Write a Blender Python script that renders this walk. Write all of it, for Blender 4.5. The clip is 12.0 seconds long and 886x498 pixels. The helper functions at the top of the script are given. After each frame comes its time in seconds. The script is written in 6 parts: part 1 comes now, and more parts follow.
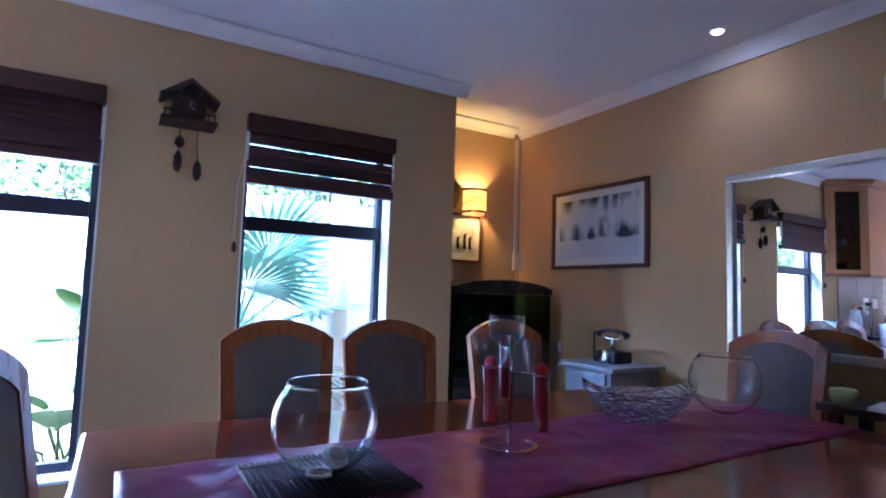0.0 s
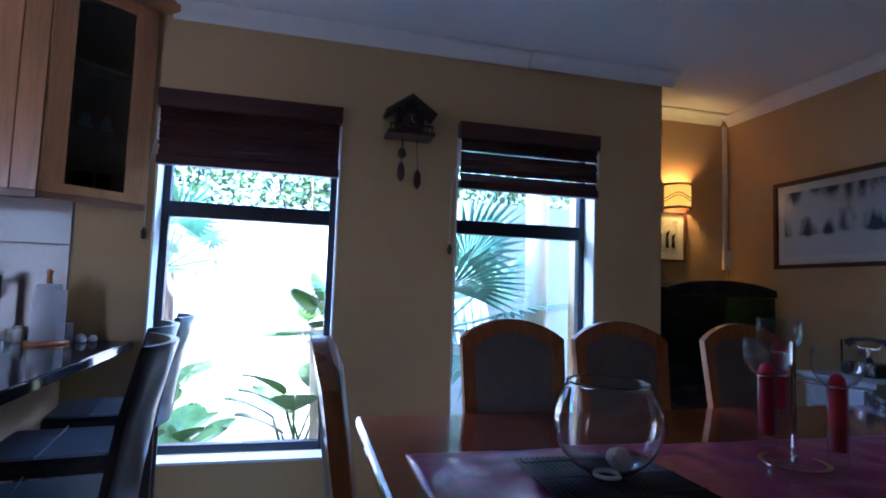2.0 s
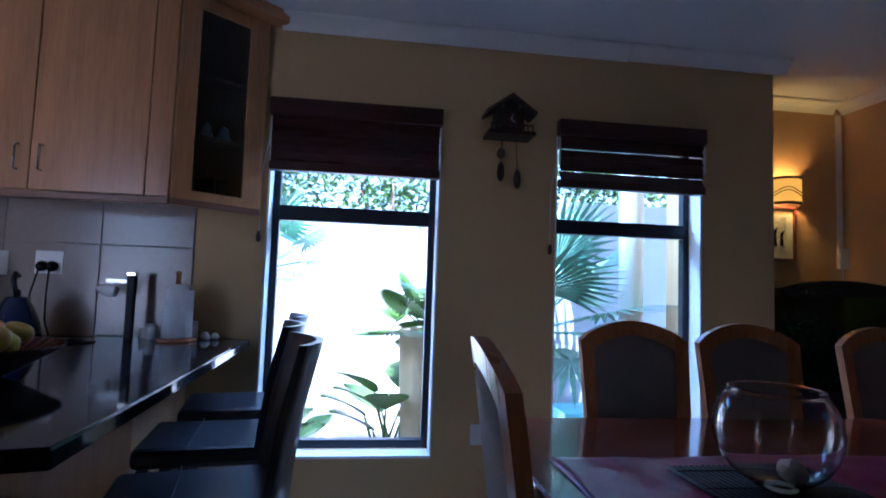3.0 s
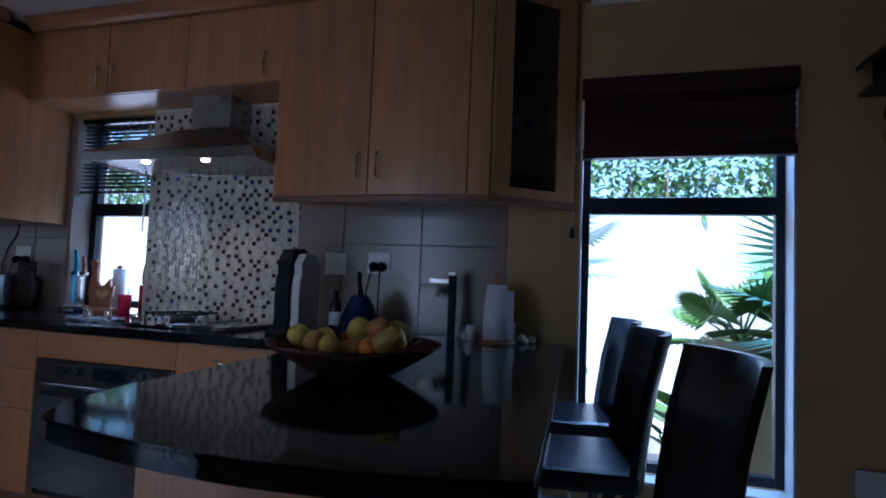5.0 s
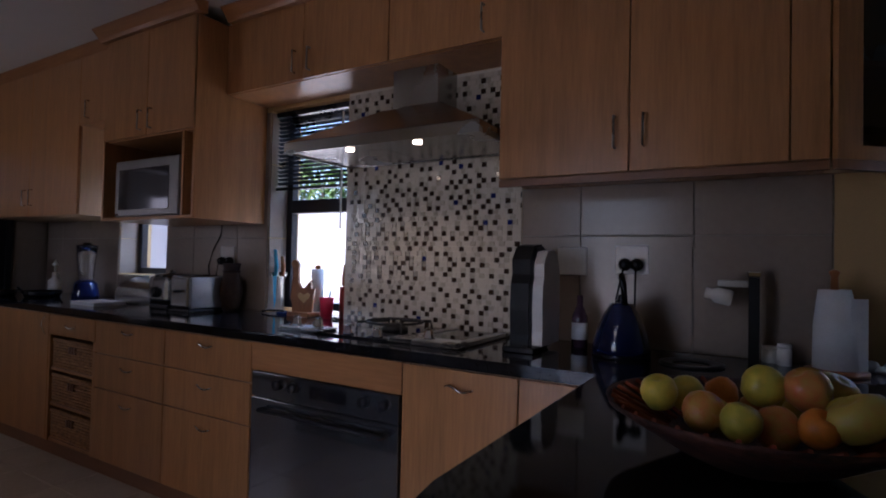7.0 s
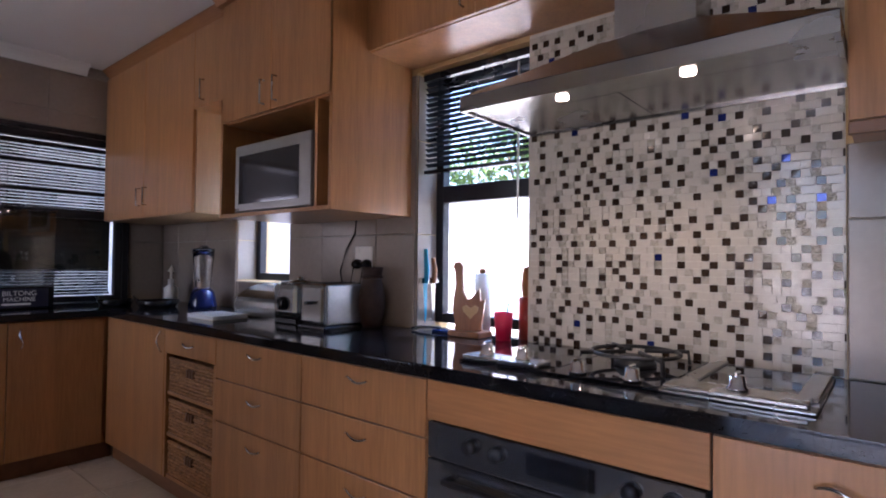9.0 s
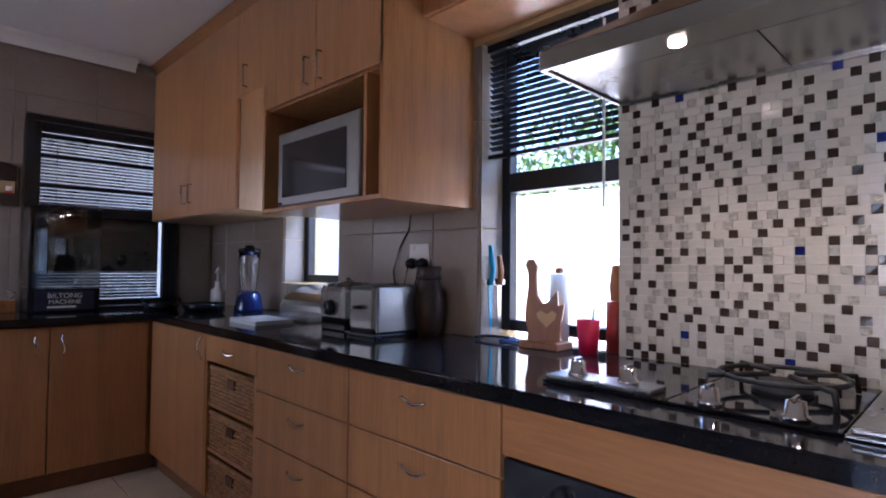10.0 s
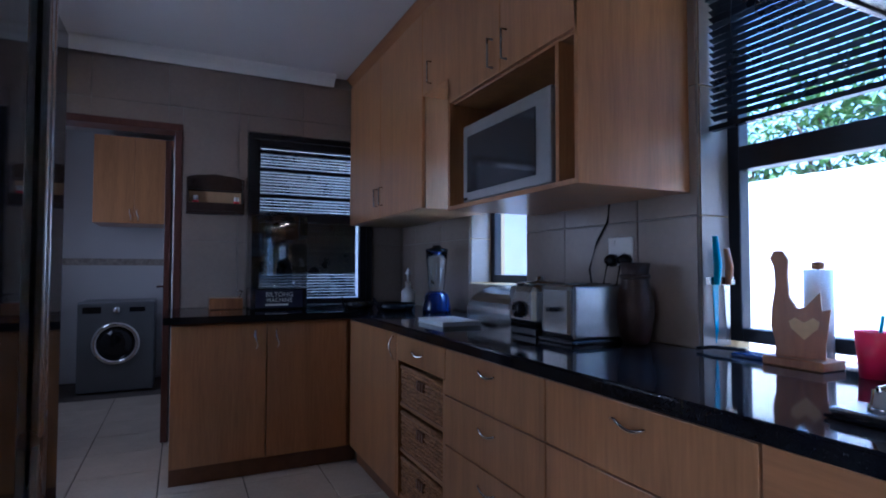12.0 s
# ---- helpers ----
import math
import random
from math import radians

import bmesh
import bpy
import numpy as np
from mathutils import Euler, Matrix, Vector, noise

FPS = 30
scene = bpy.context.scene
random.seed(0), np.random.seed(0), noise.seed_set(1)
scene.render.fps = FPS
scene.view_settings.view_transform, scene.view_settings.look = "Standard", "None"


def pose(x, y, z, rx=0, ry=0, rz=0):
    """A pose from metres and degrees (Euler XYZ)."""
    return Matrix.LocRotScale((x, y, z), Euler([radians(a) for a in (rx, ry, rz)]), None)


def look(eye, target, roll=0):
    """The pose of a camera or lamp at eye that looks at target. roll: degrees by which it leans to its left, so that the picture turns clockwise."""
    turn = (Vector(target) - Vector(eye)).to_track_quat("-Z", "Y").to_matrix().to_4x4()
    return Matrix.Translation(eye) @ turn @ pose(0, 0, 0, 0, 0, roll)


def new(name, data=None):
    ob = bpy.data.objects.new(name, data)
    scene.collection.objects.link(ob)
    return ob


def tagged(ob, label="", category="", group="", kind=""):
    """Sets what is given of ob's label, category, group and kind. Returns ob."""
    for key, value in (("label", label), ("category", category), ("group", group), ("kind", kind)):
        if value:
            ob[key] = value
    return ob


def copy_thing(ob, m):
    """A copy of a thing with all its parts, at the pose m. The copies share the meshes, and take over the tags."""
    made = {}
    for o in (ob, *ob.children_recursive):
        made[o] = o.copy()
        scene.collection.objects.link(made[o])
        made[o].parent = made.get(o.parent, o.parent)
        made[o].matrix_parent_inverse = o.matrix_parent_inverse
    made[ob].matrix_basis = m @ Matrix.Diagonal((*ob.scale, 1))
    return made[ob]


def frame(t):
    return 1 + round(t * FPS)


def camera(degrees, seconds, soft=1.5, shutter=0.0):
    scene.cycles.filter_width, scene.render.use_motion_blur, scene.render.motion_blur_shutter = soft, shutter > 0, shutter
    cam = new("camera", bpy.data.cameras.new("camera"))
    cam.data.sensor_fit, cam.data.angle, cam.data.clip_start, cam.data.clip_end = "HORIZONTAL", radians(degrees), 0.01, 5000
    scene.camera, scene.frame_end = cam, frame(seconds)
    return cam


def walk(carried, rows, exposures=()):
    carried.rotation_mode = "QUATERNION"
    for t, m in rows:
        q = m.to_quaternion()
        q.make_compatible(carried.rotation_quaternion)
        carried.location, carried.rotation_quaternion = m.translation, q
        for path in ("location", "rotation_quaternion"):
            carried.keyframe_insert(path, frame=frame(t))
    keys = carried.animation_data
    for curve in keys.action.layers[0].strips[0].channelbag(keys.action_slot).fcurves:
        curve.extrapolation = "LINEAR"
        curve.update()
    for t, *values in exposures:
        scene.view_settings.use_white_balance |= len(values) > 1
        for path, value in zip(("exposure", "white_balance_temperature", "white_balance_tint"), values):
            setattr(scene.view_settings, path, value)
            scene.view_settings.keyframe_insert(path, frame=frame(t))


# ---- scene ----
cam = camera(78.5, 12.0, soft=1.9)
PATH = [
    (0, (-0.691, 0.876, 1.224), (0.321, 2.594, 1.382), 1.8),
    (0.5, (-0.689, 0.872, 1.217), (0.154, 2.679, 1.367), 2.1),
    (1, (-0.748, 0.903, 1.216), (-0.075, 2.78, 1.361), 2.2),
    (1.5, (-0.852, 0.924, 1.227), (-0.296, 2.841, 1.357), 2.2),
    (2, (-0.948, 0.982, 1.208), (-0.468, 2.917, 1.354), 2.0),
    (2.5, (-1.052, 0.999, 1.202), (-0.665, 2.956, 1.349), 2.0),
    (4.5, (-1.452, 1.218, 1.194), (-1.789, 3.186, 1.313), 2.1),
    (5, (-1.591, 1.277, 1.181), (-2.15, 3.194, 1.296), 2.3),
    (5.5, (-1.719, 1.349, 1.169), (-2.405, 3.223, 1.287), 2.4),
    (6, (-1.868, 1.418, 1.175), (-2.642, 3.259, 1.281), 2.2),
    (6.5, (-2.038, 1.546, 1.2), (-2.945, 3.326, 1.288), 2.0),
    (7, (-2.225, 1.613, 1.23), (-3.245, 3.333, 1.277), 1.3),
    (9, (-3.053, 1.988, 1.219), (-4.33, 3.526, 1.268), 0.6),
    (9.5, (-3.213, 2.086, 1.194), (-4.545, 3.577, 1.258), 0.6),
    (10, (-3.317, 2.206, 1.195), (-4.734, 3.615, 1.258), 0.5),
    (10.5, (-3.405, 2.3, 1.196), (-4.958, 3.558, 1.263), 0.4),
    (11, (-3.461, 2.342, 1.177), (-5.139, 3.429, 1.248), 0.4),
    (11.5, (-3.5, 2.334, 1.168), (-5.25, 3.301, 1.239), 0.2),
    (12, (-3.52, 2.31, 1.172), (-5.321, 3.178, 1.244), 0.1),
]
EXPOSURES = [(0, 4.42, 4500, 34), (1.0, 4.0, 4500, 30), (2.5, 3.02, 4550, 28), (4.5, 2.0, 4550, 24), (5.0, 1.7, 4500, 22), (7.0, 1.65, 5500, 32), (9.0, 3.0, 5600, 32), (10.0, 3.0, 5300, 30), (11.0, 2.85, 4700, 26), (12.0, 2.45, 4350, 22)]
walk(cam, [(t, look(eye, target, roll)) for t, eye, target, roll in PATH], EXPOSURES)

# ---- daylight ----
world = bpy.data.worlds.new("daylight")
scene.world = world
world.use_nodes = True
sky = world.node_tree.nodes.new("ShaderNodeTexSky")
sky.sky_type, sky.sun_disc = "NISHITA", False
sky.sun_elevation, sky.sun_rotation = radians(65), radians(200)
world.node_tree.nodes["Background"].inputs[1].default_value = 0.15
world.node_tree.links.new(sky.outputs[0], world.node_tree.nodes["Background"].inputs[0])
sun = new("sun", bpy.data.lights.new("sun", "SUN"))
sun.data.energy, sun.data.angle, sun.data.color = 5.0, radians(0.5), (1.0, 0.95, 0.87)
sun.matrix_world = look((-1.3, -2.2, 5.6), (0, 0, 0))


def daylight(name, at, towards, w, h, power, color):
    """An unseen area lamp standing in for sky light."""
    l = new(name, bpy.data.lights.new(name, "AREA"))
    l.data.shape, l.data.size, l.data.size_y, l.data.energy, l.data.color = "RECTANGLE", w, h, power, color
    l.matrix_world = look(at, towards)


# added fill at the made-up patio door, aimed at the kitchen floor
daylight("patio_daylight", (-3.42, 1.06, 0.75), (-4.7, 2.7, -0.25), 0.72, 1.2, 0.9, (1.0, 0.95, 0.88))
# unseen blue lamps outside, above the window heads, boosting the sky light
for k, (wx, ww, pw) in enumerate(((-4.45, 1.0, 14.0), (-5.70, 0.8, 16.0), (-1.15, 1.3, 18.0), (0.1, 1.1, 14.0))):
    daylight("garden_daylight_" + "abcd"[k], (wx, 4.75, 2.70), (wx, 3.55, 0.95), ww, 0.45, pw, (0.55, 0.78, 1.0))
# added fill that brightens the end cabinets and west floor
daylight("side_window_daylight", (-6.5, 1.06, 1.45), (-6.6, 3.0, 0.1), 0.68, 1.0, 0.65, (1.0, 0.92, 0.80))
# added lamp inside the laundry; no opening is built for it
daylight("laundry_daylight", (-8.6, 1.12, 1.6), (-8.6, 2.0, 1.55), 0.7, 0.7, 0.6, (1.0, 0.95, 0.88))


# ---- materials ----
def material(name, color, rough=0.5, metal=0.0, scale=8.0, vary=0.12, bump=0.0, stretch=(1, 1, 1), dark=None,
             fine=60.0, coat=0.0, random=0.0, transmission=0.0, ior=1.45, emit=None, power=0.0, sheen=0.0, spec=0.5):
    """A surface with variation at two scales: broad tone drift and fine grain, plus relief."""
    m = bpy.data.materials.new(name)
    m.use_nodes = True
    nt = m.node_tree
    p = nt.nodes["Principled BSDF"]
    p.inputs["Roughness"].default_value = rough
    p.inputs["Metallic"].default_value = metal
    p.inputs["Coat Weight"].default_value = coat
    p.inputs["Coat Roughness"].default_value = 0.08
    p.inputs["Transmission Weight"].default_value = transmission
    p.inputs["IOR"].default_value = ior
    p.inputs["Sheen Weight"].default_value = sheen
    p.inputs["Specular IOR Level"].default_value = spec
    if emit:
        p.inputs["Emission Color"].default_value = (*emit, 1)
        p.inputs["Emission Strength"].default_value = power
    p.inputs["Base Color"].default_value = (*color, 1)
    if vary > 0:
        co = nt.nodes.new("ShaderNodeTexCoord")
        mp = nt.nodes.new("ShaderNodeMapping")
        mp.inputs["Scale"].default_value = stretch
        nt.links.new(co.outputs["Object"], mp.inputs["Vector"])
        a = nt.nodes.new("ShaderNodeTexNoise")
        a.inputs["Scale"].default_value, a.inputs["Detail"].default_value = scale, 6
        b = nt.nodes.new("ShaderNodeTexNoise")
        b.inputs["Scale"].default_value, b.inputs["Detail"].default_value = fine, 3
        for n in (a, b):
            nt.links.new(mp.outputs[0], n.inputs["Vector"])
        mix = nt.nodes.new("ShaderNodeMath")
        mix.operation = "MULTIPLY_ADD"
        mix.inputs[1].default_value = 0.45
        nt.links.new(b.outputs["Fac"], mix.inputs[0])
        half = nt.nodes.new("ShaderNodeMath")
        half.operation = "MULTIPLY"
        half.inputs[1].default_value = 0.55
        nt.links.new(a.outputs["Fac"], half.inputs[0])
        nt.links.new(half.outputs[0], mix.inputs[2])
        ramp = nt.nodes.new("ShaderNodeValToRGB")
        lo = dark or tuple(c * (1 - vary) for c in color)
        hi = tuple(min(1, c * (1 + vary * 0.6)) for c in color)
        ramp.color_ramp.elements[0].position, ramp.color_ramp.elements[0].color = 0.34, (*lo, 1)
        ramp.color_ramp.elements[1].position, ramp.color_ramp.elements[1].color = 0.66, (*hi, 1)
        nt.links.new(mix.outputs[0], ramp.inputs[0])
        out = ramp.outputs[0]
        if random:
            info = nt.nodes.new("ShaderNodeObjectInfo")
            hsv = nt.nodes.new("ShaderNodeHueSaturation")
            rng = nt.nodes.new("ShaderNodeMapRange")
            rng.inputs["To Min"].default_value, rng.inputs["To Max"].default_value = 1 - random, 1 + random
            nt.links.new(info.outputs["Random"], rng.inputs["Value"])
            nt.links.new(rng.outputs[0], hsv.inputs["Value"])
            nt.links.new(out, hsv.inputs["Color"])
            out = hsv.outputs[0]
        nt.links.new(out, p.inputs["Base Color"])
        r = nt.nodes.new("ShaderNodeMapRange")
        r.inputs["To Min"].default_value, r.inputs["To Max"].default_value = max(0.02, rough * 0.85), min(1, rough * 1.15)
        nt.links.new(a.outputs["Fac"], r.inputs["Value"])
        nt.links.new(r.outputs[0], p.inputs["Roughness"])
        if bump:
            bn = nt.nodes.new("ShaderNodeBump")
            bn.inputs["Strength"].default_value, bn.inputs["Distance"].default_value = bump, 0.01
            nt.links.new(mix.outputs[0], bn.inputs["Height"])
            nt.links.new(bn.outputs[0], p.inputs["Normal"])
    return m


def clear(name, color=(1, 1, 1), rough=0.0, ior=1.45):
    return material(name, color, rough, transmission=1.0, ior=ior, vary=0)


PAINT = material("ochre wall paint", (0.54, 0.365, 0.165), 0.75, scale=1.5, vary=0.07, bump=0.06, fine=180)
WHITE = material("white ceiling paint", (0.80, 0.80, 0.80), 0.8, scale=1.2, vary=0.04, bump=0.03, fine=150)
CORNICE = material("white cornice plaster", (0.82, 0.82, 0.80), 0.6, scale=3, vary=0.04)
TILE = material("beige wall tile", (0.29, 0.235, 0.19), 0.22, scale=3, vary=0.08, bump=0.01, random=0.03, fine=40)
GROUT = material("grey grout", (0.30, 0.27, 0.23), 0.9, scale=30, vary=0.15)
FLOORT = material("cream floor tile", (0.62, 0.54, 0.43), 0.25, scale=4, vary=0.10, random=0.04, fine=60, bump=0.01)
FGROUT = material("dark floor grout", (0.12, 0.10, 0.085), 0.9, scale=30, vary=0.2)
BEECH = material("beech veneer", (0.45, 0.215, 0.080), 0.32, scale=3.0, vary=0.22, stretch=(5, 5, 0.35), fine=22, coat=0.15, random=0.03)
BEECHH = material("beech veneer level grain", (0.43, 0.20, 0.075), 0.32, scale=3.0, vary=0.2, stretch=(0.35, 5, 5), fine=22, coat=0.15)
BEECHIN = material("pale beech carcass", (0.56, 0.37, 0.20), 0.4, scale=3.0, vary=0.12, stretch=(5, 5, 0.4), fine=22)
PLINTH = material("brown plinth", (0.23, 0.11, 0.055), 0.4, scale=4, vary=0.2, stretch=(0.4, 5, 5))
GRANITE = material("black polished granite", (0.012, 0.012, 0.014), 0.07, scale=160, vary=0.35, fine=320, spec=0.38)
CHERRY = material("red cherry wood", (0.25, 0.040, 0.016), 0.20, scale=2.2, vary=0.35, stretch=(0.4, 4, 4), fine=16, coat=0.8)
CHAIRW = material("orange brown chair wood", (0.40, 0.15, 0.05), 0.28, scale=3, vary=0.28, stretch=(4, 4, 0.5), fine=20, coat=0.3)
FABRIC = material("taupe chair fabric", (0.22, 0.19, 0.17), 0.95, scale=18, vary=0.15, bump=0.25, fine=420, sheen=0.1)
LEATHER = material("black leather", (0.020, 0.021, 0.028), 0.30, scale=14, vary=0.3, bump=0.1, fine=160, spec=1.0)
DARKMETAL = material("dark bronze aluminium", (0.022, 0.022, 0.026), 0.4, metal=0.3, scale=10, vary=0.15)
BLINDW = material("dark mahogany slat", (0.060, 0.020, 0.016), 0.38, scale=3, vary=0.35, stretch=(0.4, 4, 6), fine=24)
BLACKSLAT = material("black venetian slat", (0.015, 0.016, 0.02), 0.28, scale=8, vary=0.2)


def thin(name, color, edge=0.5, base=0.025):
    """A thin pane or glass wall: lets light straight through, with a Fresnel gloss."""
    m = bpy.data.materials.new(name)
    m.use_nodes = True
    nt = m.node_tree
    nt.nodes.remove(nt.nodes["Principled BSDF"])
    t, gl, fr, pw, mx = (nt.nodes.new("ShaderNode" + n) for n in ("BsdfTransparent", "BsdfGlossy", "LayerWeight", "Math", "MixShader"))
    t.inputs[0].default_value = (*color, 1)
    gl.inputs["Roughness"].default_value = 0.01
    fr.inputs["Blend"].default_value = 0.5
    pw.operation = "MULTIPLY_ADD"
    sq = nt.nodes.new("ShaderNodeMath")
    sq.operation, sq.inputs[1].default_value = "POWER", 4.0
    nt.links.new(fr.outputs["Facing"], sq.inputs[0])
    nt.links.new(sq.outputs[0], pw.inputs[0])
    pw.inputs[1].default_value, pw.inputs[2].default_value = edge, base
    nt.links.new(pw.outputs[0], mx.inputs[0])
    nt.links.new(t.outputs[0], mx.inputs[1])
    nt.links.new(gl.outputs[0], mx.inputs[2])
    nt.links.new(mx.outputs[0], nt.nodes["Material Output"].inputs["Surface"])
    return m


GLASS = thin("window glass", (0.96, 0.98, 0.98))
TUBE = thin("thin glass", (0.97, 0.98, 0.98), 1.2, 0.05)
CLEAR = clear("clear glassware", (0.98, 0.99, 0.99))
MIRROR = material("mirror silvering", (0.92, 0.92, 0.92), 0.01, metal=1.0, vary=0)
STEEL = material("brushed stainless steel", (0.42, 0.41, 0.39), 0.27, metal=1.0, scale=2, vary=0.05, fine=90)
CHROME = material("polished chrome", (0.72, 0.72, 0.72), 0.1, metal=1.0, vary=0)
SILVERF = material("silver leaf frame", (0.62, 0.60, 0.55), 0.33, metal=0.85, scale=60, vary=0.10, bump=0.08)
BLACKP = material("black plastic", (0.014, 0.014, 0.015), 0.25, scale=20, vary=0.2)
SMOKE = material("grey mirrored oven glass", (0.16, 0.165, 0.18), 0.07, metal=0.75, scale=6, vary=0.06)
BLACKGL = material("black glass", (0.010, 0.010, 0.012), 0.04, vary=0)
WHITEP = material("white plastic", (0.74, 0.72, 0.68), 0.35, scale=20, vary=0.05)
DARKWOOD = material("dark carved wood", (0.042, 0.020, 0.012), 0.5, scale=14, vary=0.4, bump=0.3, fine=60)
JAMB = material("dark red door timber", (0.10, 0.035, 0.022), 0.4, scale=3, vary=0.3, stretch=(4, 4, 0.4), fine=20)
SATIN = material("purple satin", (0.30, 0.030, 0.13), 0.30, scale=5, vary=0.35, bump=0.35, fine=24)
WICKER = material("brown wicker", (0.40, 0.20, 0.075), 0.7, scale=30, vary=0.5, bump=0.6, stretch=(1, 1, 2), fine=90)
CANDLE = material("red wax", (0.75, 0.025, 0.03), 0.45, scale=10, vary=0.15)
PLASTER = material("white garden wall plaster", (0.78, 0.77, 0.74), 0.9, scale=2, vary=0.08, bump=0.1)


# ---- building helpers ----
def box(bm, x0, x1, y0, y1, z0, z1, bevel=0.0):
    v = [bm.verts.new((x, y, z)) for z in (z0, z1) for x, y in ((x0, y0), (x1, y0), (x1, y1), (x0, y1))]
    fs = [bm.faces.new([v[i] for i in q]) for q in
          ((3, 2, 1, 0), (4, 5, 6, 7), (0, 1, 5, 4), (1, 2, 6, 5), (2, 3, 7, 6), (3, 0, 4, 7))]
    if bevel:
        es = list({e for f in fs for e in f.edges})
        bmesh.ops.bevel(bm, geom=es, offset=bevel, segments=2, profile=0.5, affect="EDGES")
    return bm


def boxm(*a, bevel=0.0):
    return box(bmesh.new(), *a, bevel=bevel)


def lathe(bm, profile, segs=32, at=(0, 0, 0), closed=False):
    rings = []
    for r, z in profile:
        if r < 1e-5:
            rings.append([bm.verts.new((at[0], at[1], at[2] + z))])
        else:
            rings.append([bm.verts.new((at[0] + r * math.cos(2 * math.pi * i / segs), at[1] + r * math.sin(2 * math.pi * i / segs), at[2] + z)) for i in range(segs)])
    pairs = list(zip(rings, rings[1:])) + ([(rings[-1], rings[0])] if closed else [])
    for a, b in pairs:
        for i in range(segs):
            j = (i + 1) % segs
            if len(a) == 1 and len(b) == 1:
                continue
            if len(a) == 1:
                bm.faces.new((a[0], b[j], b[i]))
            elif len(b) == 1:
                bm.faces.new((a[i], a[j], b[0]))
            else:
                bm.faces.new((a[i], a[j], b[j], b[i]))
    for f in bm.faces:
        f.smooth = True
    return bm


def tube(bm, pts, r, segs=8):
    pts = [Vector(p) for p in pts]
    rings = []
    for i, p in enumerate(pts):
        d = (pts[min(i + 1, len(pts) - 1)] - pts[max(i - 1, 0)]).normalized()
        u = d.cross(Vector((0, 0, 1)) if abs(d.z) < 0.95 else Vector((1, 0, 0))).normalized()
        w = d.cross(u)
        rr = r[i] if isinstance(r, (list, tuple)) else r
        rings.append([bm.verts.new(p + rr * (math.cos(2 * math.pi * k / segs) * u + math.sin(2 * math.pi * k / segs) * w)) for k in range(segs)])
    for a, b in zip(rings, rings[1:]):
        for k in range(segs):
            f = bm.faces.new((a[k], a[(k + 1) % segs], b[(k + 1) % segs], b[k]))
            f.smooth = True
    bm.faces.new(rings[0][::-1])
    bm.faces.new(rings[-1])
    return bm


def prism(bm, outline, z0, z1, axis="z"):
    """An outline pulled from z0 to z1 along an axis."""
    def place(a, b, c):
        return {"z": (a, b, c), "y": (a, c, b), "x": (c, a, b)}[axis]
    lo = [bm.verts.new(place(a, b, z0)) for a, b in outline]
    hi = [bm.verts.new(place(a, b, z1)) for a, b in outline]
    n = len(outline)
    bm.faces.new(lo[::-1])
    bm.faces.new(hi)
    for i in range(n):
        bm.faces.new((lo[i], lo[(i + 1) % n], hi[(i + 1) % n], hi[i]))
    bmesh.ops.recalc_face_normals(bm, faces=bm.faces[:])
    return bm


def mesh_of(name, bm, mat, smooth=None):
    bmesh.ops.recalc_face_normals(bm, faces=bm.faces[:])
    me = bpy.data.meshes.new(name)
    bm.to_mesh(me)
    bm.free()
    me.materials.append(mat)
    return me


def part(name, bm, mat, parent, label=""):
    ob = new(name, mesh_of(name, bm, mat))
    ob.parent = parent
    return tagged(ob, label) if label else ob


def solid(name, bm, mat, label="", category="", group="", kind=""):
    return tagged(new(name, mesh_of(name, bm, mat)), label, category, group, kind)


def thing(name, label, category, at=(0, 0, 0), group="", kind=""):
    ob = new(name)
    ob.location = at
    return tagged(ob, label, category, group, kind)


def structure(name, bm, mat, label, category="wall"):
    return solid(name, bm, mat, label, category, kind="structure")


def wall_holes(axis, c0, c1, a0, a1, z0, z1, holes):
    """A wall slab between c0 and c1 across axis, from a0 to a1 along it, with rectangular holes (a, b, low, high)."""
    bm = bmesh.new()
    xs = sorted({a0, a1, *[h[0] for h in holes], *[h[1] for h in holes]})
    for p, q in zip(xs, xs[1:]):
        zs = sorted([(h[2], h[3]) for h in holes if h[0] <= p + 1e-6 and h[1] >= q - 1e-6])
        low = z0
        for lo, hi in zs + [(z1, z1)]:
            if lo > low + 1e-6:
                if axis == "y":
                    box(bm, p, q, c0, c1, low, lo)
                else:
                    box(bm, c0, c1, p, q, low, lo)
            low = hi
    bmesh.ops.remove_doubles(bm, verts=bm.verts[:], dist=1e-5)
    return bm


# ---- plan ----
Y = 3.86            # inner face of the window wall
YF = 3.243           # faces of the base units
XB = -7.455         # back wall of the kitchen
XR = 2.10           # mirror wall of the dining area
TOP = 2.583          # ceiling
W1, W2 = (-1.69, -0.805), (-0.172, 0.69)
K1, K2 = (-4.77, -4.164), (-6.36, -5.765)
WEND = 1.135         # end of the window wall, beside the alcove
ALC = 4.39          # back of the alcove

# ---- large structure ----
floor = structure("floor", boxm(-10.5, XR + 0.2, -2.6, ALC + 0.2, -0.14, -0.008), FGROUT, "cream ceramic floor tiles with dark joints", "floor")
structure("wall_north", wall_holes("y", Y, Y + 0.24, XB - 0.2, WEND, 0, TOP + 0.2,
          [(*W1, 0.325, 2.065), (*W2, 0.325, 2.065), (*K1, 0.90, 2.11), (*K2, 1.085, 2.11)]), PAINT, "ochre painted plaster wall with four window openings")
structure("wall_alcove", boxm(WEND - 0.24, XR, ALC, ALC + 0.2, 0, TOP + 0.2), PAINT, "ochre painted back wall of the corner alcove")
structure("wall_alcove_side", boxm(WEND - 0.24, WEND, Y + 0.24, ALC, 0, TOP + 0.2), PAINT, "ochre painted short wall beside the alcove")
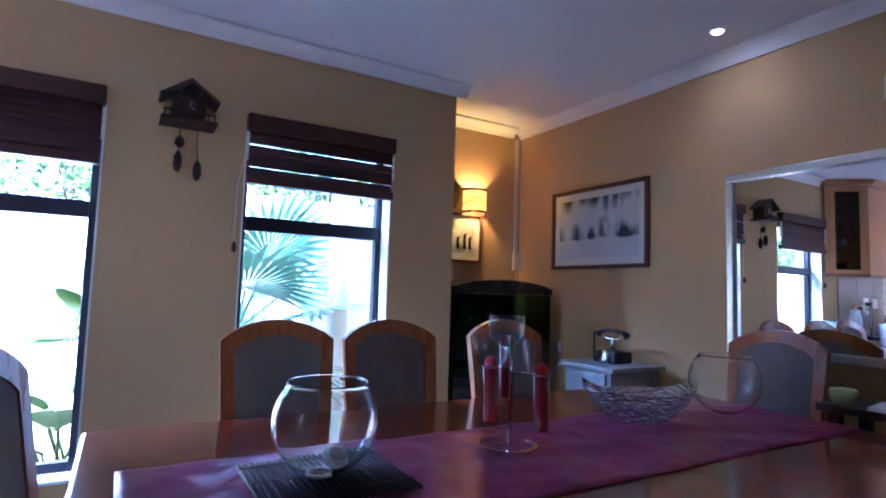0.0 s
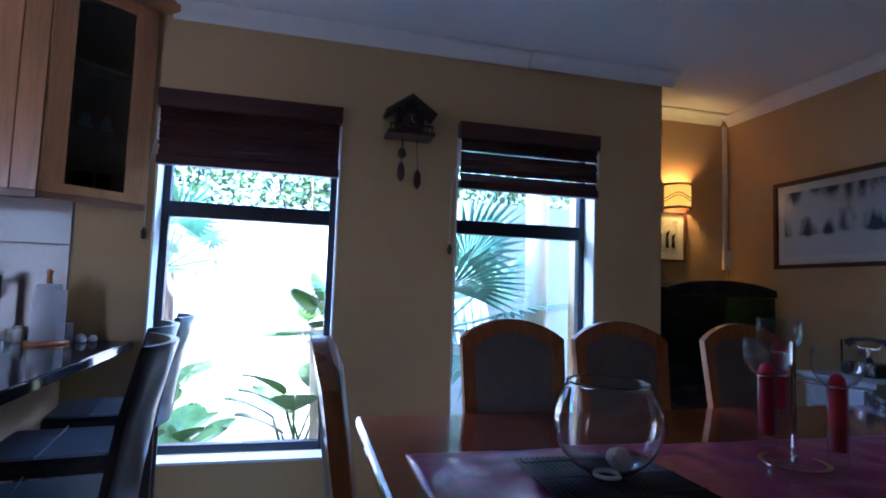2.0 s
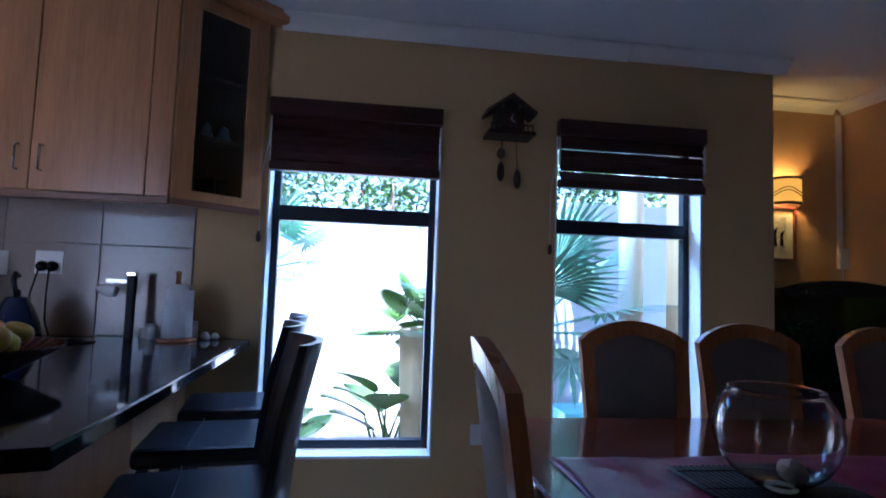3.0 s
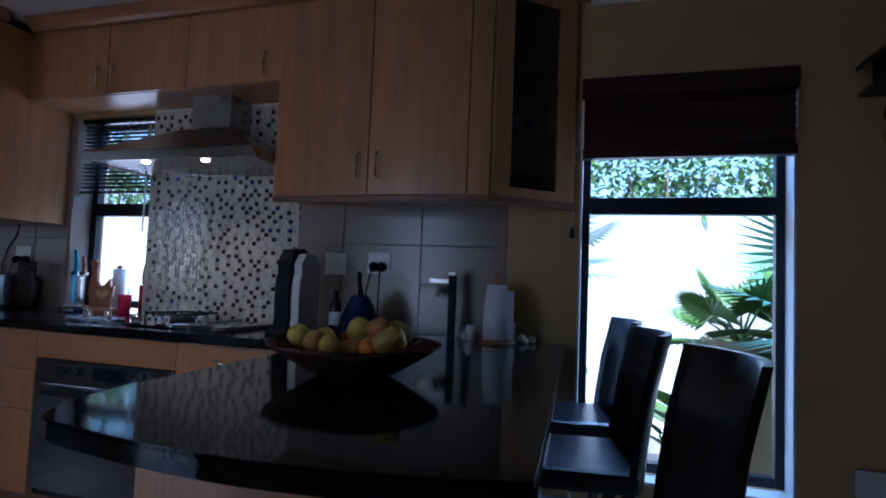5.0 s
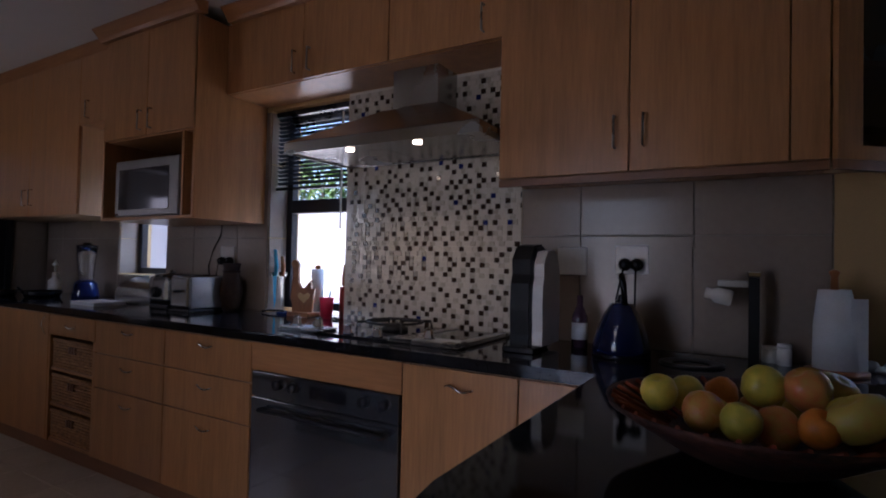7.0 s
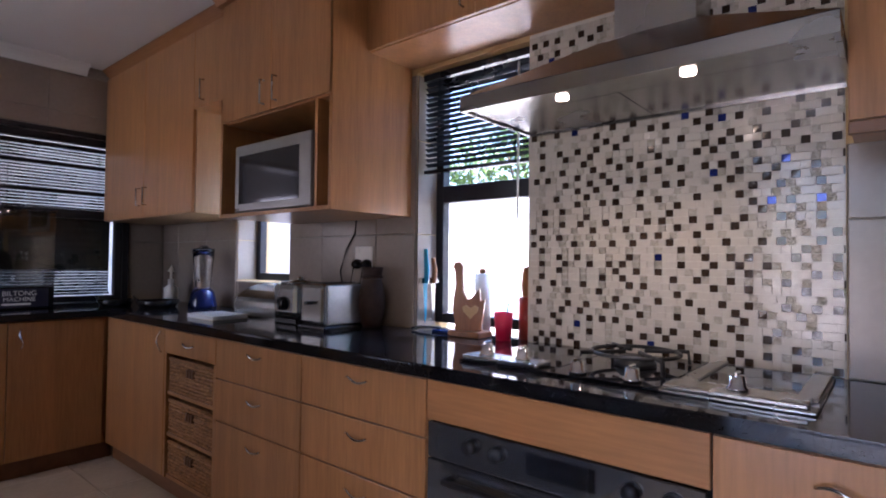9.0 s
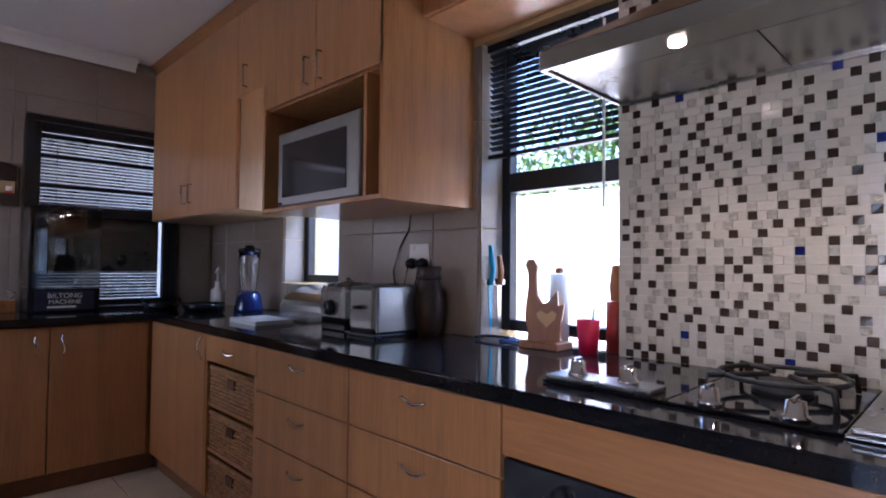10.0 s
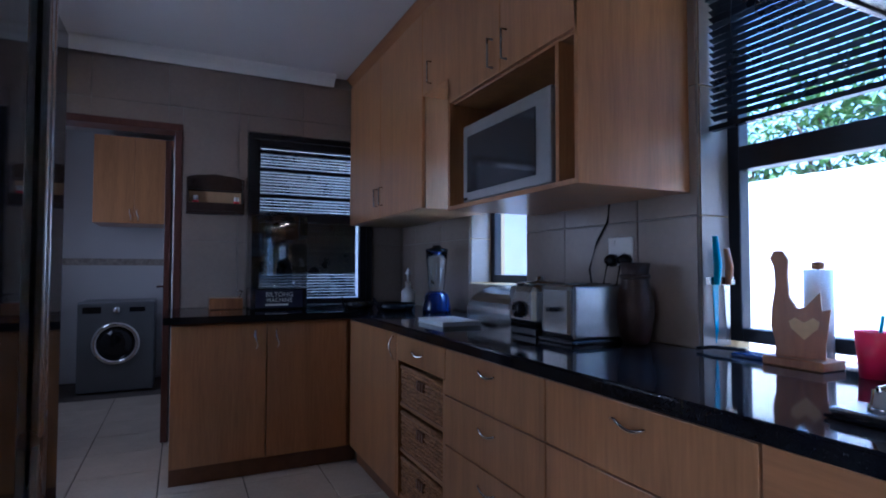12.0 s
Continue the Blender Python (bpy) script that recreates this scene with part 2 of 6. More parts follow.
structure("wall_east", boxm(XR, XR + 0.2, -2.6, ALC + 0.2, 0, TOP + 0.2), PAINT, "ochre painted wall with a large mirror")
structure("wall_west", wall_holes("x", XB - 0.15, XB, 1.05, Y, 0, TOP + 0.2, [(1.56, 2.30, 0, 2.10), (2.745, 3.57, 0.91, 2.075)]), GROUT, "kitchen end wall with a doorway and a window")
# unseen wall; its door and window holes are made up to admit light
structure("wall_kitchen_south", wall_holes("y", 0.90, 1.05, XB - 0.15, -2.2, 0, TOP + 0.2, [(-3.85, -3.0, 0.02, 2.1), (-6.9, -6.1, 0.9, 2.05)]), PAINT, "unseen ochre painted wall with openings added for daylight")
structure("wall_kitchen_return", boxm(-2.35, -2.2, -2.6, 0.90, 0, TOP + 0.2), PAINT, "ochre painted wall")
structure("wall_south", boxm(-2.2, XR, -2.6, -2.4, 0, TOP + 0.2), PAINT, "ochre painted wall closing the living side")
structure("ceiling", boxm(-10.5, XR + 0.2, -2.6, ALC + 0.2, TOP, TOP + 0.15), WHITE, "white painted ceiling", "ceiling")
# laundry room beyond the doorway
structure("wall_laundry_west", boxm(-10.3, -10.15, 0.9, 2.4, 0, TOP), WHITE, "pale laundry wall")
structure("wall_laundry_south", boxm(-10.15, XB - 0.15, 0.95, 1.1, 0, TOP), WHITE, "pale laundry wall")
structure("wall_laundry_north", boxm(-10.15, XB - 0.15, 2.25, 2.4, 0, TOP), WHITE, "pale laundry wall")


def cornice(name, x0, x1, y0, y1, side):
    """A coved cornice along one wall; side names the wall it hugs."""
    prof = [(0, 0), (0, -0.075), (0.008, -0.075), (0.012, -0.065), (0.025, -0.045), (0.045, -0.028), (0.068, -0.018), (0.075, -0.010), (0.075, 0)]
    bm = bmesh.new()
    if side == "n":
        prism(bm, [(y0 - a, TOP + b - 0.002) for a, b in prof], x0, x1, "x")
    elif side == "e":
        prism(bm, [(x0 - a, TOP + b - 0.002) for a, b in prof], y0, y1, "y")
    else:
        prism(bm, [(x0 + a, TOP + b - 0.002) for a, b in prof], y0, y1, "y")
    structure(name, bm, CORNICE, "white coved plaster cornice", "cornice")


cornice("trim_cornice_north", -1.66, 0.237, Y - 0.001, 0, "n")
cornice("trim_cornice_thick", 0.239, WEND + 0.07, Y - 0.012, 0, "n")
cornice("trim_cornice_alcove", WEND, XR - 0.076, ALC - 0.001, 0, "n")
cornice("trim_cornice_east", XR - 0.001, 0, -2.4, ALC - 0.002, "e")
cornice("trim_cornice_west", XB + 0.02, 0, 1.2, 3.3, "w")


# ---- windows ----
def window(name, x0, x1, z0, z1, bar, yin, label):
    w = thing(name, label, "window", ((x0 + x1) / 2, yin, z0), kind="structure")
    w.location = (0, 0, 0)
    f = 0.045
    for n, a in (("window_frame", (x0, x0 + f, yin, yin + 0.05, z0, z1)), ("window_frame", (x1 - f, x1, yin, yin + 0.05, z0, z1)),
                 ("window_frame", (x0 + f, x1 - f, yin, yin + 0.05, z0, z0 + f)), ("window_frame", (x0 + f, x1 - f, yin, yin + 0.05, z1 - f, z1)),
                 ("transom", (x0 + f, x1 - f, yin - 0.006, yin + 0.056, bar - 0.04, bar + 0.04))):
        part(n, boxm(*a, bevel=0.004), DARKMETAL, w)
    for lo, hi in ((z0 + f, bar - 0.04), (bar + 0.04, z1 - f)):
        g = part("pane", boxm(x0 + f - 0.004, x1 - f + 0.004, yin + 0.022, yin + 0.026, lo - 0.004, hi + 0.004), GLASS, w)
        g.visible_shadow = False
    return w


window("window_1", *W1, 0.34, 2.065, 1.568, Y + 0.115, "tall dark aluminium window with a fixed lower pane")
window("window_2", *W2, 0.34, 2.065, 1.568, Y + 0.115, "tall dark aluminium window looking on a palm")
window("window_3", *K1, 0.93, 2.11, 1.545, Y + 0.14, "dark aluminium kitchen window above the worktop")
window("window_4", *K2, 1.09, 2.11, 1.66, Y + 0.14, "small dark aluminium kitchen window")
for nm, (x0, x1) in (("window_sill_1", W1), ("window_sill_2", W2)):
    structure(nm, boxm(x0 + 0.002, x1 - 0.002, Y - 0.006, Y + 0.114, 0.323, 0.338, bevel=0.003), CORNICE, "painted white window sill", "sill")
    for k, (a, b) in enumerate(((x0 + 0.001, x0 + 0.010), (x1 - 0.010, x1 - 0.001))):
        structure(nm.replace("sill", "reveal") + "_" + "ab"[k], boxm(a, b, Y + 0.001, Y + 0.114, 0.339, 2.063), CORNICE, "white painted window reveal", "reveal")
# made-up patio door, out of view, that lets light into the kitchen
pd = thing("door_2", "unseen glazed patio door in a dark frame, added for light", "door", kind="structure")
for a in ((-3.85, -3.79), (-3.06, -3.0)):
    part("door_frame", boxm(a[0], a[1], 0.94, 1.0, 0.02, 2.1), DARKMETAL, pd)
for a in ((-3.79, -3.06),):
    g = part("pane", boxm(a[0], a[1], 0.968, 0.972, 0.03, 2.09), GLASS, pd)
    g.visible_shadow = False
# made-up side window, out of view, there only to admit light
sw_ = thing("window_7", "unseen dark framed side window added for light", "window", kind="structure")
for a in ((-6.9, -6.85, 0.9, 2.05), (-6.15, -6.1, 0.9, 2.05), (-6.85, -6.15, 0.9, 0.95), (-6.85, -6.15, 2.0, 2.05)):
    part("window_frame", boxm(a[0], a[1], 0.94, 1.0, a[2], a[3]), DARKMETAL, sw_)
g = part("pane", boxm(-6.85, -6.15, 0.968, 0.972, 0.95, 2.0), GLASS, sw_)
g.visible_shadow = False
structure("roof", boxm(-10.4, XR + 0.3, -2.7, 4.5, 2.84, 3.0), PLASTER, "flat roof slab over the house", "roof")
# unseen slab, added only to block direct sun on the south side
structure("roof_patio", boxm(-10.4, -2.36, -2.7, 0.89, 2.45, 2.55), PLASTER, "unseen slab added to keep sun out of the patio door", "roof")

# ---- doorway to the laundry ----
dw = thing("door_1", "dark timber door frame of the open laundry doorway", "door frame", kind="structure")
for a in ((XB - 0.16, XB + 0.012, 1.54, 1.585, 0, 2.07), (XB - 0.16, XB + 0.012, 2.26, 2.305, 0, 2.07), (XB - 0.16, XB + 0.012, 1.54, 2.305, 2.07, 2.115)):
    part("jamb", boxm(*a, bevel=0.004), JAMB, dw)
od = thing("open_door", "dark timber door standing open into the laundry", "door")
part("door_leaf", boxm(XB - 0.86, XB - 0.17, 2.20, 2.24, 0.01, 2.04, bevel=0.003), JAMB, od)
bmh = tube(bmesh.new(), [(XB - 0.78, 2.198, 1.03), (XB - 0.78, 2.15, 1.03), (XB - 0.68, 2.15, 1.03)], 0.008)
part("door_handle", bmh, CHROME, od, "chrome lever handle")


# ---- kitchen: base units ----
def wave_handle(x, y, z, axis="x", length=0.11, face=-1):
    """A wavy bow handle standing off a front."""
    pts = []
    for i in range(13):
        u = i / 12
        a = (u - 0.5) * length
        off = 0.004 + 0.022 * math.sin(math.pi * u)
        wav = 0.008 * math.sin(2 * math.pi * u)
        pts.append({"x": (x + a, y - off, z + wav), "z": (x + wav, y - off, z + a), "yz": (x + off, y + wav, z + a)}[axis])
    return tube(bmesh.new(), pts, 0.0042, 6)


def front(parent, name, x0, x1, z0, z1, handle=None, mat=None):
    d = part(name, boxm(x0 + 0.0025, x1 - 0.0025, YF, YF + 0.018, z0 + 0.0025, z1 - 0.0025, bevel=0.0025), mat or BEECH, parent)
    if handle:
        part("handle", wave_handle(handle[0], YF, handle[1], handle[2]), CHROME, d, "wavy chrome handle")
    return d


def base_unit(name, label, x0, x1, fronts):
    u = thing(name, label, "cabinet", ((x0 + x1) / 2, YF, 0), group="base units")
    u.location = (0, 0, 0)
    part("body", boxm(x0 + 0.001, x1 - 0.001, YF + 0.020, Y - 0.012, 0.10, 0.868), BEECHIN, u)
    part("plinth", boxm(x0 + 0.001, x1 - 0.001, YF + 0.045, YF + 0.06, 0, 0.10), PLINTH, u, "brown plinth board")
    for n, z0, z1, h in fronts:
        front(u, n, x0, x1, z0, z1, h)
    return u


base_unit("corner_cabinet", "beech veneer corner base cabinet with one door", -6.755, -5.967, [("door", 0.10, 0.862, (-6.0, 0.79, "z"))])
for x0, x1 in ((-5.437, -4.79), (-4.79, -4.155)):
    c = (x0 + x1) / 2
    base_unit("drawer_cabinet", "beech veneer base cabinet with three drawers", x0, x1,
              [("drawer", 0.68, 0.862, (c, 0.815, "x")), ("drawer", 0.49, 0.68, (c, 0.622, "x")), ("drawer", 0.10, 0.49, (c, 0.43, "x"))])
base_unit("door_cabinet", "beech veneer base cabinet beside the oven", -3.352, -2.90, [("door", 0.10, 0.862, (-3.115, 0.80, "x"))])
base_unit("filler_cabinet", "beech veneer base cabinet in the inner corner", -2.90, -2.665, [("door", 0.10, 0.862, None)])

# basket cabinet
bc = thing("basket_cabinet", "beech veneer cabinet with three wicker baskets", "cabinet", group="base units")
part("body", boxm(-5.967, -5.437, YF + 0.30, Y - 0.012, 0.10, 0.868), BEECHIN, bc)
part("plinth", boxm(-5.966, -5.438, YF + 0.045, YF + 0.06, 0, 0.10), PLINTH, bc)
front(bc, "drawer", -5.967, -5.437, 0.735, 0.862, (-5.70, 0.80, "x"))
for a in ((-5.967, -5.945), (-5.459, -5.437)):
    part("side_panel", boxm(a[0], a[1], YF + 0.002, YF + 0.30, 0.10, 0.735), BEECH, bc)
for z in (0.10, 0.312, 0.524):
    part("runner_shelf", boxm(-5.945, -5.459, YF + 0.01, YF + 0.30, z, z + 0.018), BEECH, bc)


def basket(z):
    b = thing("wicker_basket", "brown woven wicker basket drawer with a dark grip", "basket", group="wicker baskets")
    bm = bmesh.new()
    box(bm, -5.937, -5.467, YF + 0.03, YF + 0.28, z, z + 0.15)
    for k in range(9):
        zz = z + 0.008 + k * 0.0172
        pts = [(-5.937 + i * 0.47 / 36, YF + 0.022 + 0.006 * (-1) ** (i + k), zz) for i in range(37)]
        tube(bm, pts, 0.0085, 5)
    part("weave", bm, WICKER, b)
    part("rim", tube(bmesh.new(), [(-5.937, YF + 0.02, z + 0.163), (-5.467, YF + 0.02, z + 0.163)], 0.011, 8), WICKER, b)
    for i in range(3):
        part("grip_slot", boxm(-5.737 + i * 0.027, -5.719 + i * 0.027, YF + 0.004, YF + 0.02, z + 0.095, z + 0.135, bevel=0.003), PLINTH, b)


for z in (0.119, 0.331, 0.543):
    basket(z)

# oven
ov = thing("oven", "built-in grey mirrored glass oven under a beech panel", "oven")
part("body", boxm(-4.153, -3.354, YF + 0.03, Y - 0.02, 0.10, 0.868), BLACKP, ov)
part("panel", boxm(-4.152, -3.354, YF, YF + 0.018, 0.742, 0.862, bevel=0.002), BEECHH, ov, "beech panel above the oven")
part("plinth", boxm(-4.153, -3.354, YF + 0.045, YF + 0.06, 0, 0.10), PLINTH, ov)
part("control_panel", boxm(-4.145, -3.362, YF - 0.002, YF + 0.028, 0.632, 0.737, bevel=0.003), SMOKE, ov, "grey mirrored control panel")
od2 = part("oven_door", boxm(-4.145, -3.362, YF - 0.004, YF + 0.028, 0.14, 0.628, bevel=0.004), SMOKE, ov, "grey mirrored glass oven door")
part("handle", tube(bmesh.new(), [(-4.05, YF - 0.004, 0.59), (-4.05, YF - 0.045, 0.59), (-3.41, YF - 0.045, 0.59), (-3.41, YF - 0.004, 0.59)], 0.010), DARKMETAL, od2)
for x in (-3.98, -3.89, -3.52, -3.43):
    k = bmesh.new()
    lathe(k, [(0, 0), (0.022, 0), (0.019, 0.022), (0, 0.022)], 20)
    bmesh.ops.transform(k, matrix=pose(x, YF - 0.002, 0.695, 90), verts=k.verts[:])
    part("knob", k, DARKMETAL, ov)
part("display", boxm(-3.80, -3.61, YF - 0.0045, YF - 0.0022, 0.665, 0.72), BLACKGL, ov)

# run along the kitchen's end wall
XF = -6.757
er = thing("end_cabinet", "beech veneer base cabinet with two tall doors", "cabinet", group="base units")
part("body", boxm(XB + 0.012, XF - 0.02, 2.265, 3.255, 0.10, 0.868), BEECH, er)
part("plinth", boxm(XF - 0.06, XF - 0.045, 2.265, 3.29, 0, 0.10), PLINTH, er)
part("plinth", boxm(XB + 0.012, XF - 0.06, 2.27, 2.285, 0, 0.10), PLINTH, er)
for y0, y1, hy in ((2.265, 2.755, 2.697), (2.755, 3.225, 2.812)):
    d = part("door", boxm(XF - 0.018, XF, y0 + 0.0025, y1 - 0.0025, 0.103, 0.862, bevel=0.0025), BEECH, er)
    part("handle", wave_handle(XF, hy, 0.77, "yz"), CHROME, d)

# peninsula
pn = thing("peninsula_cabinet", "beech panelled peninsula base under the breakfast counter", "cabinet", group="base units")
part("body", boxm(-2.57, -2.02, 2.28, 3.258, 0.10, 0.868), BEECH, pn)
part("body", boxm(-2.57, -2.02, 3.262, Y - 0.012, 0.10, 0.868), BEECHIN, pn)
part("plinth", boxm(-2.53, -2.06, 2.32, 3.3, 0, 0.10), PLINTH, pn)
part("end_panel", boxm(-2.54, -1.98, 2.24, 2.278, 0.0, 0.868, bevel=0.003), BEECH, pn)

# worktop: one stone top with a bowed peninsula end
bm = bmesh.new()
out = [(XB + 0.004, 2.225), (XF + 0.03, 2.225), (XF + 0.03, YF - 0.028), (-2.65, YF - 0.028), (-2.645, 2.30), (-2.615, 2.12), (-2.565, 2.04), (-2.51, 2.01)]
for i in range(1, 12):
    u = i / 12
    out.append((-2.51 + u * 0.845, 2.01 + 0.03 * u - 0.06 * math.sin(math.pi * u)))
out += [(-1.665, 2.04), (-1.735, Y - 0.003), (K1[1], Y - 0.003), (K1[1], Y + 0.139), (K1[0], Y + 0.139), (K1[0], Y - 0.003), (XB + 0.004, Y - 0.003)]
prism(bm, out, 0.870, 0.910)
bmesh.ops.bevel(bm, geom=[e for e in bm.edges if abs(e.verts[0].co.z - e.verts[1].co.z) < 1e-6], offset=0.006, segments=2, affect="EDGES")
wk = solid("worktop", bm, GRANITE, "black polished granite worktop with a bowed peninsula", "worktop")


# ---- kitchen: wall units ----
def wall_door(parent, x0, x1, y, z0, z1, hx=None, hz=None):
    d = part("door", boxm(x0 + 0.002, x1 - 0.002, y, y + 0.018, z0, z1, bevel=0.0025), BEECH, parent)
    if hx:
        pts = [(hx, y - 0.002, hz - 0.055), (hx, y - 0.026, hz - 0.055), (hx, y - 0.026, hz + 0.055), (hx, y - 0.002, hz + 0.055)]
        part("handle", tube(bmesh.new(), pts, 0.0045, 6), STEEL, d)


TOPC = 2.515
uc = thing("wall_cabinet", "tall beech wall cabinet with two plain doors", "cabinet", group="wall units")
part("body", boxm(-3.132, -2.06, 3.582, Y - 0.008, 1.558, TOPC), BEECH, uc)
wall_door(uc, -3.132, -2.635, 3.56, 1.561, TOPC, -2.683, 1.70)
wall_door(uc, -2.635, -2.16, 3.56, 1.561, TOPC, -2.585, 1.70)
part("filler_strip", boxm(-2.158, -2.06, 3.56, 3.578, 1.561, TOPC, bevel=0.002), BEECH, uc)
part("light_rail", boxm(-3.132, -2.06, 3.562, 3.58, 1.528, 1.5575, bevel=0.003), PLINTH, uc)

# angled glazed end cabinet
gc = thing("glass_cabinet", "angled beech display cabinet with a dark glass door", "cabinet", group="wall units")
p0, p1 = Vector((-2.055, 3.565, 0)), Vector((-1.73, 3.845, 0))
dirv = (p1 - p0).normalized()
nrm = Vector((dirv.y, -dirv.x, 0))
L = (p1 - p0).length


def slab(a, b, z0, z1, t0, t1):
    """A board on the angled front: from a to b along it, t0 to t1 outward."""
    q = [p0 + dirv * a + nrm * t0, p0 + dirv * b + nrm * t0, p0 + dirv * b + nrm * t1, p0 + dirv * a + nrm * t1]
    return prism(bmesh.new(), [(v.x, v.y) for v in q], z0, z1)


for a, b, z0, z1 in ((0, 0.085, 1.558, TOPC), (L - 0.10, L, 1.558, TOPC), (0.085, L - 0.10, 1.558, 1.60), (0.085, L - 0.10, 2.455, TOPC)):
    part("door_frame", slab(a, b, z0, z1, 0, 0.02), BEECH, gc)
part("pane", slab(0.083, L - 0.098, 1.598, 2.457, 0.008, 0.012), thin("smoked glass", (0.55, 0.58, 0.60)), gc, "smoked glass pane")
for z in (1.558, 1.86, 2.16, 2.52):
    part("shelf", prism(bmesh.new(), [(-2.057, 3.59), (-1.765, 3.852), (-2.057, 3.852)], z, z + 0.016), BEECHIN, gc)
part("back_panel", boxm(-2.057, -1.765, 3.853, 3.858, 1.558, TOPC), BEECHIN, gc)
part("light_rail", slab(0, L, 1.528, 1.5575, 0, 0.018), PLINTH, gc)

br = thing("bridge_cabinet", "beech cabinet bridging over the cooker hood", "cabinet", group="wall units")
part("body", boxm(-4.797, -3.124, 3.582, Y - 0.008, 2.128, TOPC), BEECH, br)
for x0, x1, hx in ((-4.797, -4.22, -4.27), (-4.22, -3.69, -4.17), (-3.69, -3.124, -3.21)):
    wall_door(br, x0, x1, 3.56, 2.13, TOPC, hx, 2.22)

mc = thing("microwave_cabinet", "beech wall cabinet with an open microwave niche", "cabinet", group="wall units")
for a in ((-5.69, -5.672, 3.378, Y - 0.008, 1.43, TOPC), (-4.818, -4.80, 3.378, Y - 0.008, 1.43, TOPC), (-5.672, -4.818, 3.378, Y - 0.008, 1.43, 1.448),
          (-5.672, -4.818, 3.40, Y - 0.008, 1.905, 1.923), (-5.672, -4.818, Y - 0.03, Y - 0.01, 1.448, TOPC), (-4.927, -4.909, 3.39, Y - 0.03, 1.448, 1.905)):
    part("panel", boxm(*a, bevel=0.002), BEECH, mc)
wall_door(mc, -5.69, -5.246, 3.378, 1.912, TOPC, -5.296, 2.0)
wall_door(mc, -5.246, -4.80, 3.378, 1.912, TOPC, -5.196, 2.0)

cc = thing("corner_wall_cabinet", "beech corner wall cabinet with an open end bay", "cabinet", group="wall units")
part("body", boxm(XB + 0.012, -6.096, 3.45, Y - 0.008, 1.486, TOPC), BEECHIN, cc)
wall_door(cc, XB + 0.02, -6.76, 3.43, 1.488, TOPC, -6.81, 1.62)
wall_door(cc, -6.76, -6.096, 3.43, 1.488, TOPC, -6.71, 1.62)
part("body", boxm(-6.094, -5.692, 3.45, Y - 0.008, 2.072, TOPC), BEECH, cc)
wall_door(cc, -6.096, -5.692, 3.43, 2.07, TOPC, -5.98, 2.16)

# moulded pelmet along the tops
for k, (x0, x1, y) in enumerate(((XB + 0.005, -5.72, 3.40), (-5.72, -4.77, 3.30), (-4.77, -2.04, 3.48))):
    prof = [(y + 0.11, TOPC + 0.001), (y + 0.055, TOPC + 0.001), (y + 0.045, TOPC + 0.02), (y + 0.02, TOPC + 0.05), (y, TOPC + 0.075), (y, TOP - 0.002), (y + 0.11, TOP - 0.002)]
    structure("trim_pelmet_" + "abc"[k], prism(bmesh.new(), prof, x0, x1, "x"), BEECHH, "moulded beech pelmet under the ceiling", "pelmet")
q = [(p0 + dirv * a + nrm * t).xy for a, t in ((-0.02, 0.10), (L + 0.06, 0.10), (L + 0.06, 0.0), (-0.02, 0.0))]
structure("trim_pelmet_d", prism(bmesh.new(), [tuple(v) for v in q], TOPC + 0.01, TOP - 0.002), BEECHH, "moulded beech pelmet under the ceiling", "pelmet")

# ---- cooker hood ----
hd = thing("cooker_hood", "stainless steel chimney cooker hood with two lit lamps", "cooker hood")
hx0, hx1, hy0 = -4.15, -3.135, 3.39
bm = bmesh.new()
lo = [(hx0, hy0), (hx1, hy0), (hx1, Y - 0.006), (hx0, Y - 0.006)]
mid = [(-3.765, 3.665), (-3.475, 3.665), (-3.475, Y - 0.006), (-3.765, Y - 0.006)]
v0 = [bm.verts.new((*p, 1.765)) for p in lo]
v1 = [bm.verts.new((*p, 1.945)) for p in mid]
bm.faces.new(v0[::-1]), bm.faces.new(v1)
for i in range(4):
    bm.faces.new((v0[i], v0[(i + 1) % 4], v1[(i + 1) % 4], v1[i]))
part("canopy", bm, STEEL, hd)
bm = bmesh.new()
for a in ((hx0, hx1, hy0, hy0 + 0.012), (hx0, hx1, Y - 0.020, Y - 0.006), (hx0, hx0 + 0.012, hy0 + 0.012, Y - 0.020), (hx1 - 0.012, hx1, hy0 + 0.012, Y - 0.020)):
    box(bm, *a, 1.715, 1.763)
part("rim", bm, STEEL, hd)
part("chimney", boxm(-3.745, -3.495, 3.68, Y - 0.006, 1.94, 2.127, bevel=0.003), STEEL, hd)
for x0, x1 in ((hx0 + 0.014, -3.67), (-3.666, hx1 - 0.014)):
    part("filter", boxm(x0, x1, hy0 + 0.14, Y - 0.022, 1.722, 1.732), STEEL, hd, "mesh steel grease filter")
part("lamp_strip", boxm(hx0 + 0.014, hx1 - 0.014, hy0 + 0.014, hy0 + 0.137, 1.722, 1.734), STEEL, hd)
LAMP = material("warm halogen lens", (1, 0.9, 0.7), 0.3, vary=0, emit=(1.0, 0.80, 0.52), power=5)
for x in (-3.82, -3.46):
    part("lamp_lens", lathe(bmesh.new(), [(0, 0), (0.019, 0), (0.019, 0.006), (0, 0.006)], 24, (x, hy0 + 0.08, 1.7155)), LAMP, hd, "glowing halogen lens")
    l = new("hood_lamp", bpy.data.lights.new("hood_lamp", "SPOT"))
    l.data.energy, l.data.color, l.data.spot_size, l.data.spot_blend, l.data.shadow_soft_size = 1.15, (1.0, 0.79, 0.53), radians(125), 0.8, 0.03
    l.matrix_world = look((x, hy0 + 0.08, 1.71), (x, hy0 + 0.16, 0))

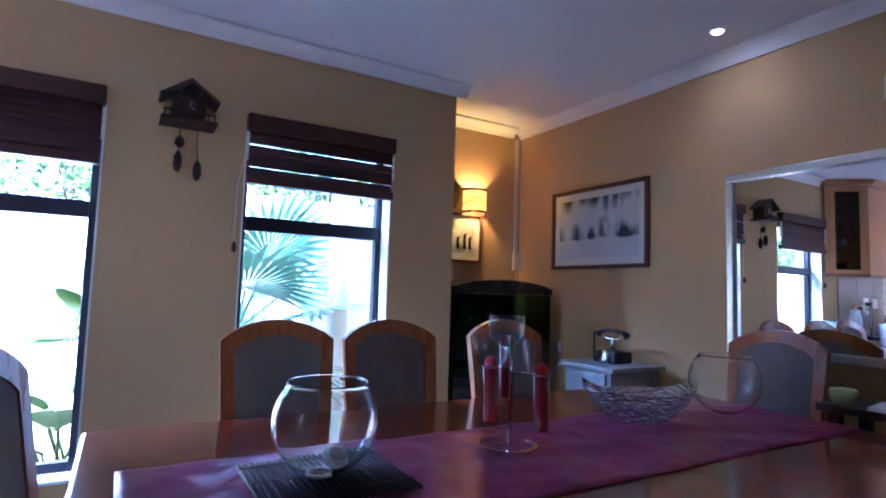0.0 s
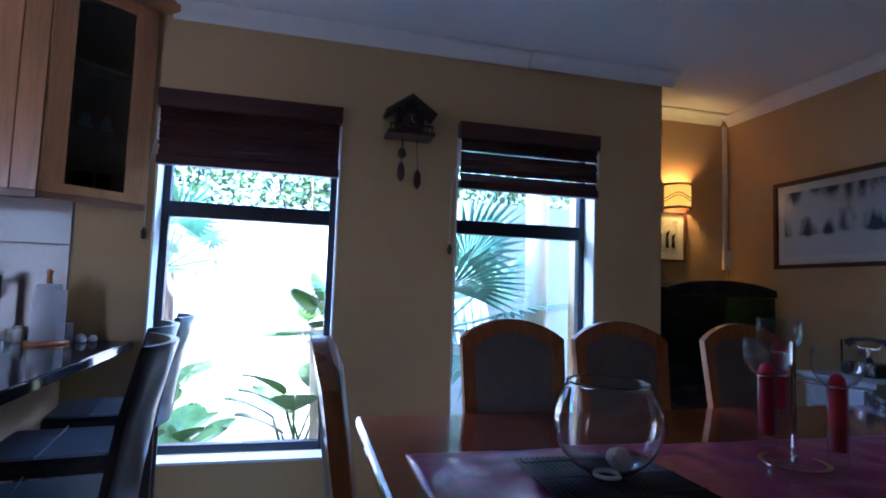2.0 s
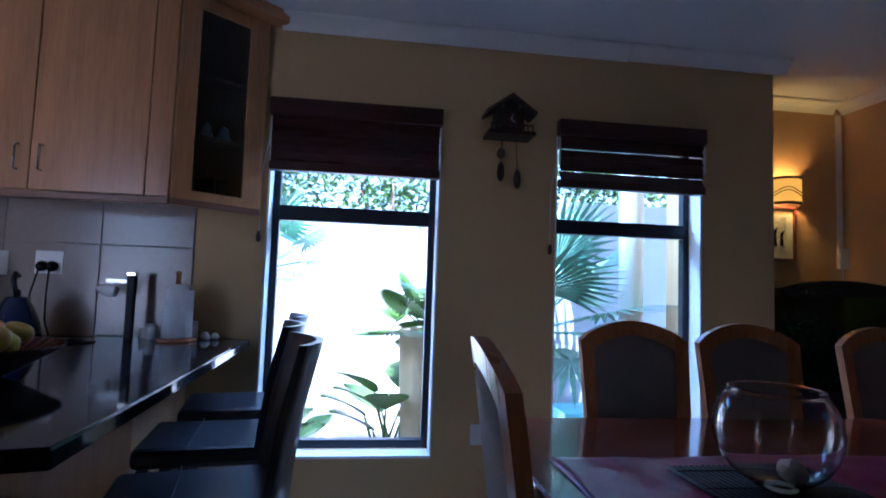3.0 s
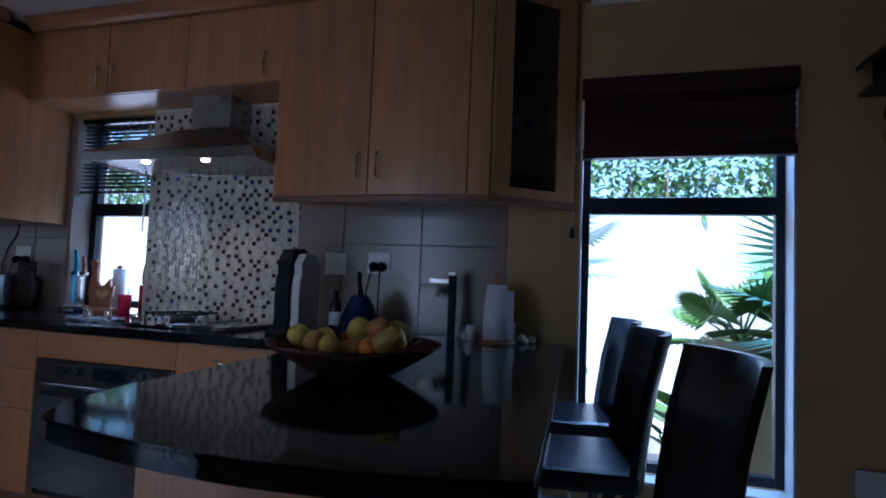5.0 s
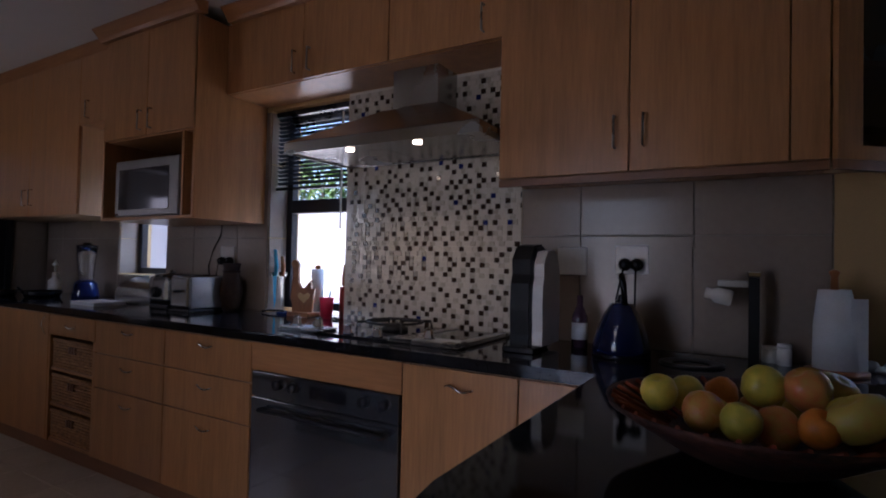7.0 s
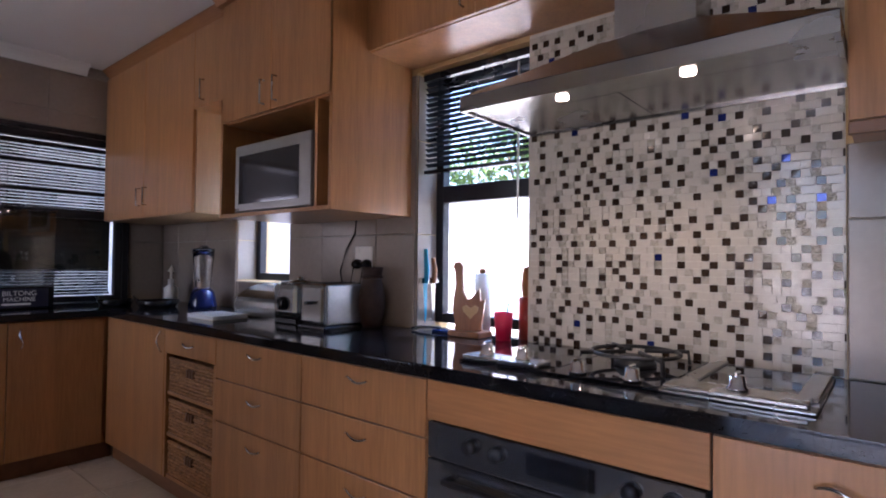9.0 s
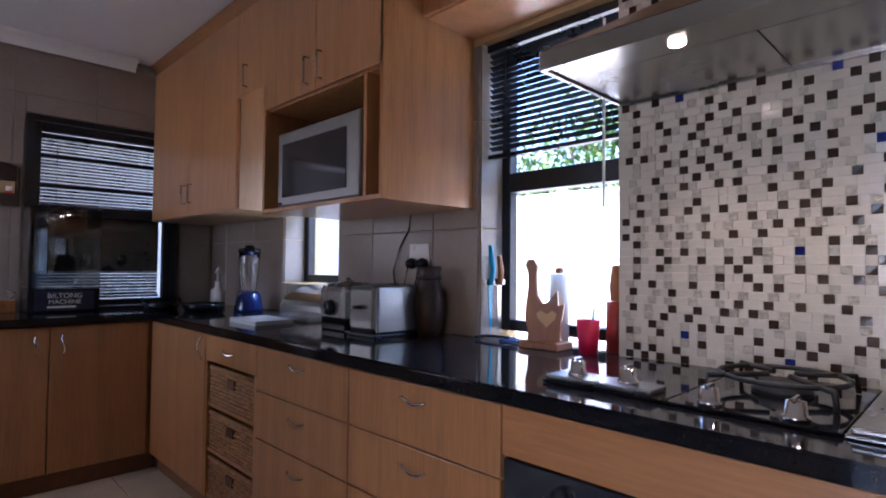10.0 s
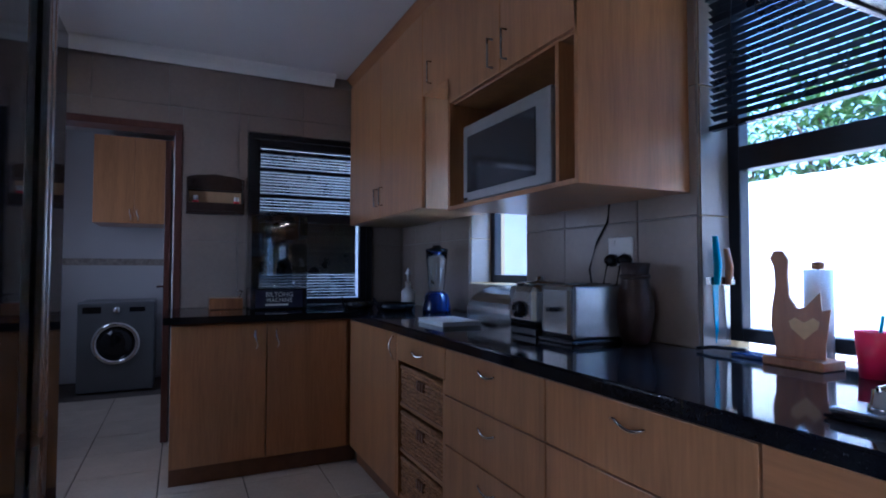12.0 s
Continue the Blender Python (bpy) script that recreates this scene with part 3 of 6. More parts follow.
# ---- dining table and chairs ----
tb = thing("dining_table", "polished red cherry wood dining table", "table")
TX0, TX1, TY0, TY1, TZ = -0.765, 1.70, 1.36, 2.865, 0.77
part("tabletop", boxm(TX0, TX1, TY0, TY1, TZ - 0.04, TZ, bevel=0.012), CHERRY, tb)
part("apron", boxm(TX0 + 0.12, TX1 - 0.12, TY0 + 0.12, TY1 - 0.12, TZ - 0.13, TZ - 0.041), CHERRY, tb)
for x in (TX0 + 0.16, TX1 - 0.16):
    for y in (TY0 + 0.16, TY1 - 0.16):
        part("leg", lathe(bmesh.new(), [(0, 0), (0.03, 0), (0.035, 0.3), (0.05, 0.55), (0.05, TZ - 0.13), (0, TZ - 0.13)], 16, (x, y, 0)), CHERRY, tb)


def arch(w, h, rise, n=14):
    """The outline of a chair back: straight sides and a bowed top."""
    pts = [(-w / 2 * 0.90, 0)]
    pts += [(-w / 2 * (0.90 + 0.10 * i / 4), (h - rise) * i / 4) for i in range(1, 5)]
    for i in range(1, n):
        u = i / n
        pts.append((-w / 2 + w * u, h - rise + rise * (math.sin(math.pi * u) ** 0.75)))
    pts += [(w / 2 * (0.90 + 0.10 * i / 4), (h - rise) * i / 4) for i in range(4, 0, -1)]
    pts.append((w / 2 * 0.90, 0))
    return pts


def dining_chair(w=0.42):
    c = thing("dining_chair", "orange-brown wooden dining chair with a taupe padded back", "chair", group="chairs round the table")
    zb, hb = 0.50, 0.60
    outer, inner = arch(w, hb, 0.075), arch(w - 0.10, hb - 0.055, 0.055)
    inner = [(x, max(z, 0.06) if z < 0.06 else z) for x, z in inner]
    bm = bmesh.new()
    n = len(outer)
    tilt = math.tan(radians(9))

    def ring(pts, y):
        return [bm.verts.new((x, y + z * tilt + 0.02 * (1 - (2 * x / w) ** 2), zb + z)) for x, z in pts]
    of, ob_, jf, jb = ring(outer, -0.016), ring(outer, 0.016), ring(inner, -0.016), ring(inner, 0.016)
    for i in range(n):
        j = (i + 1) % n
        bm.faces.new((of[i], of[j], jf[j], jf[i]))
        bm.faces.new((ob_[j], ob_[i], jb[i], jb[j]))
        bm.faces.new((of[j], of[i], ob_[i], ob_[j]))
        bm.faces.new((jf[i], jf[j], jb[j], jb[i]))
    part("back_frame", bm, CHAIRW, c)
    bm = bmesh.new()
    pad = [(x * 1.01, z) for x, z in inner]
    for s in (-1, 1):
        rows = []
        for k in (1.0, 0.9, 0.0):
            rows.append([bm.verts.new((x * k, s * (0.010 + 0.018 * (1 - k ** 4)) + (zc := (z - 0.25) * k + 0.25) * tilt + 0.02 * (1 - (2 * x * k / w) ** 2), zb + zc)) for x, z in pad])
        for a, b in zip(rows, rows[1:]):
            for i in range(n):
                f = bm.faces.new((a[i], a[(i + 1) % n], b[(i + 1) % n], b[i]))
                f.smooth = True
    bmesh.ops.remove_doubles(bm, verts=bm.verts[:], dist=1e-4)
    part("backrest", bm, FABRIC, c, "taupe fabric pad")
    part("seat", boxm(-w / 2 + 0.01, w / 2 - 0.01, -0.43, 0.0, 0.44, 0.495, bevel=0.018), FABRIC, c, "taupe fabric seat")
    part("seat_frame", boxm(-w / 2 + 0.005, w / 2 - 0.005, -0.425, 0.01, 0.39, 0.439, bevel=0.004), CHAIRW, c)
    for x in (-w / 2 + 0.025, w / 2 - 0.025):
        part("leg", tube(bmesh.new(), [(x, -0.40, 0), (x, -0.40, 0.39)], [0.014, 0.02], 8), CHAIRW, c)
        part("leg", tube(bmesh.new(), [(x, 0.06, 0), (x * 0.97, 0.005, 0.45), (x * 0.95, 0.02, 0.56)], [0.015, 0.02, 0.018], 8), CHAIRW, c)
    return c


ch = dining_chair()
ch.matrix_basis = pose(-0.165, 2.885, 0)
for x, y, a in ((0.30, 2.885, 0), (0.90, 2.885, 0), (1.76, 2.22, -90), (-0.80, 2.15, 86)):
    copy_thing(ch, pose(x, y, 0, 0, 0, a))


def bar_stool():
    """A leather stool with a tall curved back; the sitter faces -x."""
    s = thing("bar_stool", "black leather bar stool with a tall curved back", "stool", group="stools at the counter")
    bm = bmesh.new()
    rows = []
    for k, (z, off) in enumerate(((0.60, 0.0), (0.72, 0.012), (0.88, 0.035), (1.05, 0.075))):
        inn, outr = [], []
        for i in range(13):
            u = -1 + i / 6
            x = off + 0.06 * (1 - u * u)
            inn.append(bm.verts.new((x, u * 0.188, z)))
            outr.append(bm.verts.new((x + 0.020, u * 0.188, z)))
        rows.append(inn + outr[::-1])
    n = len(rows[0])
    for a, b in zip(rows, rows[1:]):
        for i in range(n):
            f = bm.faces.new((a[i], a[(i + 1) % n], b[(i + 1) % n], b[i]))
            f.smooth = i % 13 != 12
    bm.faces.new(rows[0]), bm.faces.new(rows[-1][::-1])
    part("backrest", bm, LEATHER, s)
    part("seat", boxm(-0.36, 0.04, -0.19, 0.19, 0.60, 0.665, bevel=0.02), LEATHER, s)
    part("seat_seam", boxm(-0.20, -0.196, -0.2, 0.2, 0.664, 0.667), LEATHER, s)
    for x in (-0.32, 0.01):
        for y in (-0.17, 0.17):
            part("leg", boxm(x - 0.018, x + 0.018, y - 0.018, y + 0.018, 0, 0.60, bevel=0.003), DARKWOOD, s)
    for y in (-0.17, 0.17):
        part("stretcher", boxm(-0.30, -0.01, y - 0.01, y + 0.01, 0.22, 0.25), DARKWOOD, s)
    return s


st = bar_stool()
st.matrix_basis = pose(-1.423, 2.544, 0, 0, 0, 12)
for x, y, a in ((-1.534, 3.083, 8), (-1.581, 3.628, 10)):
    copy_thing(st, pose(x, y, 0, 0, 0, a))

# ---- fridge ----
fr = thing("fridge", "tall black glass fronted fridge with silver trim", "fridge")
part("body", boxm(-5.12, -4.20, 1.22, 2.06, 0.02, 1.76, bevel=0.006), DARKMETAL, fr)
for x0, x1 in ((-5.12, -4.865), (-4.855, -4.20)):
    d = part("door", boxm(x0, x1, 2.062, 2.118, 0.08, 1.755, bevel=0.006), BLACKGL, fr, "glossy black door")
    part("door_edge_trim", boxm(x1 - 0.022 if x0 < -4.9 else x0, x1 if x0 < -4.9 else x0 + 0.03, 2.119, 2.138, 0.10, 1.74, bevel=0.004), STEEL, d, "brushed silver grip strip")
part("foot_grille", boxm(-5.11, -4.21, 1.25, 2.08, 0.0, 0.075), BLACKP, fr)


fr.location = (0, -0.07, 0)

# ---- blinds ----
def wood_blind(name, x0, x1, zb, gap, label):
    """A raised timber blind: valance, bunched slats, bottom rail, lift cords."""
    b = thing(name, label, "blind", group="timber blinds")
    y = Y - 0.062
    part("valance", boxm(x0, x1, y, Y - 0.003, 2.047, 2.134, bevel=0.004), BLINDW, b)
    z = 2.042
    k = 0
    while z > zb + 0.05:
        h = 0.018
        bm = boxm(x0 + 0.012, x1 - 0.012, -0.026, 0.026, -0.0016, 0.0016)
        bmesh.ops.transform(bm, matrix=Matrix.Translation((0, Y - 0.034, z)) @ pose(0, 0, 0, 66 + 5 * math.sin(k * 2.1)), verts=bm.verts[:])
        part("slat", bm, BLINDW, b)
        z -= gap * (1.0 + 0.25 * math.sin(k * 1.7))
        k += 1
    part("bottom_rail", boxm(x0 + 0.008, x1 - 0.008, Y - 0.058, Y - 0.006, zb, zb + 0.045, bevel=0.004), BLINDW, b, "reddish timber bottom rail")
    for x in (x0 + 0.004, x1 - 0.010):
        part("lift_tape", boxm(x, x + 0.006, Y - 0.05, Y - 0.03, zb + 0.12, zb + 0.27), WHITEP, b)
    xc = x1 + 0.028 if name == "timber_blind_right" else x0 - 0.03
    part("cord", tube(bmesh.new(), [(x1 - 0.02 if xc > x1 else x0 + 0.02, Y - 0.03, 2.04), (xc, Y - 0.012, 1.75), (xc, Y - 0.008, 1.45)], 0.002, 5), WHITEP, b)
    part("cord_tassel", lathe(bmesh.new(), [(0, 0), (0.010, 0.004), (0.013, 0.03), (0.006, 0.055), (0, 0.058)], 10, (xc, Y - 0.016, 1.395)), DARKWOOD, b)


wood_blind("timber_blind", W1[0], W1[1] - 0.004, 1.762, 0.032, "dark mahogany timber blind drawn halfway up")
wood_blind("timber_blind", W2[0], W2[1] - 0.006, 1.762, 0.042, "dark mahogany timber blind drawn halfway up")


def venetian(name, label, x0, x1, y, ztop, zlow, angle, pitch=0.024, axis="y"):
    b = thing(name, label, "blind", group="venetian blinds")

    def put(nm, a, mat=BLACKSLAT, rot=0.0, at=None):
        bm = boxm(*a)
        if at:
            bmesh.ops.transform(bm, matrix=Matrix.Translation(at) @ pose(0, 0, 0, rot), verts=bm.verts[:])
        if axis == "x":
            bmesh.ops.transform(bm, matrix=pose(0, 0, 0, 0, 0, 90), verts=bm.verts[:])
        part(nm, bm, mat, b)
    put("head_rail", (x0, x1, y - 0.02, y + 0.02, ztop - 0.03, ztop))
    z, k = ztop - 0.045, 0
    while z > zlow + 0.02:
        a = angle(z) + 4 * math.sin(k * 2.7)
        put("slat", (x0 + 0.006, x1 - 0.006, -0.0125, 0.0125, -0.0005, 0.0005), rot=a, at=(0, y, z))
        z -= pitch
        k += 1
    put("bottom_rail", (x0 + 0.004, x1 - 0.004, y - 0.014, y + 0.014, zlow, zlow + 0.016))
    for x in (x0 + 0.09, x1 - 0.09):
        put("ladder_tape", (x, x + 0.003, y - 0.014, y - 0.013, zlow, ztop))
    return b


venetian("venetian_blind", "black aluminium venetian blind lowered to half height", K1[0] + 0.004, K1[1] - 0.004, Y + 0.055, 2.105, 1.635, lambda z: -28)
part_w = tube(bmesh.new(), [(K1[1] - 0.07, Y + 0.03, 2.05), (K1[1] - 0.07, Y + 0.025, 1.40)], 0.005, 8)
solid("blind_wand", part_w, material("clear acrylic rod", (0.85, 0.88, 0.9), 0.2, vary=0.05), "clear acrylic tilt wand hanging from the blind", "wand")

# west window: dark frame, blind with two open bands, wall added outside to dim it
ww = thing("window_6", "dark framed window with a nearly closed black blind", "window", kind="structure")
y0, y1, z0, z1 = 2.745, 3.57, 0.915, 2.075
for a in ((y0, y0 + 0.05, z0, z1), (y1 - 0.05, y1, z0, z1), (y0 + 0.05, y1 - 0.05, z0, z0 + 0.04), (y0 + 0.05, y1 - 0.05, z1 - 0.05, z1), (y0 + 0.05, y1 - 0.05, 1.50, 1.56)):
    part("window_frame", boxm(XB - 0.07, XB - 0.01, a[0], a[1], a[2], a[3], bevel=0.003), DARKMETAL, ww)
for z in (1.67, 1.86):
    part("glazing_bar", boxm(XB - 0.066, XB - 0.03, y0 + 0.05, y1 - 0.05, z, z + 0.022), DARKMETAL, ww)
g = part("pane", boxm(XB - 0.045, XB - 0.041, y0 + 0.05, y1 - 0.05, z0 + 0.04, z1 - 0.05), GLASS, ww)
g.visible_shadow = False
part("architrave", wall_holes("x", XB + 0.001, XB + 0.018, y0 - 0.03, y1 + 0.03, z0 - 0.004, z1 + 0.035, [(y0 + 0.01, y1 - 0.01, z0 - 0.004, z1)]), DARKMETAL, ww)
venetian("venetian_blind", "black aluminium venetian blind, closed in the middle", y0 + 0.055, y1 - 0.055, -(XB - 0.10), 2.02, 0.96,
         lambda z: 38 if z > 1.56 or z < 1.15 else 84, 0.021, "x")
# made-up screen wall that holds daylight back from the west window
structure("wall_service_yard", boxm(-9.6, -9.45, 2.41, 6.5, -0.1, 3.2), material("grey screen plaster", (0.5, 0.5, 0.5), 0.9, scale=3, vary=0.15), "grey plastered wall added outside to dim the west window")


# ---- cooker ----
hb = thing("hob", "three-part hob with gas burner, glass plate and grill", "hob")
for x0, x1, m in ((-4.10, -3.80, BLACKGL), (-3.797, -3.495, BLACKGL), (-3.492, -3.175, STEEL)):
    part("plate", boxm(x0, x1, 3.335, 3.815, 0.9115, 0.919, bevel=0.002), m, hb)
part("grill_glass", boxm(-3.445, -3.215, 3.46, 3.79, 0.9195, 0.922), BLACKGL, hb, "black glass grill plate")
for a in ((-3.468, -3.44, 3.43, 3.815), (-3.222, -3.18, 3.43, 3.815), (-3.44, -3.222, 3.435, 3.458)):
    part("grill_rim", boxm(a[0], a[1], a[2], a[3], 0.9195, 0.928, bevel=0.002), STEEL, hb)
for x0, x1 in ((-4.095, -3.83), (-3.485, -3.19)):
    part("control_strip", boxm(x0, x1, 3.34, 3.43, 0.9195, 0.932, bevel=0.004), STEEL, hb, "brushed steel control strip")
for x, y in ((-4.03, 3.385), (-3.90, 3.385), (-3.72, 3.375), (-3.57, 3.375), (-3.33, 3.385)):
    k = lathe(bmesh.new(), [(0, 0), (0.024, 0), (0.024, 0.006), (0.019, 0.010), (0.017, 0.034), (0, 0.036)], 20, (x, y, 0.920 if -3.8 < x < -3.5 else 0.9325))
    part("knob", k, CHROME, hb)
    part("knob_grip", boxm(x - 0.004, x + 0.004, y - 0.018, y + 0.018, 0.952 if -3.8 < x < -3.5 else 0.965, 0.962 if -3.8 < x < -3.5 else 0.975, bevel=0.002), CHROME, hb)
gx, gy = -3.645, 3.60
IRON = material("cast iron", (0.018, 0.018, 0.018), 0.55, scale=30, vary=0.3, bump=0.1)
part("burner", lathe(bmesh.new(), [(0, 0), (0.06, 0), (0.06, 0.012), (0.045, 0.02), (0.045, 0.028), (0, 0.03)], 24, (gx, gy, 0.9195)), IRON, hb)
bm = bmesh.new()
tube(bm, [(gx + 0.125 * math.cos(a * math.pi / 12), gy + 0.125 * math.sin(a * math.pi / 12), 0.958) for a in range(25)], 0.006, 6)
for a in range(4):
    c, s = math.cos(a * math.pi / 2 + 0.78), math.sin(a * math.pi / 2 + 0.78)
    tube(bm, [(gx + 0.17 * c, gy + 0.17 * s, 0.9215), (gx + 0.165 * c, gy + 0.165 * s, 0.958), (gx + 0.03 * c, gy + 0.03 * s, 0.962)], 0.0065, 6)
part("pan_support", bm, IRON, hb, "black cast iron pan support")

# ---- microwave ----
mw = thing("microwave", "silver microwave oven in the cabinet niche", "microwave")
part("body", boxm(-5.575, -4.955, 3.425, 3.81, 1.4485, 1.785, bevel=0.006), STEEL, mw)
d = part("door", boxm(-5.575, -4.955, 3.395, 3.424, 1.452, 1.782, bevel=0.008), material("silver plastic", (0.34, 0.33, 0.32), 0.33, metal=0.7, scale=20, vary=0.05), mw, "silver door frame")
part("door_glass", boxm(-5.53, -5.04, 3.391, 3.3945, 1.492, 1.728), SMOKE, d, "grey mirrored glass")
part("badge", boxm(-5.56, -5.53, 3.3915, 3.3945, 1.46, 1.472), CHROME, d)

# ---- small things on the worktop ----
WT = 0.9105
RNG = random.Random(5)


def lathed(name, label, category, profile, mat, at, segs=28, group=""):
    return solid(name, lathe(bmesh.new(), profile, segs, at), mat, label, category, group)


# fruit bowl
fb = thing("fruit_bowl", "wide dark woven bowl heaped with fruit", "bowl")
fc = (-2.235, 2.66)
WOVEN = material("dark red woven grass", (0.075, 0.026, 0.016), 0.6, scale=26, vary=0.7, bump=0.4, fine=90, dark=(0.012, 0.008, 0.006))
part("shell", lathe(bmesh.new(), [(0, 0.012), (0.07, 0.012), (0.13, 0.033), (0.20, 0.072), (0.232, 0.090), (0.239, 0.093), (0.235, 0.083), (0.195, 0.059), (0.13, 0.020), (0.085, 0.0), (0, 0.0)], 48, (*fc, WT)), WOVEN, fb)
for k in range(36):
    a = k * math.pi / 18
    pts = [(fc[0] + r * math.cos(a + t), fc[1] + r * math.sin(a + t), WT + z + 0.003) for r, z, t in ((0.135, 0.037, 0), (0.185, 0.065, 0.05), (0.229, 0.0885, 0.1))]
    part("weave_rib", tube(bmesh.new(), pts, 0.0045, 5), material("rust grass", (0.30, 0.075, 0.03), 0.7, scale=20, vary=0.3) if k == 0 else bpy.data.materials["rust grass"], fb)
SKINS = [material("yellow green apple skin", (0.66, 0.50, 0.06), 0.3, scale=9, vary=0.35, dark=(0.46, 0.42, 0.05)),
         material("red blushed apple skin", (0.48, 0.10, 0.04), 0.28, scale=9, vary=0.5, dark=(0.50, 0.36, 0.07)),
         material("orange peel", (0.80, 0.25, 0.02), 0.4, scale=90, vary=0.15, bump=0.2),
         material("green mango skin", (0.34, 0.32, 0.05), 0.35, scale=7, vary=0.5, dark=(0.50, 0.26, 0.06))]
fruits = [(-0.15, -0.06, 0, 0.036), (-0.115, 0.03, 0, 0.038), (-0.075, -0.10, 1, 0.038), (-0.05, -0.03, 3, 0.036), (-0.02, -0.12, 0, 0.035), (0.03, -0.07, 1, 0.040),
          (0.085, -0.09, 2, 0.034), (0.13, -0.02, 0, 0.038), (0.135, -0.085, 3, 0.042), (0.0, 0.05, 1, 0.037), (0.07, 0.06, 3, 0.036), (-0.06, 0.10, 2, 0.035), (0.03, 0.13, 0, 0.037)]
upper = [(0.01, 0.0, 0, 0.040), (0.075, 0.0, 1, 0.042), (0.115, 0.05, 3, 0.036)]
for i, (dx, dy, m, r) in enumerate(fruits + upper):
    r *= 0.84
    dx, dy = dx * 0.95, dy * 0.95
    dist = math.hypot(dx, dy)
    zb = WT + (0.092 if i >= len(fruits) else 0.040 + max(0, dist - 0.07) * 0.42) + r
    bm = lathe(bmesh.new(), [(0, -0.88 * r), (0.35 * r, -0.97 * r), (0.72 * r, -0.72 * r), (0.98 * r, -0.15 * r), (1.0 * r, 0.2 * r), (0.85 * r, 0.65 * r), (0.5 * r, 0.92 * r), (0.18 * r, 0.86 * r), (0, 0.74 * r)], 18)
    if m == 3:
        bmesh.ops.scale(bm, vec=(1.35, 1, 0.9), verts=bm.verts[:])
    bmesh.ops.transform(bm, matrix=Matrix.Translation((fc[0] + dx, fc[1] + dy, zb)) @ pose(0, 0, 0, RNG.uniform(-40, 40), RNG.uniform(-40, 40), RNG.uniform(0, 360)), verts=bm.verts[:])
    nm, lb = (("apple", "yellow-green apple in the woven bowl"), ("apple", "red blushed apple in the woven bowl"), ("orange", "small orange in the woven bowl"), ("mango", "green mango in the woven bowl"))[m]
    solid(nm, bm, SKINS[m], lb, nm, "fruit in the bowl")

# capsule coffee machine
cm = thing("coffee_machine", "tall black and cream capsule coffee machine", "coffee machine")
pts = [(0.10, 0.0), (0.10, 0.03), (0.096, 0.05), (0.103, 0.13), (0.098, 0.22), (0.085, 0.25), (0.09, 0.30), (0.05, 0.345), (-0.02, 0.352), (-0.075, 0.33), (-0.105, 0.26), (-0.11, 0.12), (-0.10, 0.0)]
bm = bmesh.new()
prism(bm, [(3.58 - a, WT + b * 1.12) for a, b in pts], -3.04, -2.955, "x")
bmesh.ops.bevel(bm, geom=[e for e in bm.edges if abs(e.verts[0].co.x - e.verts[1].co.x) < 1e-6], offset=0.008, segments=2, affect="EDGES")
part("body", bm, material("black coffee machine plastic", (0.010, 0.010, 0.011), 0.35, scale=20, vary=0.2, spec=0.22), cm)
bm = bmesh.new()
prism(bm, [(3.58 - a * 0.92 + 0.004, WT + 0.02 + b * 1.0) for a, b in pts], -2.954, -2.915, "x")
part("side_shell", bm, WHITEP, cm, "cream side shell")
part("drip_tray", boxm(-3.04, -2.92, 3.42, 3.52, WT, WT + 0.022, bevel=0.005), BLACKP, cm)

# kettle
BLUE = material("dark blue enamel", (0.008, 0.015, 0.065), 0.16, scale=6, vary=0.1, coat=0.5)
kt = thing("kettle", "dark blue cone kettle with a black handle", "kettle")
kc = (-2.66, 3.60)
part("body", lathe(bmesh.new(), [(0, 0.012), (0.098, 0.012), (0.100, 0.03), (0.088, 0.08), (0.062, 0.145), (0.044, 0.175), (0.040, 0.185), (0, 0.19)], 32, (*kc, WT)), BLUE, kt)
part("base", lathe(bmesh.new(), [(0, 0), (0.100, 0), (0.100, 0.0115), (0, 0.0115)], 28, (*kc, WT)), BLACKP, kt)
part("lid_knob", lathe(bmesh.new(), [(0, 0.190), (0.016, 0.191), (0.012, 0.215), (0, 0.22)], 16, (*kc, WT)), BLACKP, kt)
part("handle", tube(bmesh.new(), [(kc[0] + 0.02, kc[1] - 0.036, WT + 0.185), (kc[0] + 0.018, kc[1] - 0.06, WT + 0.255), (kc[0] + 0.005, kc[1] - 0.03, WT + 0.285), (kc[0] - 0.01, kc[1] + 0.02, WT + 0.275)], [0.010, 0.011, 0.011, 0.009], 8), BLACKP, kt)
part("water_gauge", boxm(kc[0] - 0.008, kc[0] + 0.008, kc[1] - 0.094, kc[1] - 0.078, WT + 0.05, WT + 0.115, bevel=0.004), CLEAR, kt)


def wall_plate(name, label, x, z, w, h, holes=()):
    p = thing(name, label, "socket", group="wall plates")
    part("plate", boxm(x - w / 2, x + w / 2, Y - 0.014, Y - 0.0045, z - h / 2, z + h / 2, bevel=0.003), WHITEP, p)
    for dx, dz, s in holes:
        part("switch", boxm(x + dx - s, x + dx + s, Y - 0.017, Y - 0.0142, z + dz - s, z + dz + s, bevel=0.001), WHITEP, p)
    return p


sw = wall_plate("isolator_switch", "cream square isolator switch plate on tiles", -2.92, 1.245, 0.125, 0.115, [(0, 0, 0.012)])
wall_plate("wall_socket", "white double wall socket on the tiles", -2.678, 1.255, 0.125, 0.11, [(-0.035, 0.035, 0.008)])
wall_plate("wall_socket", "white double wall socket on the tiles", -5.12, 1.24, 0.13, 0.11, [(-0.035, 0.035, 0.008)])
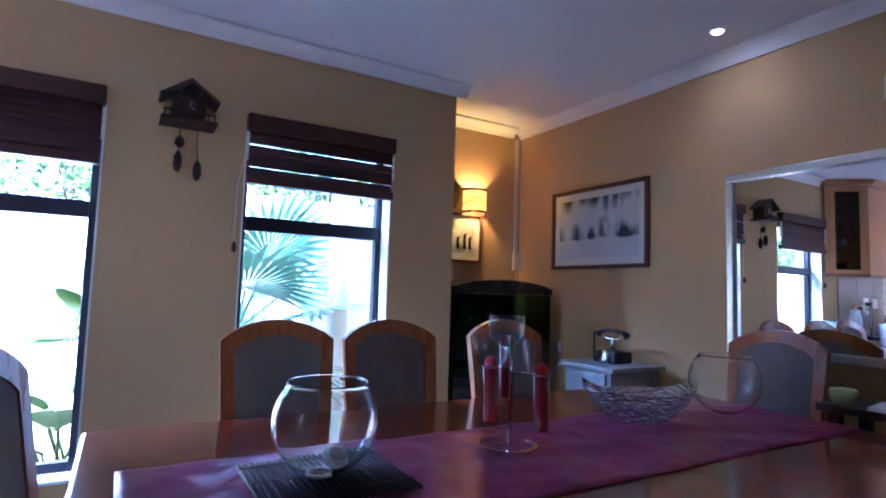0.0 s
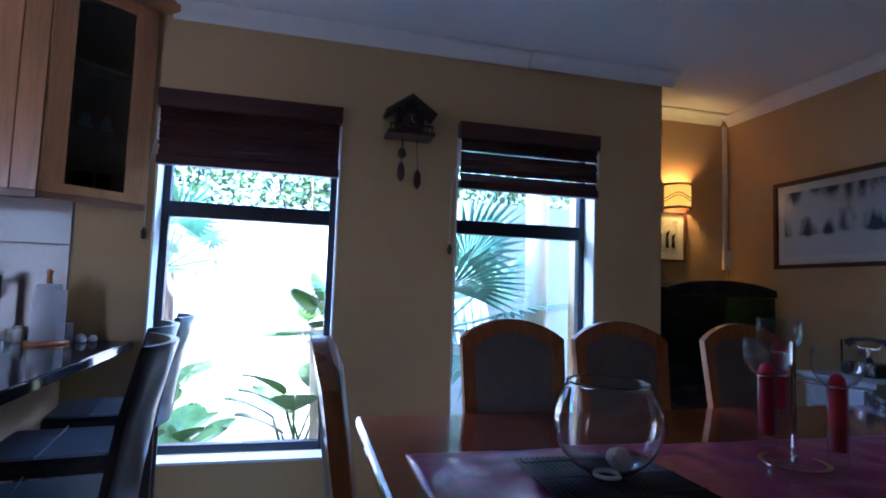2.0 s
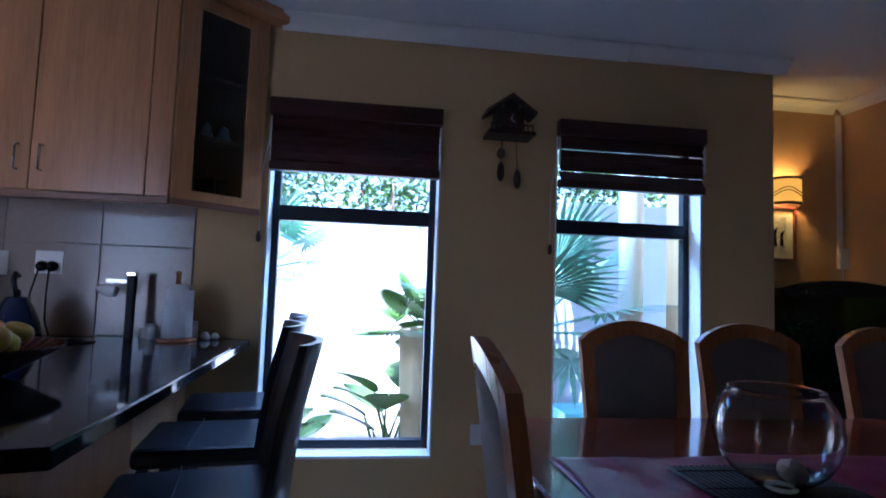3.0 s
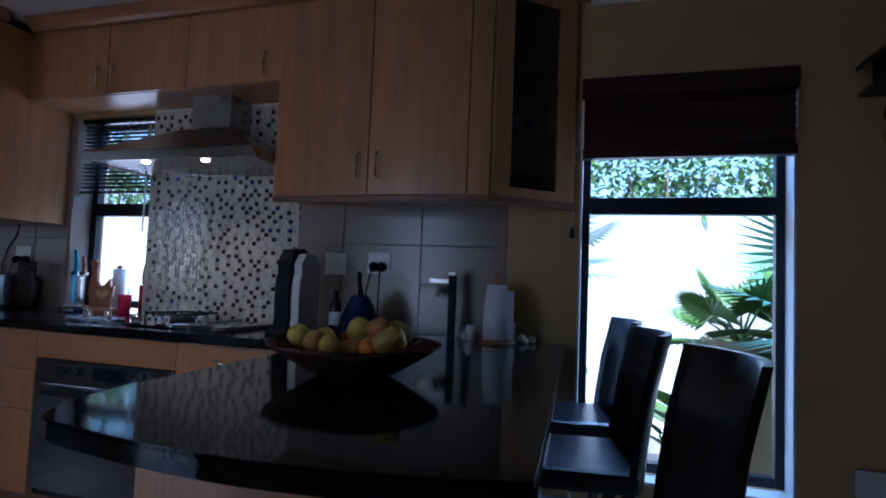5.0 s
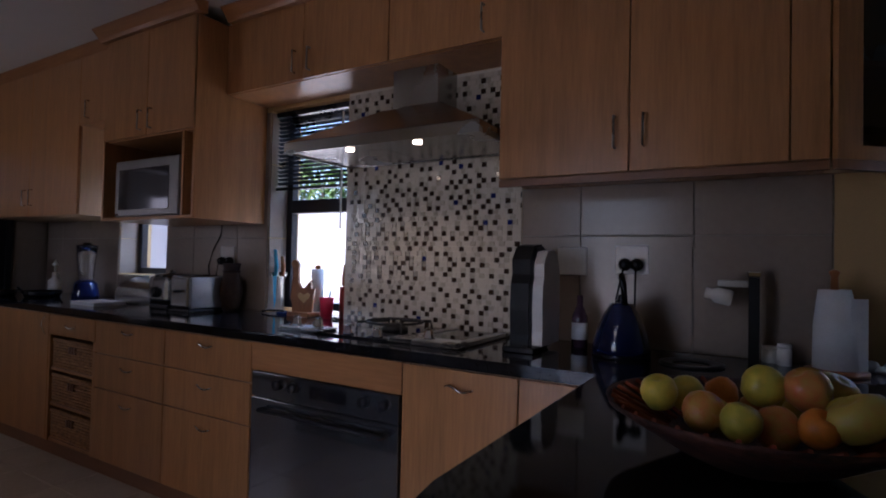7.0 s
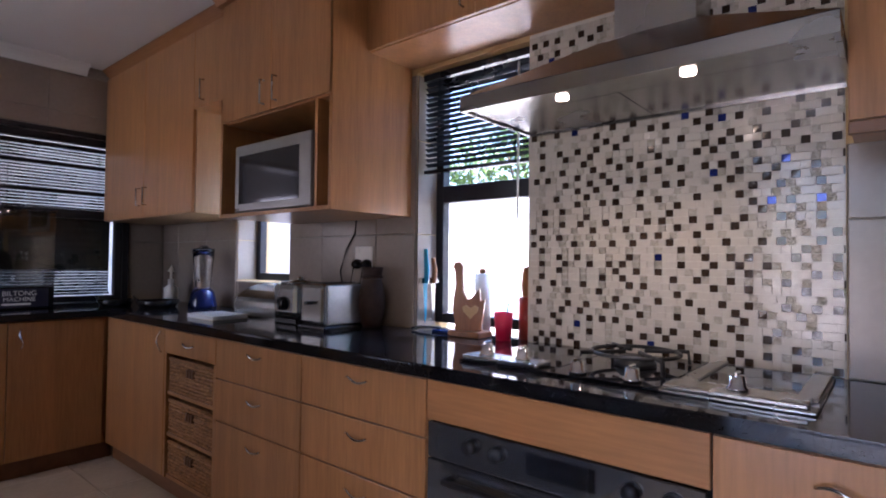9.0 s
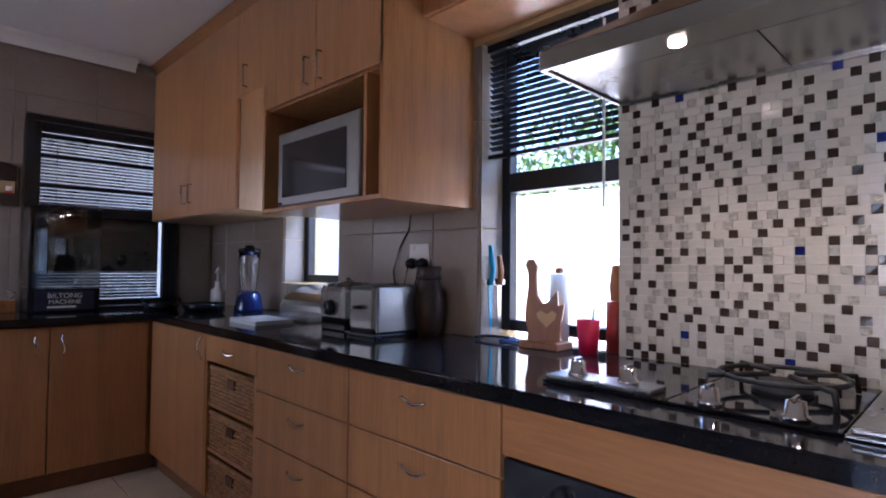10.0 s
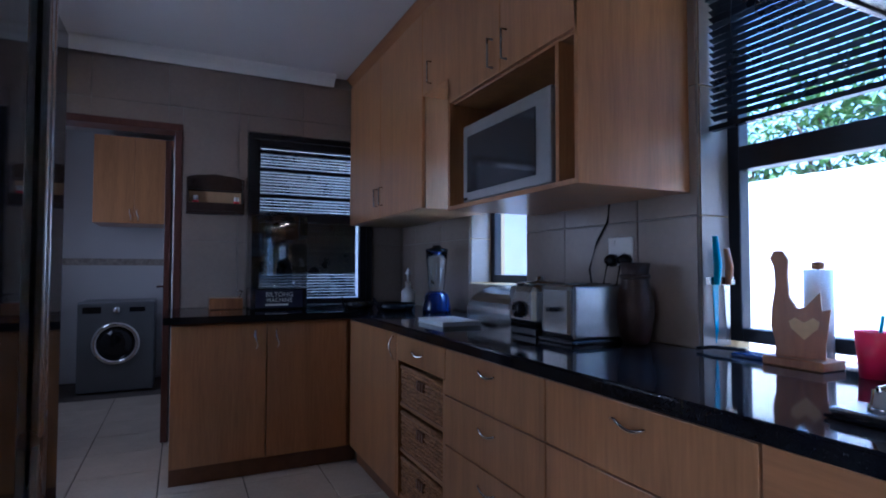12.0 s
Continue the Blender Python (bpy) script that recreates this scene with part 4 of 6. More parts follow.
ds = wall_plate("floor_socket", "white wall socket low on the painted wall", -0.548, 0.445, 0.115, 0.105, [(-0.02, 0.02, 0.009), (0.02, -0.01, 0.007)])


def plug(x, z, pts, nm="plug"):
    p = thing("power_plug", "black power plug with its hanging cable", "plug", group="power plugs")
    part("plug_body", lathe(bmesh.new(), [(0, 0), (0.024, 0), (0.026, 0.018), (0.015, 0.04), (0, 0.042)], 16), BLACKP, p).matrix_basis = pose(x, Y - 0.015, z, 90)
    part("cable", tube(bmesh.new(), pts, 0.0042, 6), BLACKP, p)


plug(-2.70, 1.235, [(-2.70, Y - 0.05, 1.23), (-2.725, Y - 0.06, 1.10), (-2.72, Y - 0.05, 0.98), (-2.66, Y - 0.06, WT + 0.006)])
plug(-2.655, 1.235, [(-2.655, Y - 0.05, 1.23), (-2.655, Y - 0.06, 1.10), (-2.66, Y - 0.045, 0.98), (-2.62, Y - 0.08, WT + 0.006)])
plug(-5.15, 1.205, [(-5.15, Y - 0.05, 1.20), (-5.18, Y - 0.05, 1.09), (-5.26, Y - 0.03, 1.09), (-5.29, Y - 0.02, 1.17), (-5.25, Y - 0.015, 1.28), (-5.19, Y - 0.012, 1.36), (-5.18, Y - 0.012, 1.43)])
plug(-5.08, 1.205, [(-5.08, Y - 0.05, 1.20), (-5.10, Y - 0.06, 1.08), (-5.17, Y - 0.05, 1.06), (-5.19, Y - 0.03, 1.10)])

# tap over the small sink
tp = thing("tap", "square chrome swivel tap with a white filter", "tap")
part("column", boxm(-2.305, -2.272, 3.77, 3.80, WT, WT + 0.29, bevel=0.003), material("dark tap metal", (0.02, 0.019, 0.019), 0.5, metal=0.0, spec=0.2, scale=10, vary=0.1), tp)
part("spout", boxm(-2.40, -2.306, 3.772, 3.797, WT + 0.255, WT + 0.278, bevel=0.003), STEEL, tp)
part("cap", boxm(-2.308, -2.269, 3.767, 3.803, WT + 0.291, WT + 0.31, bevel=0.003), CHROME, tp)
bm = lathe(bmesh.new(), [(0, 0), (0.024, 0), (0.028, 0.01), (0.028, 0.05), (0.018, 0.065), (0.018, 0.085), (0, 0.087)], 20)
bmesh.ops.transform(bm, matrix=pose(-2.355, 3.785, WT + 0.215, 0, -78, 0), verts=bm.verts[:])
part("filter", bm, WHITEP, tp, "white plastic tap filter")
part("nozzle", lathe(bmesh.new(), [(0, 0), (0.012, 0), (0.012, 0.05), (0, 0.05)], 12, (-2.395, 3.785, WT + 0.20)), WHITEP, tp)
lathed("sink_rim", "round dark steel drainer ring set in the worktop", "drainer", [(0.06, 0), (0.10, 0), (0.10, 0.006), (0.085, 0.009), (0.06, 0.003)], material("dark sink steel", (0.06, 0.06, 0.06), 0.3, metal=0.9, scale=10, vary=0.2), (-2.43, 3.58, WT), 32)

tp.location = (0.035, -0.05, 0)

# paper towel on its stand
pt = thing("paper_towel", "white paper towel roll on a wooden stand", "paper towel")
PAPER = material("white tissue paper", (0.78, 0.80, 0.82), 0.95, scale=30, vary=0.06, bump=0.3, fine=200)
bm = bmesh.new()
tube(bm, [(-2.06, 3.715, WT + 0.016), (-2.062, 3.715, WT + 0.15), (-2.066, 3.715, WT + 0.26)], [0.064, 0.060, 0.044], 24)
part("roll", bm, PAPER, pt)
part("loose_sheet", prism(bmesh.new(), [(-2.03, 3.668), (-1.985, 3.69), (-1.984, 3.694), (-2.03, 3.674)], WT + 0.018, WT + 0.235), PAPER, pt)
part("stand", lathe(bmesh.new(), [(0, 0), (0.085, 0), (0.085, 0.012), (0, 0.0155)], 28, (-2.06, 3.715, WT)), CHAIRW, pt)
part("peg", lathe(bmesh.new(), [(0, 0), (0.012, 0), (0.010, 0.04), (0.016, 0.055), (0, 0.065)], 14, (-2.066, 3.715, WT + 0.26)), CHAIRW, pt)
for x, y, h, r in ((-2.205, 3.80, 0.055, 0.026), (-2.165, 3.76, 0.07, 0.022), (-1.985, 3.79, 0.085, 0.022)):
    j = thing("spice_jar", "small white jar with a lid", "jar", group="small jars")
    part("jar_body", lathe(bmesh.new(), [(0, 0), (r, 0), (r, h * 0.75), (r * 0.8, h * 0.8), (0, h * 0.8)], 18, (x, y, WT)), WHITEP, j)
    part("lid", lathe(bmesh.new(), [(0, h * 0.805), (r * 0.95, h * 0.81), (r * 0.95, h), (0, h)], 18, (x, y, WT)), WHITEP, j)
for x, y, r in ((-1.93, 3.79, 0.024), (-1.885, 3.80, 0.020), (-1.91, 3.755, 0.017)):
    lathed("ornament", "small pale shell ornament on the worktop", "ornament", [(0, 0), (r * 0.8, 0.002), (r, r * 0.7), (r * 0.6, r * 1.4), (0, r * 1.6)], PLASTER, (x, y, WT), 12, "shell ornaments")
bt = thing("bottle", "dark bottle with a pale label beside the kettle", "bottle")
part("glass", lathe(bmesh.new(), [(0, 0), (0.03, 0), (0.03, 0.12), (0.012, 0.16), (0.012, 0.20), (0, 0.20)], 20, (-2.845, 3.72, WT)), material("dark violet glass", (0.06, 0.03, 0.05), 0.1, vary=0.1), bt)
part("paper_label", lathe(bmesh.new(), [(0.0304, 0.03), (0.0308, 0.03), (0.0308, 0.095), (0.0304, 0.095)], 20, (-2.845, 3.72, WT)), PAPER, bt)

pt.location = (0.03, -0.02, 0)

# window ledge: knife rooster, knives, cup, rolls
rk = thing("knife_block", "carved wooden hen knife block with a heart", "knife block")
OAK = material("warm turned wood", (0.30, 0.12, 0.04), 0.4, scale=4, vary=0.3, stretch=(4, 4, 0.6), fine=18)
hen = [(-0.085, 0.0), (0.085, 0.0), (0.085, 0.035), (0.095, 0.08), (0.105, 0.13), (0.075, 0.125), (0.07, 0.175), (0.045, 0.155), (0.02, 0.135), (-0.01, 0.13), (-0.035, 0.16), (-0.04, 0.22), (-0.035, 0.26), (-0.055, 0.285), (-0.085, 0.285), (-0.10, 0.265), (-0.085, 0.24), (-0.082, 0.19), (-0.095, 0.13), (-0.10, 0.08), (-0.085, 0.04)]
bm = bmesh.new()
prism(bm, [(-4.385 + a * 0.66, WT + 0.026 + b) for a, b in hen], 3.83, 3.862, "y")
bmesh.ops.transform(bm, matrix=Matrix.Translation((-4.375, 3.846, 0)) @ pose(0, 0, 0, 0, 0, 26) @ Matrix.Translation((4.375, -3.846, 0)), verts=bm.verts[:])
part("hen_board", bm, OAK, rk)
part("base", boxm(-4.465, -4.305, 3.80, 3.90, WT, WT + 0.025, bevel=0.004), OAK, rk)
heart = [(0.0, -0.03), (0.03, 0.0), (0.034, 0.018), (0.02, 0.028), (0.0, 0.015), (-0.02, 0.028), (-0.034, 0.018), (-0.03, 0.0)]
bm = bmesh.new()
prism(bm, [(-4.375 + a, WT + 0.105 + b) for a, b in heart], 3.8255, 3.8295, "y")
bmesh.ops.transform(bm, matrix=Matrix.Translation((-4.375, 3.846, 0)) @ pose(0, 0, 0, 0, 0, 26) @ Matrix.Translation((4.375, -3.846, 0)), verts=bm.verts[:])
part("heart", bm, material("pale wood", (0.55, 0.36, 0.16), 0.5, scale=8, vary=0.15), rk, "pale wooden heart")
rk.location = (-0.035, -0.035, 0)
kr = thing("magnetic_strip", "steel magnetic knife strip fixed in the window reveal", "knife rack")
part("strip", boxm(K1[0] + 0.012, K1[0] + 0.03, Y + 0.01, Y + 0.13, 1.12, 1.145), STEEL, kr)
CYAN = material("turquoise plastic", (0.01, 0.26, 0.40), 0.35, scale=10, vary=0.1)
for k, (y, mat, lab, h) in enumerate(((Y + 0.03, CYAN, "turquoise kitchen knife on the magnetic strip", 0.16), (Y + 0.085, OAK, "wooden handled knife on the magnetic strip", 0.12))):
    kn = thing("knife", lab, "knife", group="kitchen knives")
    part("blade", prism(bmesh.new(), [(y - 0.014, 1.12), (y + 0.014, 1.12), (y + 0.012, 0.97), (y, 0.93)], K1[0] + 0.031, K1[0] + 0.033, "x"), CYAN if k == 0 else STEEL, kn)
    part("grip", tube(bmesh.new(), [(K1[0] + 0.038, y, 1.12), (K1[0] + 0.040, y + 0.004, 1.18), (K1[0] + 0.038, y - 0.006, 1.12 + h)], [0.010, 0.013, 0.009], 8), mat, kn)
RED = material("translucent pink red plastic", (0.80, 0.02, 0.10), 0.3, scale=10, vary=0.05, transmission=0.35)
cp = thing("cup", "bright red plastic tumbler on the worktop", "cup")
part("tumbler", lathe(bmesh.new(), [(0, 0), (0.030, 0), (0.039, 0.112), (0.036, 0.112), (0.028, 0.006), (0, 0.006)], 28, (-4.252, 3.815, WT)), RED, cp)
part("brush", tube(bmesh.new(), [(-4.252, 3.815, WT + 0.01), (-4.237, 3.827, WT + 0.15)], 0.004, 6), CYAN, cp)
rb = thing("red_jar", "tall red cylinder jar beside the mosaic", "jar")
part("jar_body", lathe(bmesh.new(), [(0, 0), (0.032, 0), (0.032, 0.17), (0, 0.172)], 22, (-4.20, 3.905, WT)), material("brick red enamel", (0.32, 0.035, 0.02), 0.35, scale=10, vary=0.1), rb)
part("jar_top", lathe(bmesh.new(), [(0, 0.173), (0.018, 0.173), (0.022, 0.22), (0.014, 0.29), (0, 0.295)], 14, (-4.20, 3.905, WT)), OAK, rb)
rp = thing("paper_roll", "white kitchen roll standing on the window ledge", "paper towel")
part("roll", lathe(bmesh.new(), [(0, 0), (0.036, 0), (0.036, 0.26), (0, 0.26)], 24, (-4.455, 3.955, WT)), PAPER, rp)
part("knob", lathe(bmesh.new(), [(0, 0.26), (0.016, 0.262), (0.016, 0.28), (0, 0.285)], 14, (-4.455, 3.955, WT)), OAK, rp)
pn2 = thing("cooking_spoon_rest", "blue plastic spoon rest lying on the worktop", "spoon rest")
part("tray", boxm(-4.62, -4.47, 3.80, 3.875, WT, WT + 0.012, bevel=0.004), material("navy plastic", (0.01, 0.03, 0.12), 0.25, vary=0.1), pn2)
part("grip", tube(bmesh.new(), [(-4.60, 3.84, WT + 0.018), (-4.70, 3.82, WT + 0.016), (-4.74, 3.80, WT + 0.008)], 0.006, 6), BLACKP, pn2)

# toaster
ts = thing("toaster", "brushed steel toaster with black ends", "toaster")
part("body", boxm(-5.21, -5.035, 3.50, 3.755, WT + 0.015, WT + 0.205, bevel=0.02), STEEL, ts)
part("side_panel", boxm(-5.033, -5.018, 3.505, 3.75, WT + 0.02, WT + 0.20, bevel=0.006), material("grey satin panel", (0.30, 0.31, 0.33), 0.3, metal=0.7, scale=10, vary=0.1), ts)
part("base", boxm(-5.215, -5.02, 3.495, 3.76, WT, WT + 0.0145, bevel=0.004), BLACKP, ts)
for x in (-5.165, -5.095):
    part("slot", boxm(x - 0.012, x + 0.012, 3.53, 3.725, WT + 0.2055, WT + 0.208), BLACKP, ts)
part("lever", boxm(-5.14, -5.11, 3.472, 3.499, WT + 0.11, WT + 0.125, bevel=0.003), BLACKP, ts)
ts.location = (0.03, 0.01, 0)
# steel slow cooker beside it
sc = thing("slow_cooker", "steel slow cooker with a round black dial", "slow cooker")
part("body", boxm(-5.44, -5.235, 3.53, 3.72, WT + 0.03, WT + 0.20, bevel=0.03), STEEL, sc)
part("foot", boxm(-5.43, -5.245, 3.54, 3.71, WT, WT + 0.03, bevel=0.005), BLACKP, sc)
k = lathe(bmesh.new(), [(0, 0), (0.035, 0), (0.030, 0.02), (0, 0.02)], 20)
bmesh.ops.transform(k, matrix=pose(-5.34, 3.529, WT + 0.10, 90), verts=k.verts[:])
part("dial", k, BLACKP, sc)
part("lid", lathe(bmesh.new(), [(0, 0.030), (0.012, 0.028), (0.015, 0.012), (0.09, 0.006), (0.092, 0.0), (0, 0.0)], 28, (-5.34, 3.625, WT + 0.2005)), STEEL, sc)
bb = thing("bread_bin", "curved stainless steel bread bin", "bread bin")
arc = [(3.60, WT), (3.60, WT + 0.06)] + [(3.60 + 0.22 * (1 - math.cos(a * math.pi / 16)), WT + 0.06 + 0.115 * math.sin(a * math.pi / 16)) for a in range(1, 9)] + [(3.82, WT)]
part("body", prism(bmesh.new(), arc, -5.92, -5.52, "x"), STEEL, bb)
bk = thing("book", "closed white notebook lying on the worktop", "book")
part("cover", boxm(-5.98, -5.70, 3.36, 3.56, WT, WT + 0.003), WHITEP, bk)
part("pages", boxm(-5.975, -5.705, 3.363, 3.555, WT + 0.0035, WT + 0.017), PAPER, bk)
part("cover", boxm(-5.98, -5.70, 3.36, 3.56, WT + 0.0175, WT + 0.0205), WHITEP, bk)
bl = thing("blender", "glass jug blender on a dark blue base", "blender")
bx, by = -6.47, 3.69
part("base", lathe(bmesh.new(), [(0, 0), (0.085, 0), (0.085, 0.02), (0.07, 0.10), (0.05, 0.125), (0, 0.125)], 24, (bx, by, WT)), BLUE, bl)
part("jug", lathe(bmesh.new(), [(0.045, 0.127), (0.062, 0.31), (0.066, 0.36), (0.063, 0.36), (0.058, 0.31), (0.041, 0.131)], 24, (bx, by, WT)), CLEAR, bl, "clear glass jug")
part("lid", lathe(bmesh.new(), [(0, 0.361), (0.067, 0.361), (0.067, 0.378), (0.03, 0.385), (0.025, 0.40), (0, 0.40)], 24, (bx, by, WT)), BLACKP, bl)
part("handle", tube(bmesh.new(), [(bx - 0.064, by, WT + 0.33), (bx - 0.11, by, WT + 0.32), (bx - 0.10, by, WT + 0.20), (bx - 0.052, by, WT + 0.17)], 0.008, 8), CLEAR, bl)
sb = thing("soap_bottle", "white pump soap bottle in the corner", "bottle")
part("body", lathe(bmesh.new(), [(0, 0), (0.045, 0), (0.045, 0.11), (0.02, 0.13), (0.02, 0.17), (0, 0.17)], 20, (-6.95, 3.70, WT)), WHITEP, sb)
part("pump", lathe(bmesh.new(), [(0, 0.171), (0.008, 0.171), (0.008, 0.22), (0.024, 0.225), (0.010, 0.25), (0.0, 0.27)], 14, (-6.95, 3.70, WT)), WHITEP, sb)
ut = thing("wooden_vase", "tall dark turned wooden vase beside the wall socket", "vase")
part("body", lathe(bmesh.new(), [(0, 0), (0.042, 0), (0.050, 0.02), (0.066, 0.10), (0.064, 0.15), (0.048, 0.215), (0.046, 0.25), (0.052, 0.28), (0.046, 0.283), (0.040, 0.25), (0.04, 0.03), (0, 0.02)], 26, (-4.955, 3.755, WT)), DARKWOOD, ut)
part("neck_ring", lathe(bmesh.new(), [(0.047, 0.226), (0.0525, 0.230), (0.0525, 0.238), (0.047, 0.242)], 26, (-4.955, 3.755, WT), closed=True), DARKWOOD, ut)
for x, y, r in ((-6.98, 3.36, 0.11), (-6.72, 3.52, 0.13)):
    p = thing("frying_pan", "black frying pan resting on the worktop", "pan", group="pans in the corner")
    part("pan_body", lathe(bmesh.new(), [(0, 0), (r * 0.8, 0), (r, 0.045), (r * 0.97, 0.045), (r * 0.78, 0.005), (0, 0.005)], 28, (x, y, WT)), BLACKP, p)
    part("handle", tube(bmesh.new(), [(x - r * 0.7, y - r * 0.7, WT + 0.04), (x - r * 1.5, y - r * 1.4 * 0.4, WT + 0.06)], 0.009, 8), BLACKP, p)

# clear drying machine with lettering
dm = thing("drying_box", "clear acrylic meat drying machine with a dark label", "drying machine")
ACR = thin("clear acrylic", (0.84, 0.86, 0.87), 0.6, 0.09)
bx0, bx1, by0, by1 = -7.36, -7.09, 2.70, 3.05
for a in ((bx0, bx1, by0, by0 + 0.005), (bx0, bx1, by1 - 0.005, by1), (bx0, bx0 + 0.005, by0 + 0.006, by1 - 0.006), (bx1 - 0.005, bx1, by0 + 0.006, by1 - 0.006)):
    part("side", boxm(*a, WT + 0.135, 1.50), ACR, dm)
part("base", boxm(bx0, bx1, by0, by1, WT, WT + 0.134, bevel=0.006), BLACKP, dm)
part("lid", boxm(bx0 - 0.005, bx1 + 0.005, by0 - 0.005, by1 + 0.005, 1.501, 1.515, bevel=0.003), ACR, dm)
part("lid_grip", boxm(bx0 + 0.05, bx1 - 0.05, by0 + 0.10, by1 - 0.10, 1.516, 1.528, bevel=0.004), BLACKP, dm)
part("label_card", boxm(bx1 + 0.0005, bx1 + 0.002, by0 + 0.03, by1 - 0.03, WT + 0.012, WT + 0.122), material("dark navy label", (0.012, 0.012, 0.03), 0.4, vary=0.1), dm)
for word, z, size in (("BILTONG", WT + 0.082, 0.040), ("MACHINE", WT + 0.048, 0.036)):
    cu = bpy.data.curves.new("lettering", "FONT")
    cu.body, cu.size, cu.align_x, cu.extrude = word, size, "CENTER", 0.0004
    tmp = bpy.data.objects.new("lettering_source", cu)
    scene.collection.objects.link(tmp)
    me = bpy.data.meshes.new_from_object(tmp.evaluated_get(bpy.context.evaluated_depsgraph_get()))
    bpy.data.objects.remove(tmp)
    me.materials.append(WHITEP)
    t = new("lettering", me)
    t.parent, t.matrix_basis = dm, pose(bx1 + 0.0032, (by0 + by1) / 2, z, 90, 0, 90)
part("knife_emblem", boxm(bx1 + 0.0022, bx1 + 0.003, by0 + 0.09, by1 - 0.12, WT + 0.025, WT + 0.036), WHITEP, dm)

# spice shelf on the end wall
ss = thing("spice_shelf", "small dark wooden wall shelf with two bottles", "shelf")
part("back_board", prism(bmesh.new(), [(2.33, 1.53), (2.683, 1.53), (2.683, 1.77), (2.64, 1.785), (2.505, 1.80), (2.37, 1.785), (2.33, 1.77)], XB + 0.012, XB + 0.022, "x"), DARKWOOD, ss)
part("shelf_board", boxm(XB + 0.022, XB + 0.10, 2.33, 2.683, 1.53, 1.545), DARKWOOD, ss)
part("shelf_front", boxm(XB + 0.092, XB + 0.10, 2.33, 2.683, 1.546, 1.60), DARKWOOD, ss)
for yy in (2.33, 2.673):
    part("cheek", boxm(XB + 0.022, XB + 0.10, yy, yy + 0.01, 1.546, 1.76), DARKWOOD, ss)
part("cross_bar", boxm(XB + 0.03, XB + 0.05, 2.34, 2.673, 1.69, 1.745), DARKWOOD, ss)
part("back_strip", boxm(XB + 0.0225, XB + 0.026, 2.345, 2.668, 1.60, 1.68), BEECHIN, ss, "pale strip inside the shelf")
for y in (2.385, 2.635):
    sp = thing("spice_bottle", "small red capped bottle on the shelf", "bottle", group="spice bottles")
    part("bottle_body", lathe(bmesh.new(), [(0, 0), (0.02, 0), (0.02, 0.07), (0, 0.07)], 14, (XB + 0.065, y, 1.5455)), CANDLE, sp)
    part("bottle_cap", lathe(bmesh.new(), [(0, 0.0705), (0.016, 0.0705), (0.016, 0.10), (0, 0.10)], 14, (XB + 0.065, y, 1.5455)), WHITEP, sp)
ob2 = thing("wooden_tray", "small orange wooden tray with a jug", "tray")
part("tray", boxm(-7.36, -7.22, 2.47, 2.67, WT, WT + 0.07, bevel=0.006), OAK, ob2)
part("handle", tube(bmesh.new(), [(-7.29, 2.65, WT + 0.07), (-7.29, 2.67, WT + 0.11), (-7.29, 2.63, WT + 0.12)], 0.005, 6), CHROME, ob2)

# laundry
wm = thing("washing_machine", "grey front loading washing machine", "washing machine")
wx = -9.5
part("body", boxm(wx - 0.6, wx, 1.45, 2.08, 0.01, 0.85, bevel=0.012), material("grey metallic enamel", (0.20, 0.21, 0.22), 0.35, metal=0.5, scale=10, vary=0.06), wm)
k = lathe(bmesh.new(), [(0.155, 0), (0.205, 0.0), (0.205, 0.025), (0.185, 0.04), (0.155, 0.03)], 40, closed=True)
bmesh.ops.transform(k, matrix=pose(wx, 1.765, 0.46, 0, 90, 0), verts=k.verts[:])
part("door_ring", k, CHROME, wm, "chrome door ring")
k = lathe(bmesh.new(), [(0.156, 0), (0.15, 0.02), (0.08, 0.045), (0, 0.05)], 32)
bmesh.ops.transform(k, matrix=pose(wx, 1.765, 0.46, 0, 90, 0), verts=k.verts[:])
part("door_glass", k, BLACKGL, wm)
k = lathe(bmesh.new(), [(0, 0), (0.034, 0), (0.028, 0.025), (0, 0.025)], 20)
bmesh.ops.transform(k, matrix=pose(wx, 1.765, 0.775, 0, 90, 0), verts=k.verts[:])
part("dial", k, CHROME, wm)
part("drawer_front", boxm(wx + 0.0005, wx + 0.004, 1.49, 1.64, 0.745, 0.805), BLACKP, wm)
part("display", boxm(wx + 0.0005, wx + 0.004, 1.87, 2.00, 0.755, 0.80), BLACKGL, wm)
lc = thing("laundry_cabinet", "beech wall cabinet above the washing machine", "cabinet")
part("body", boxm(-10.07, -9.5, 1.55, 2.245, 1.60, 2.43), BEECH, lc)
for y0_, y1_, hy in ((1.55, 1.89, 1.86), (1.89, 2.245, 1.92)):
    d = part("door", boxm(-9.499, -9.482, y0_ + 0.002, y1_ - 0.002, 1.60, 2.43, bevel=0.002), BEECH, lc)
    part("handle", wave_handle(-9.481, hy, 1.68, "yz"), CHROME, d)
structure("trim_laundry_border", boxm(-10.149, -10.144, 1.1, 2.25, 1.20, 1.27), material("mottled border tile", (0.45, 0.40, 0.34), 0.4, scale=25, vary=0.5), "mottled border tiles on the laundry wall", "border")


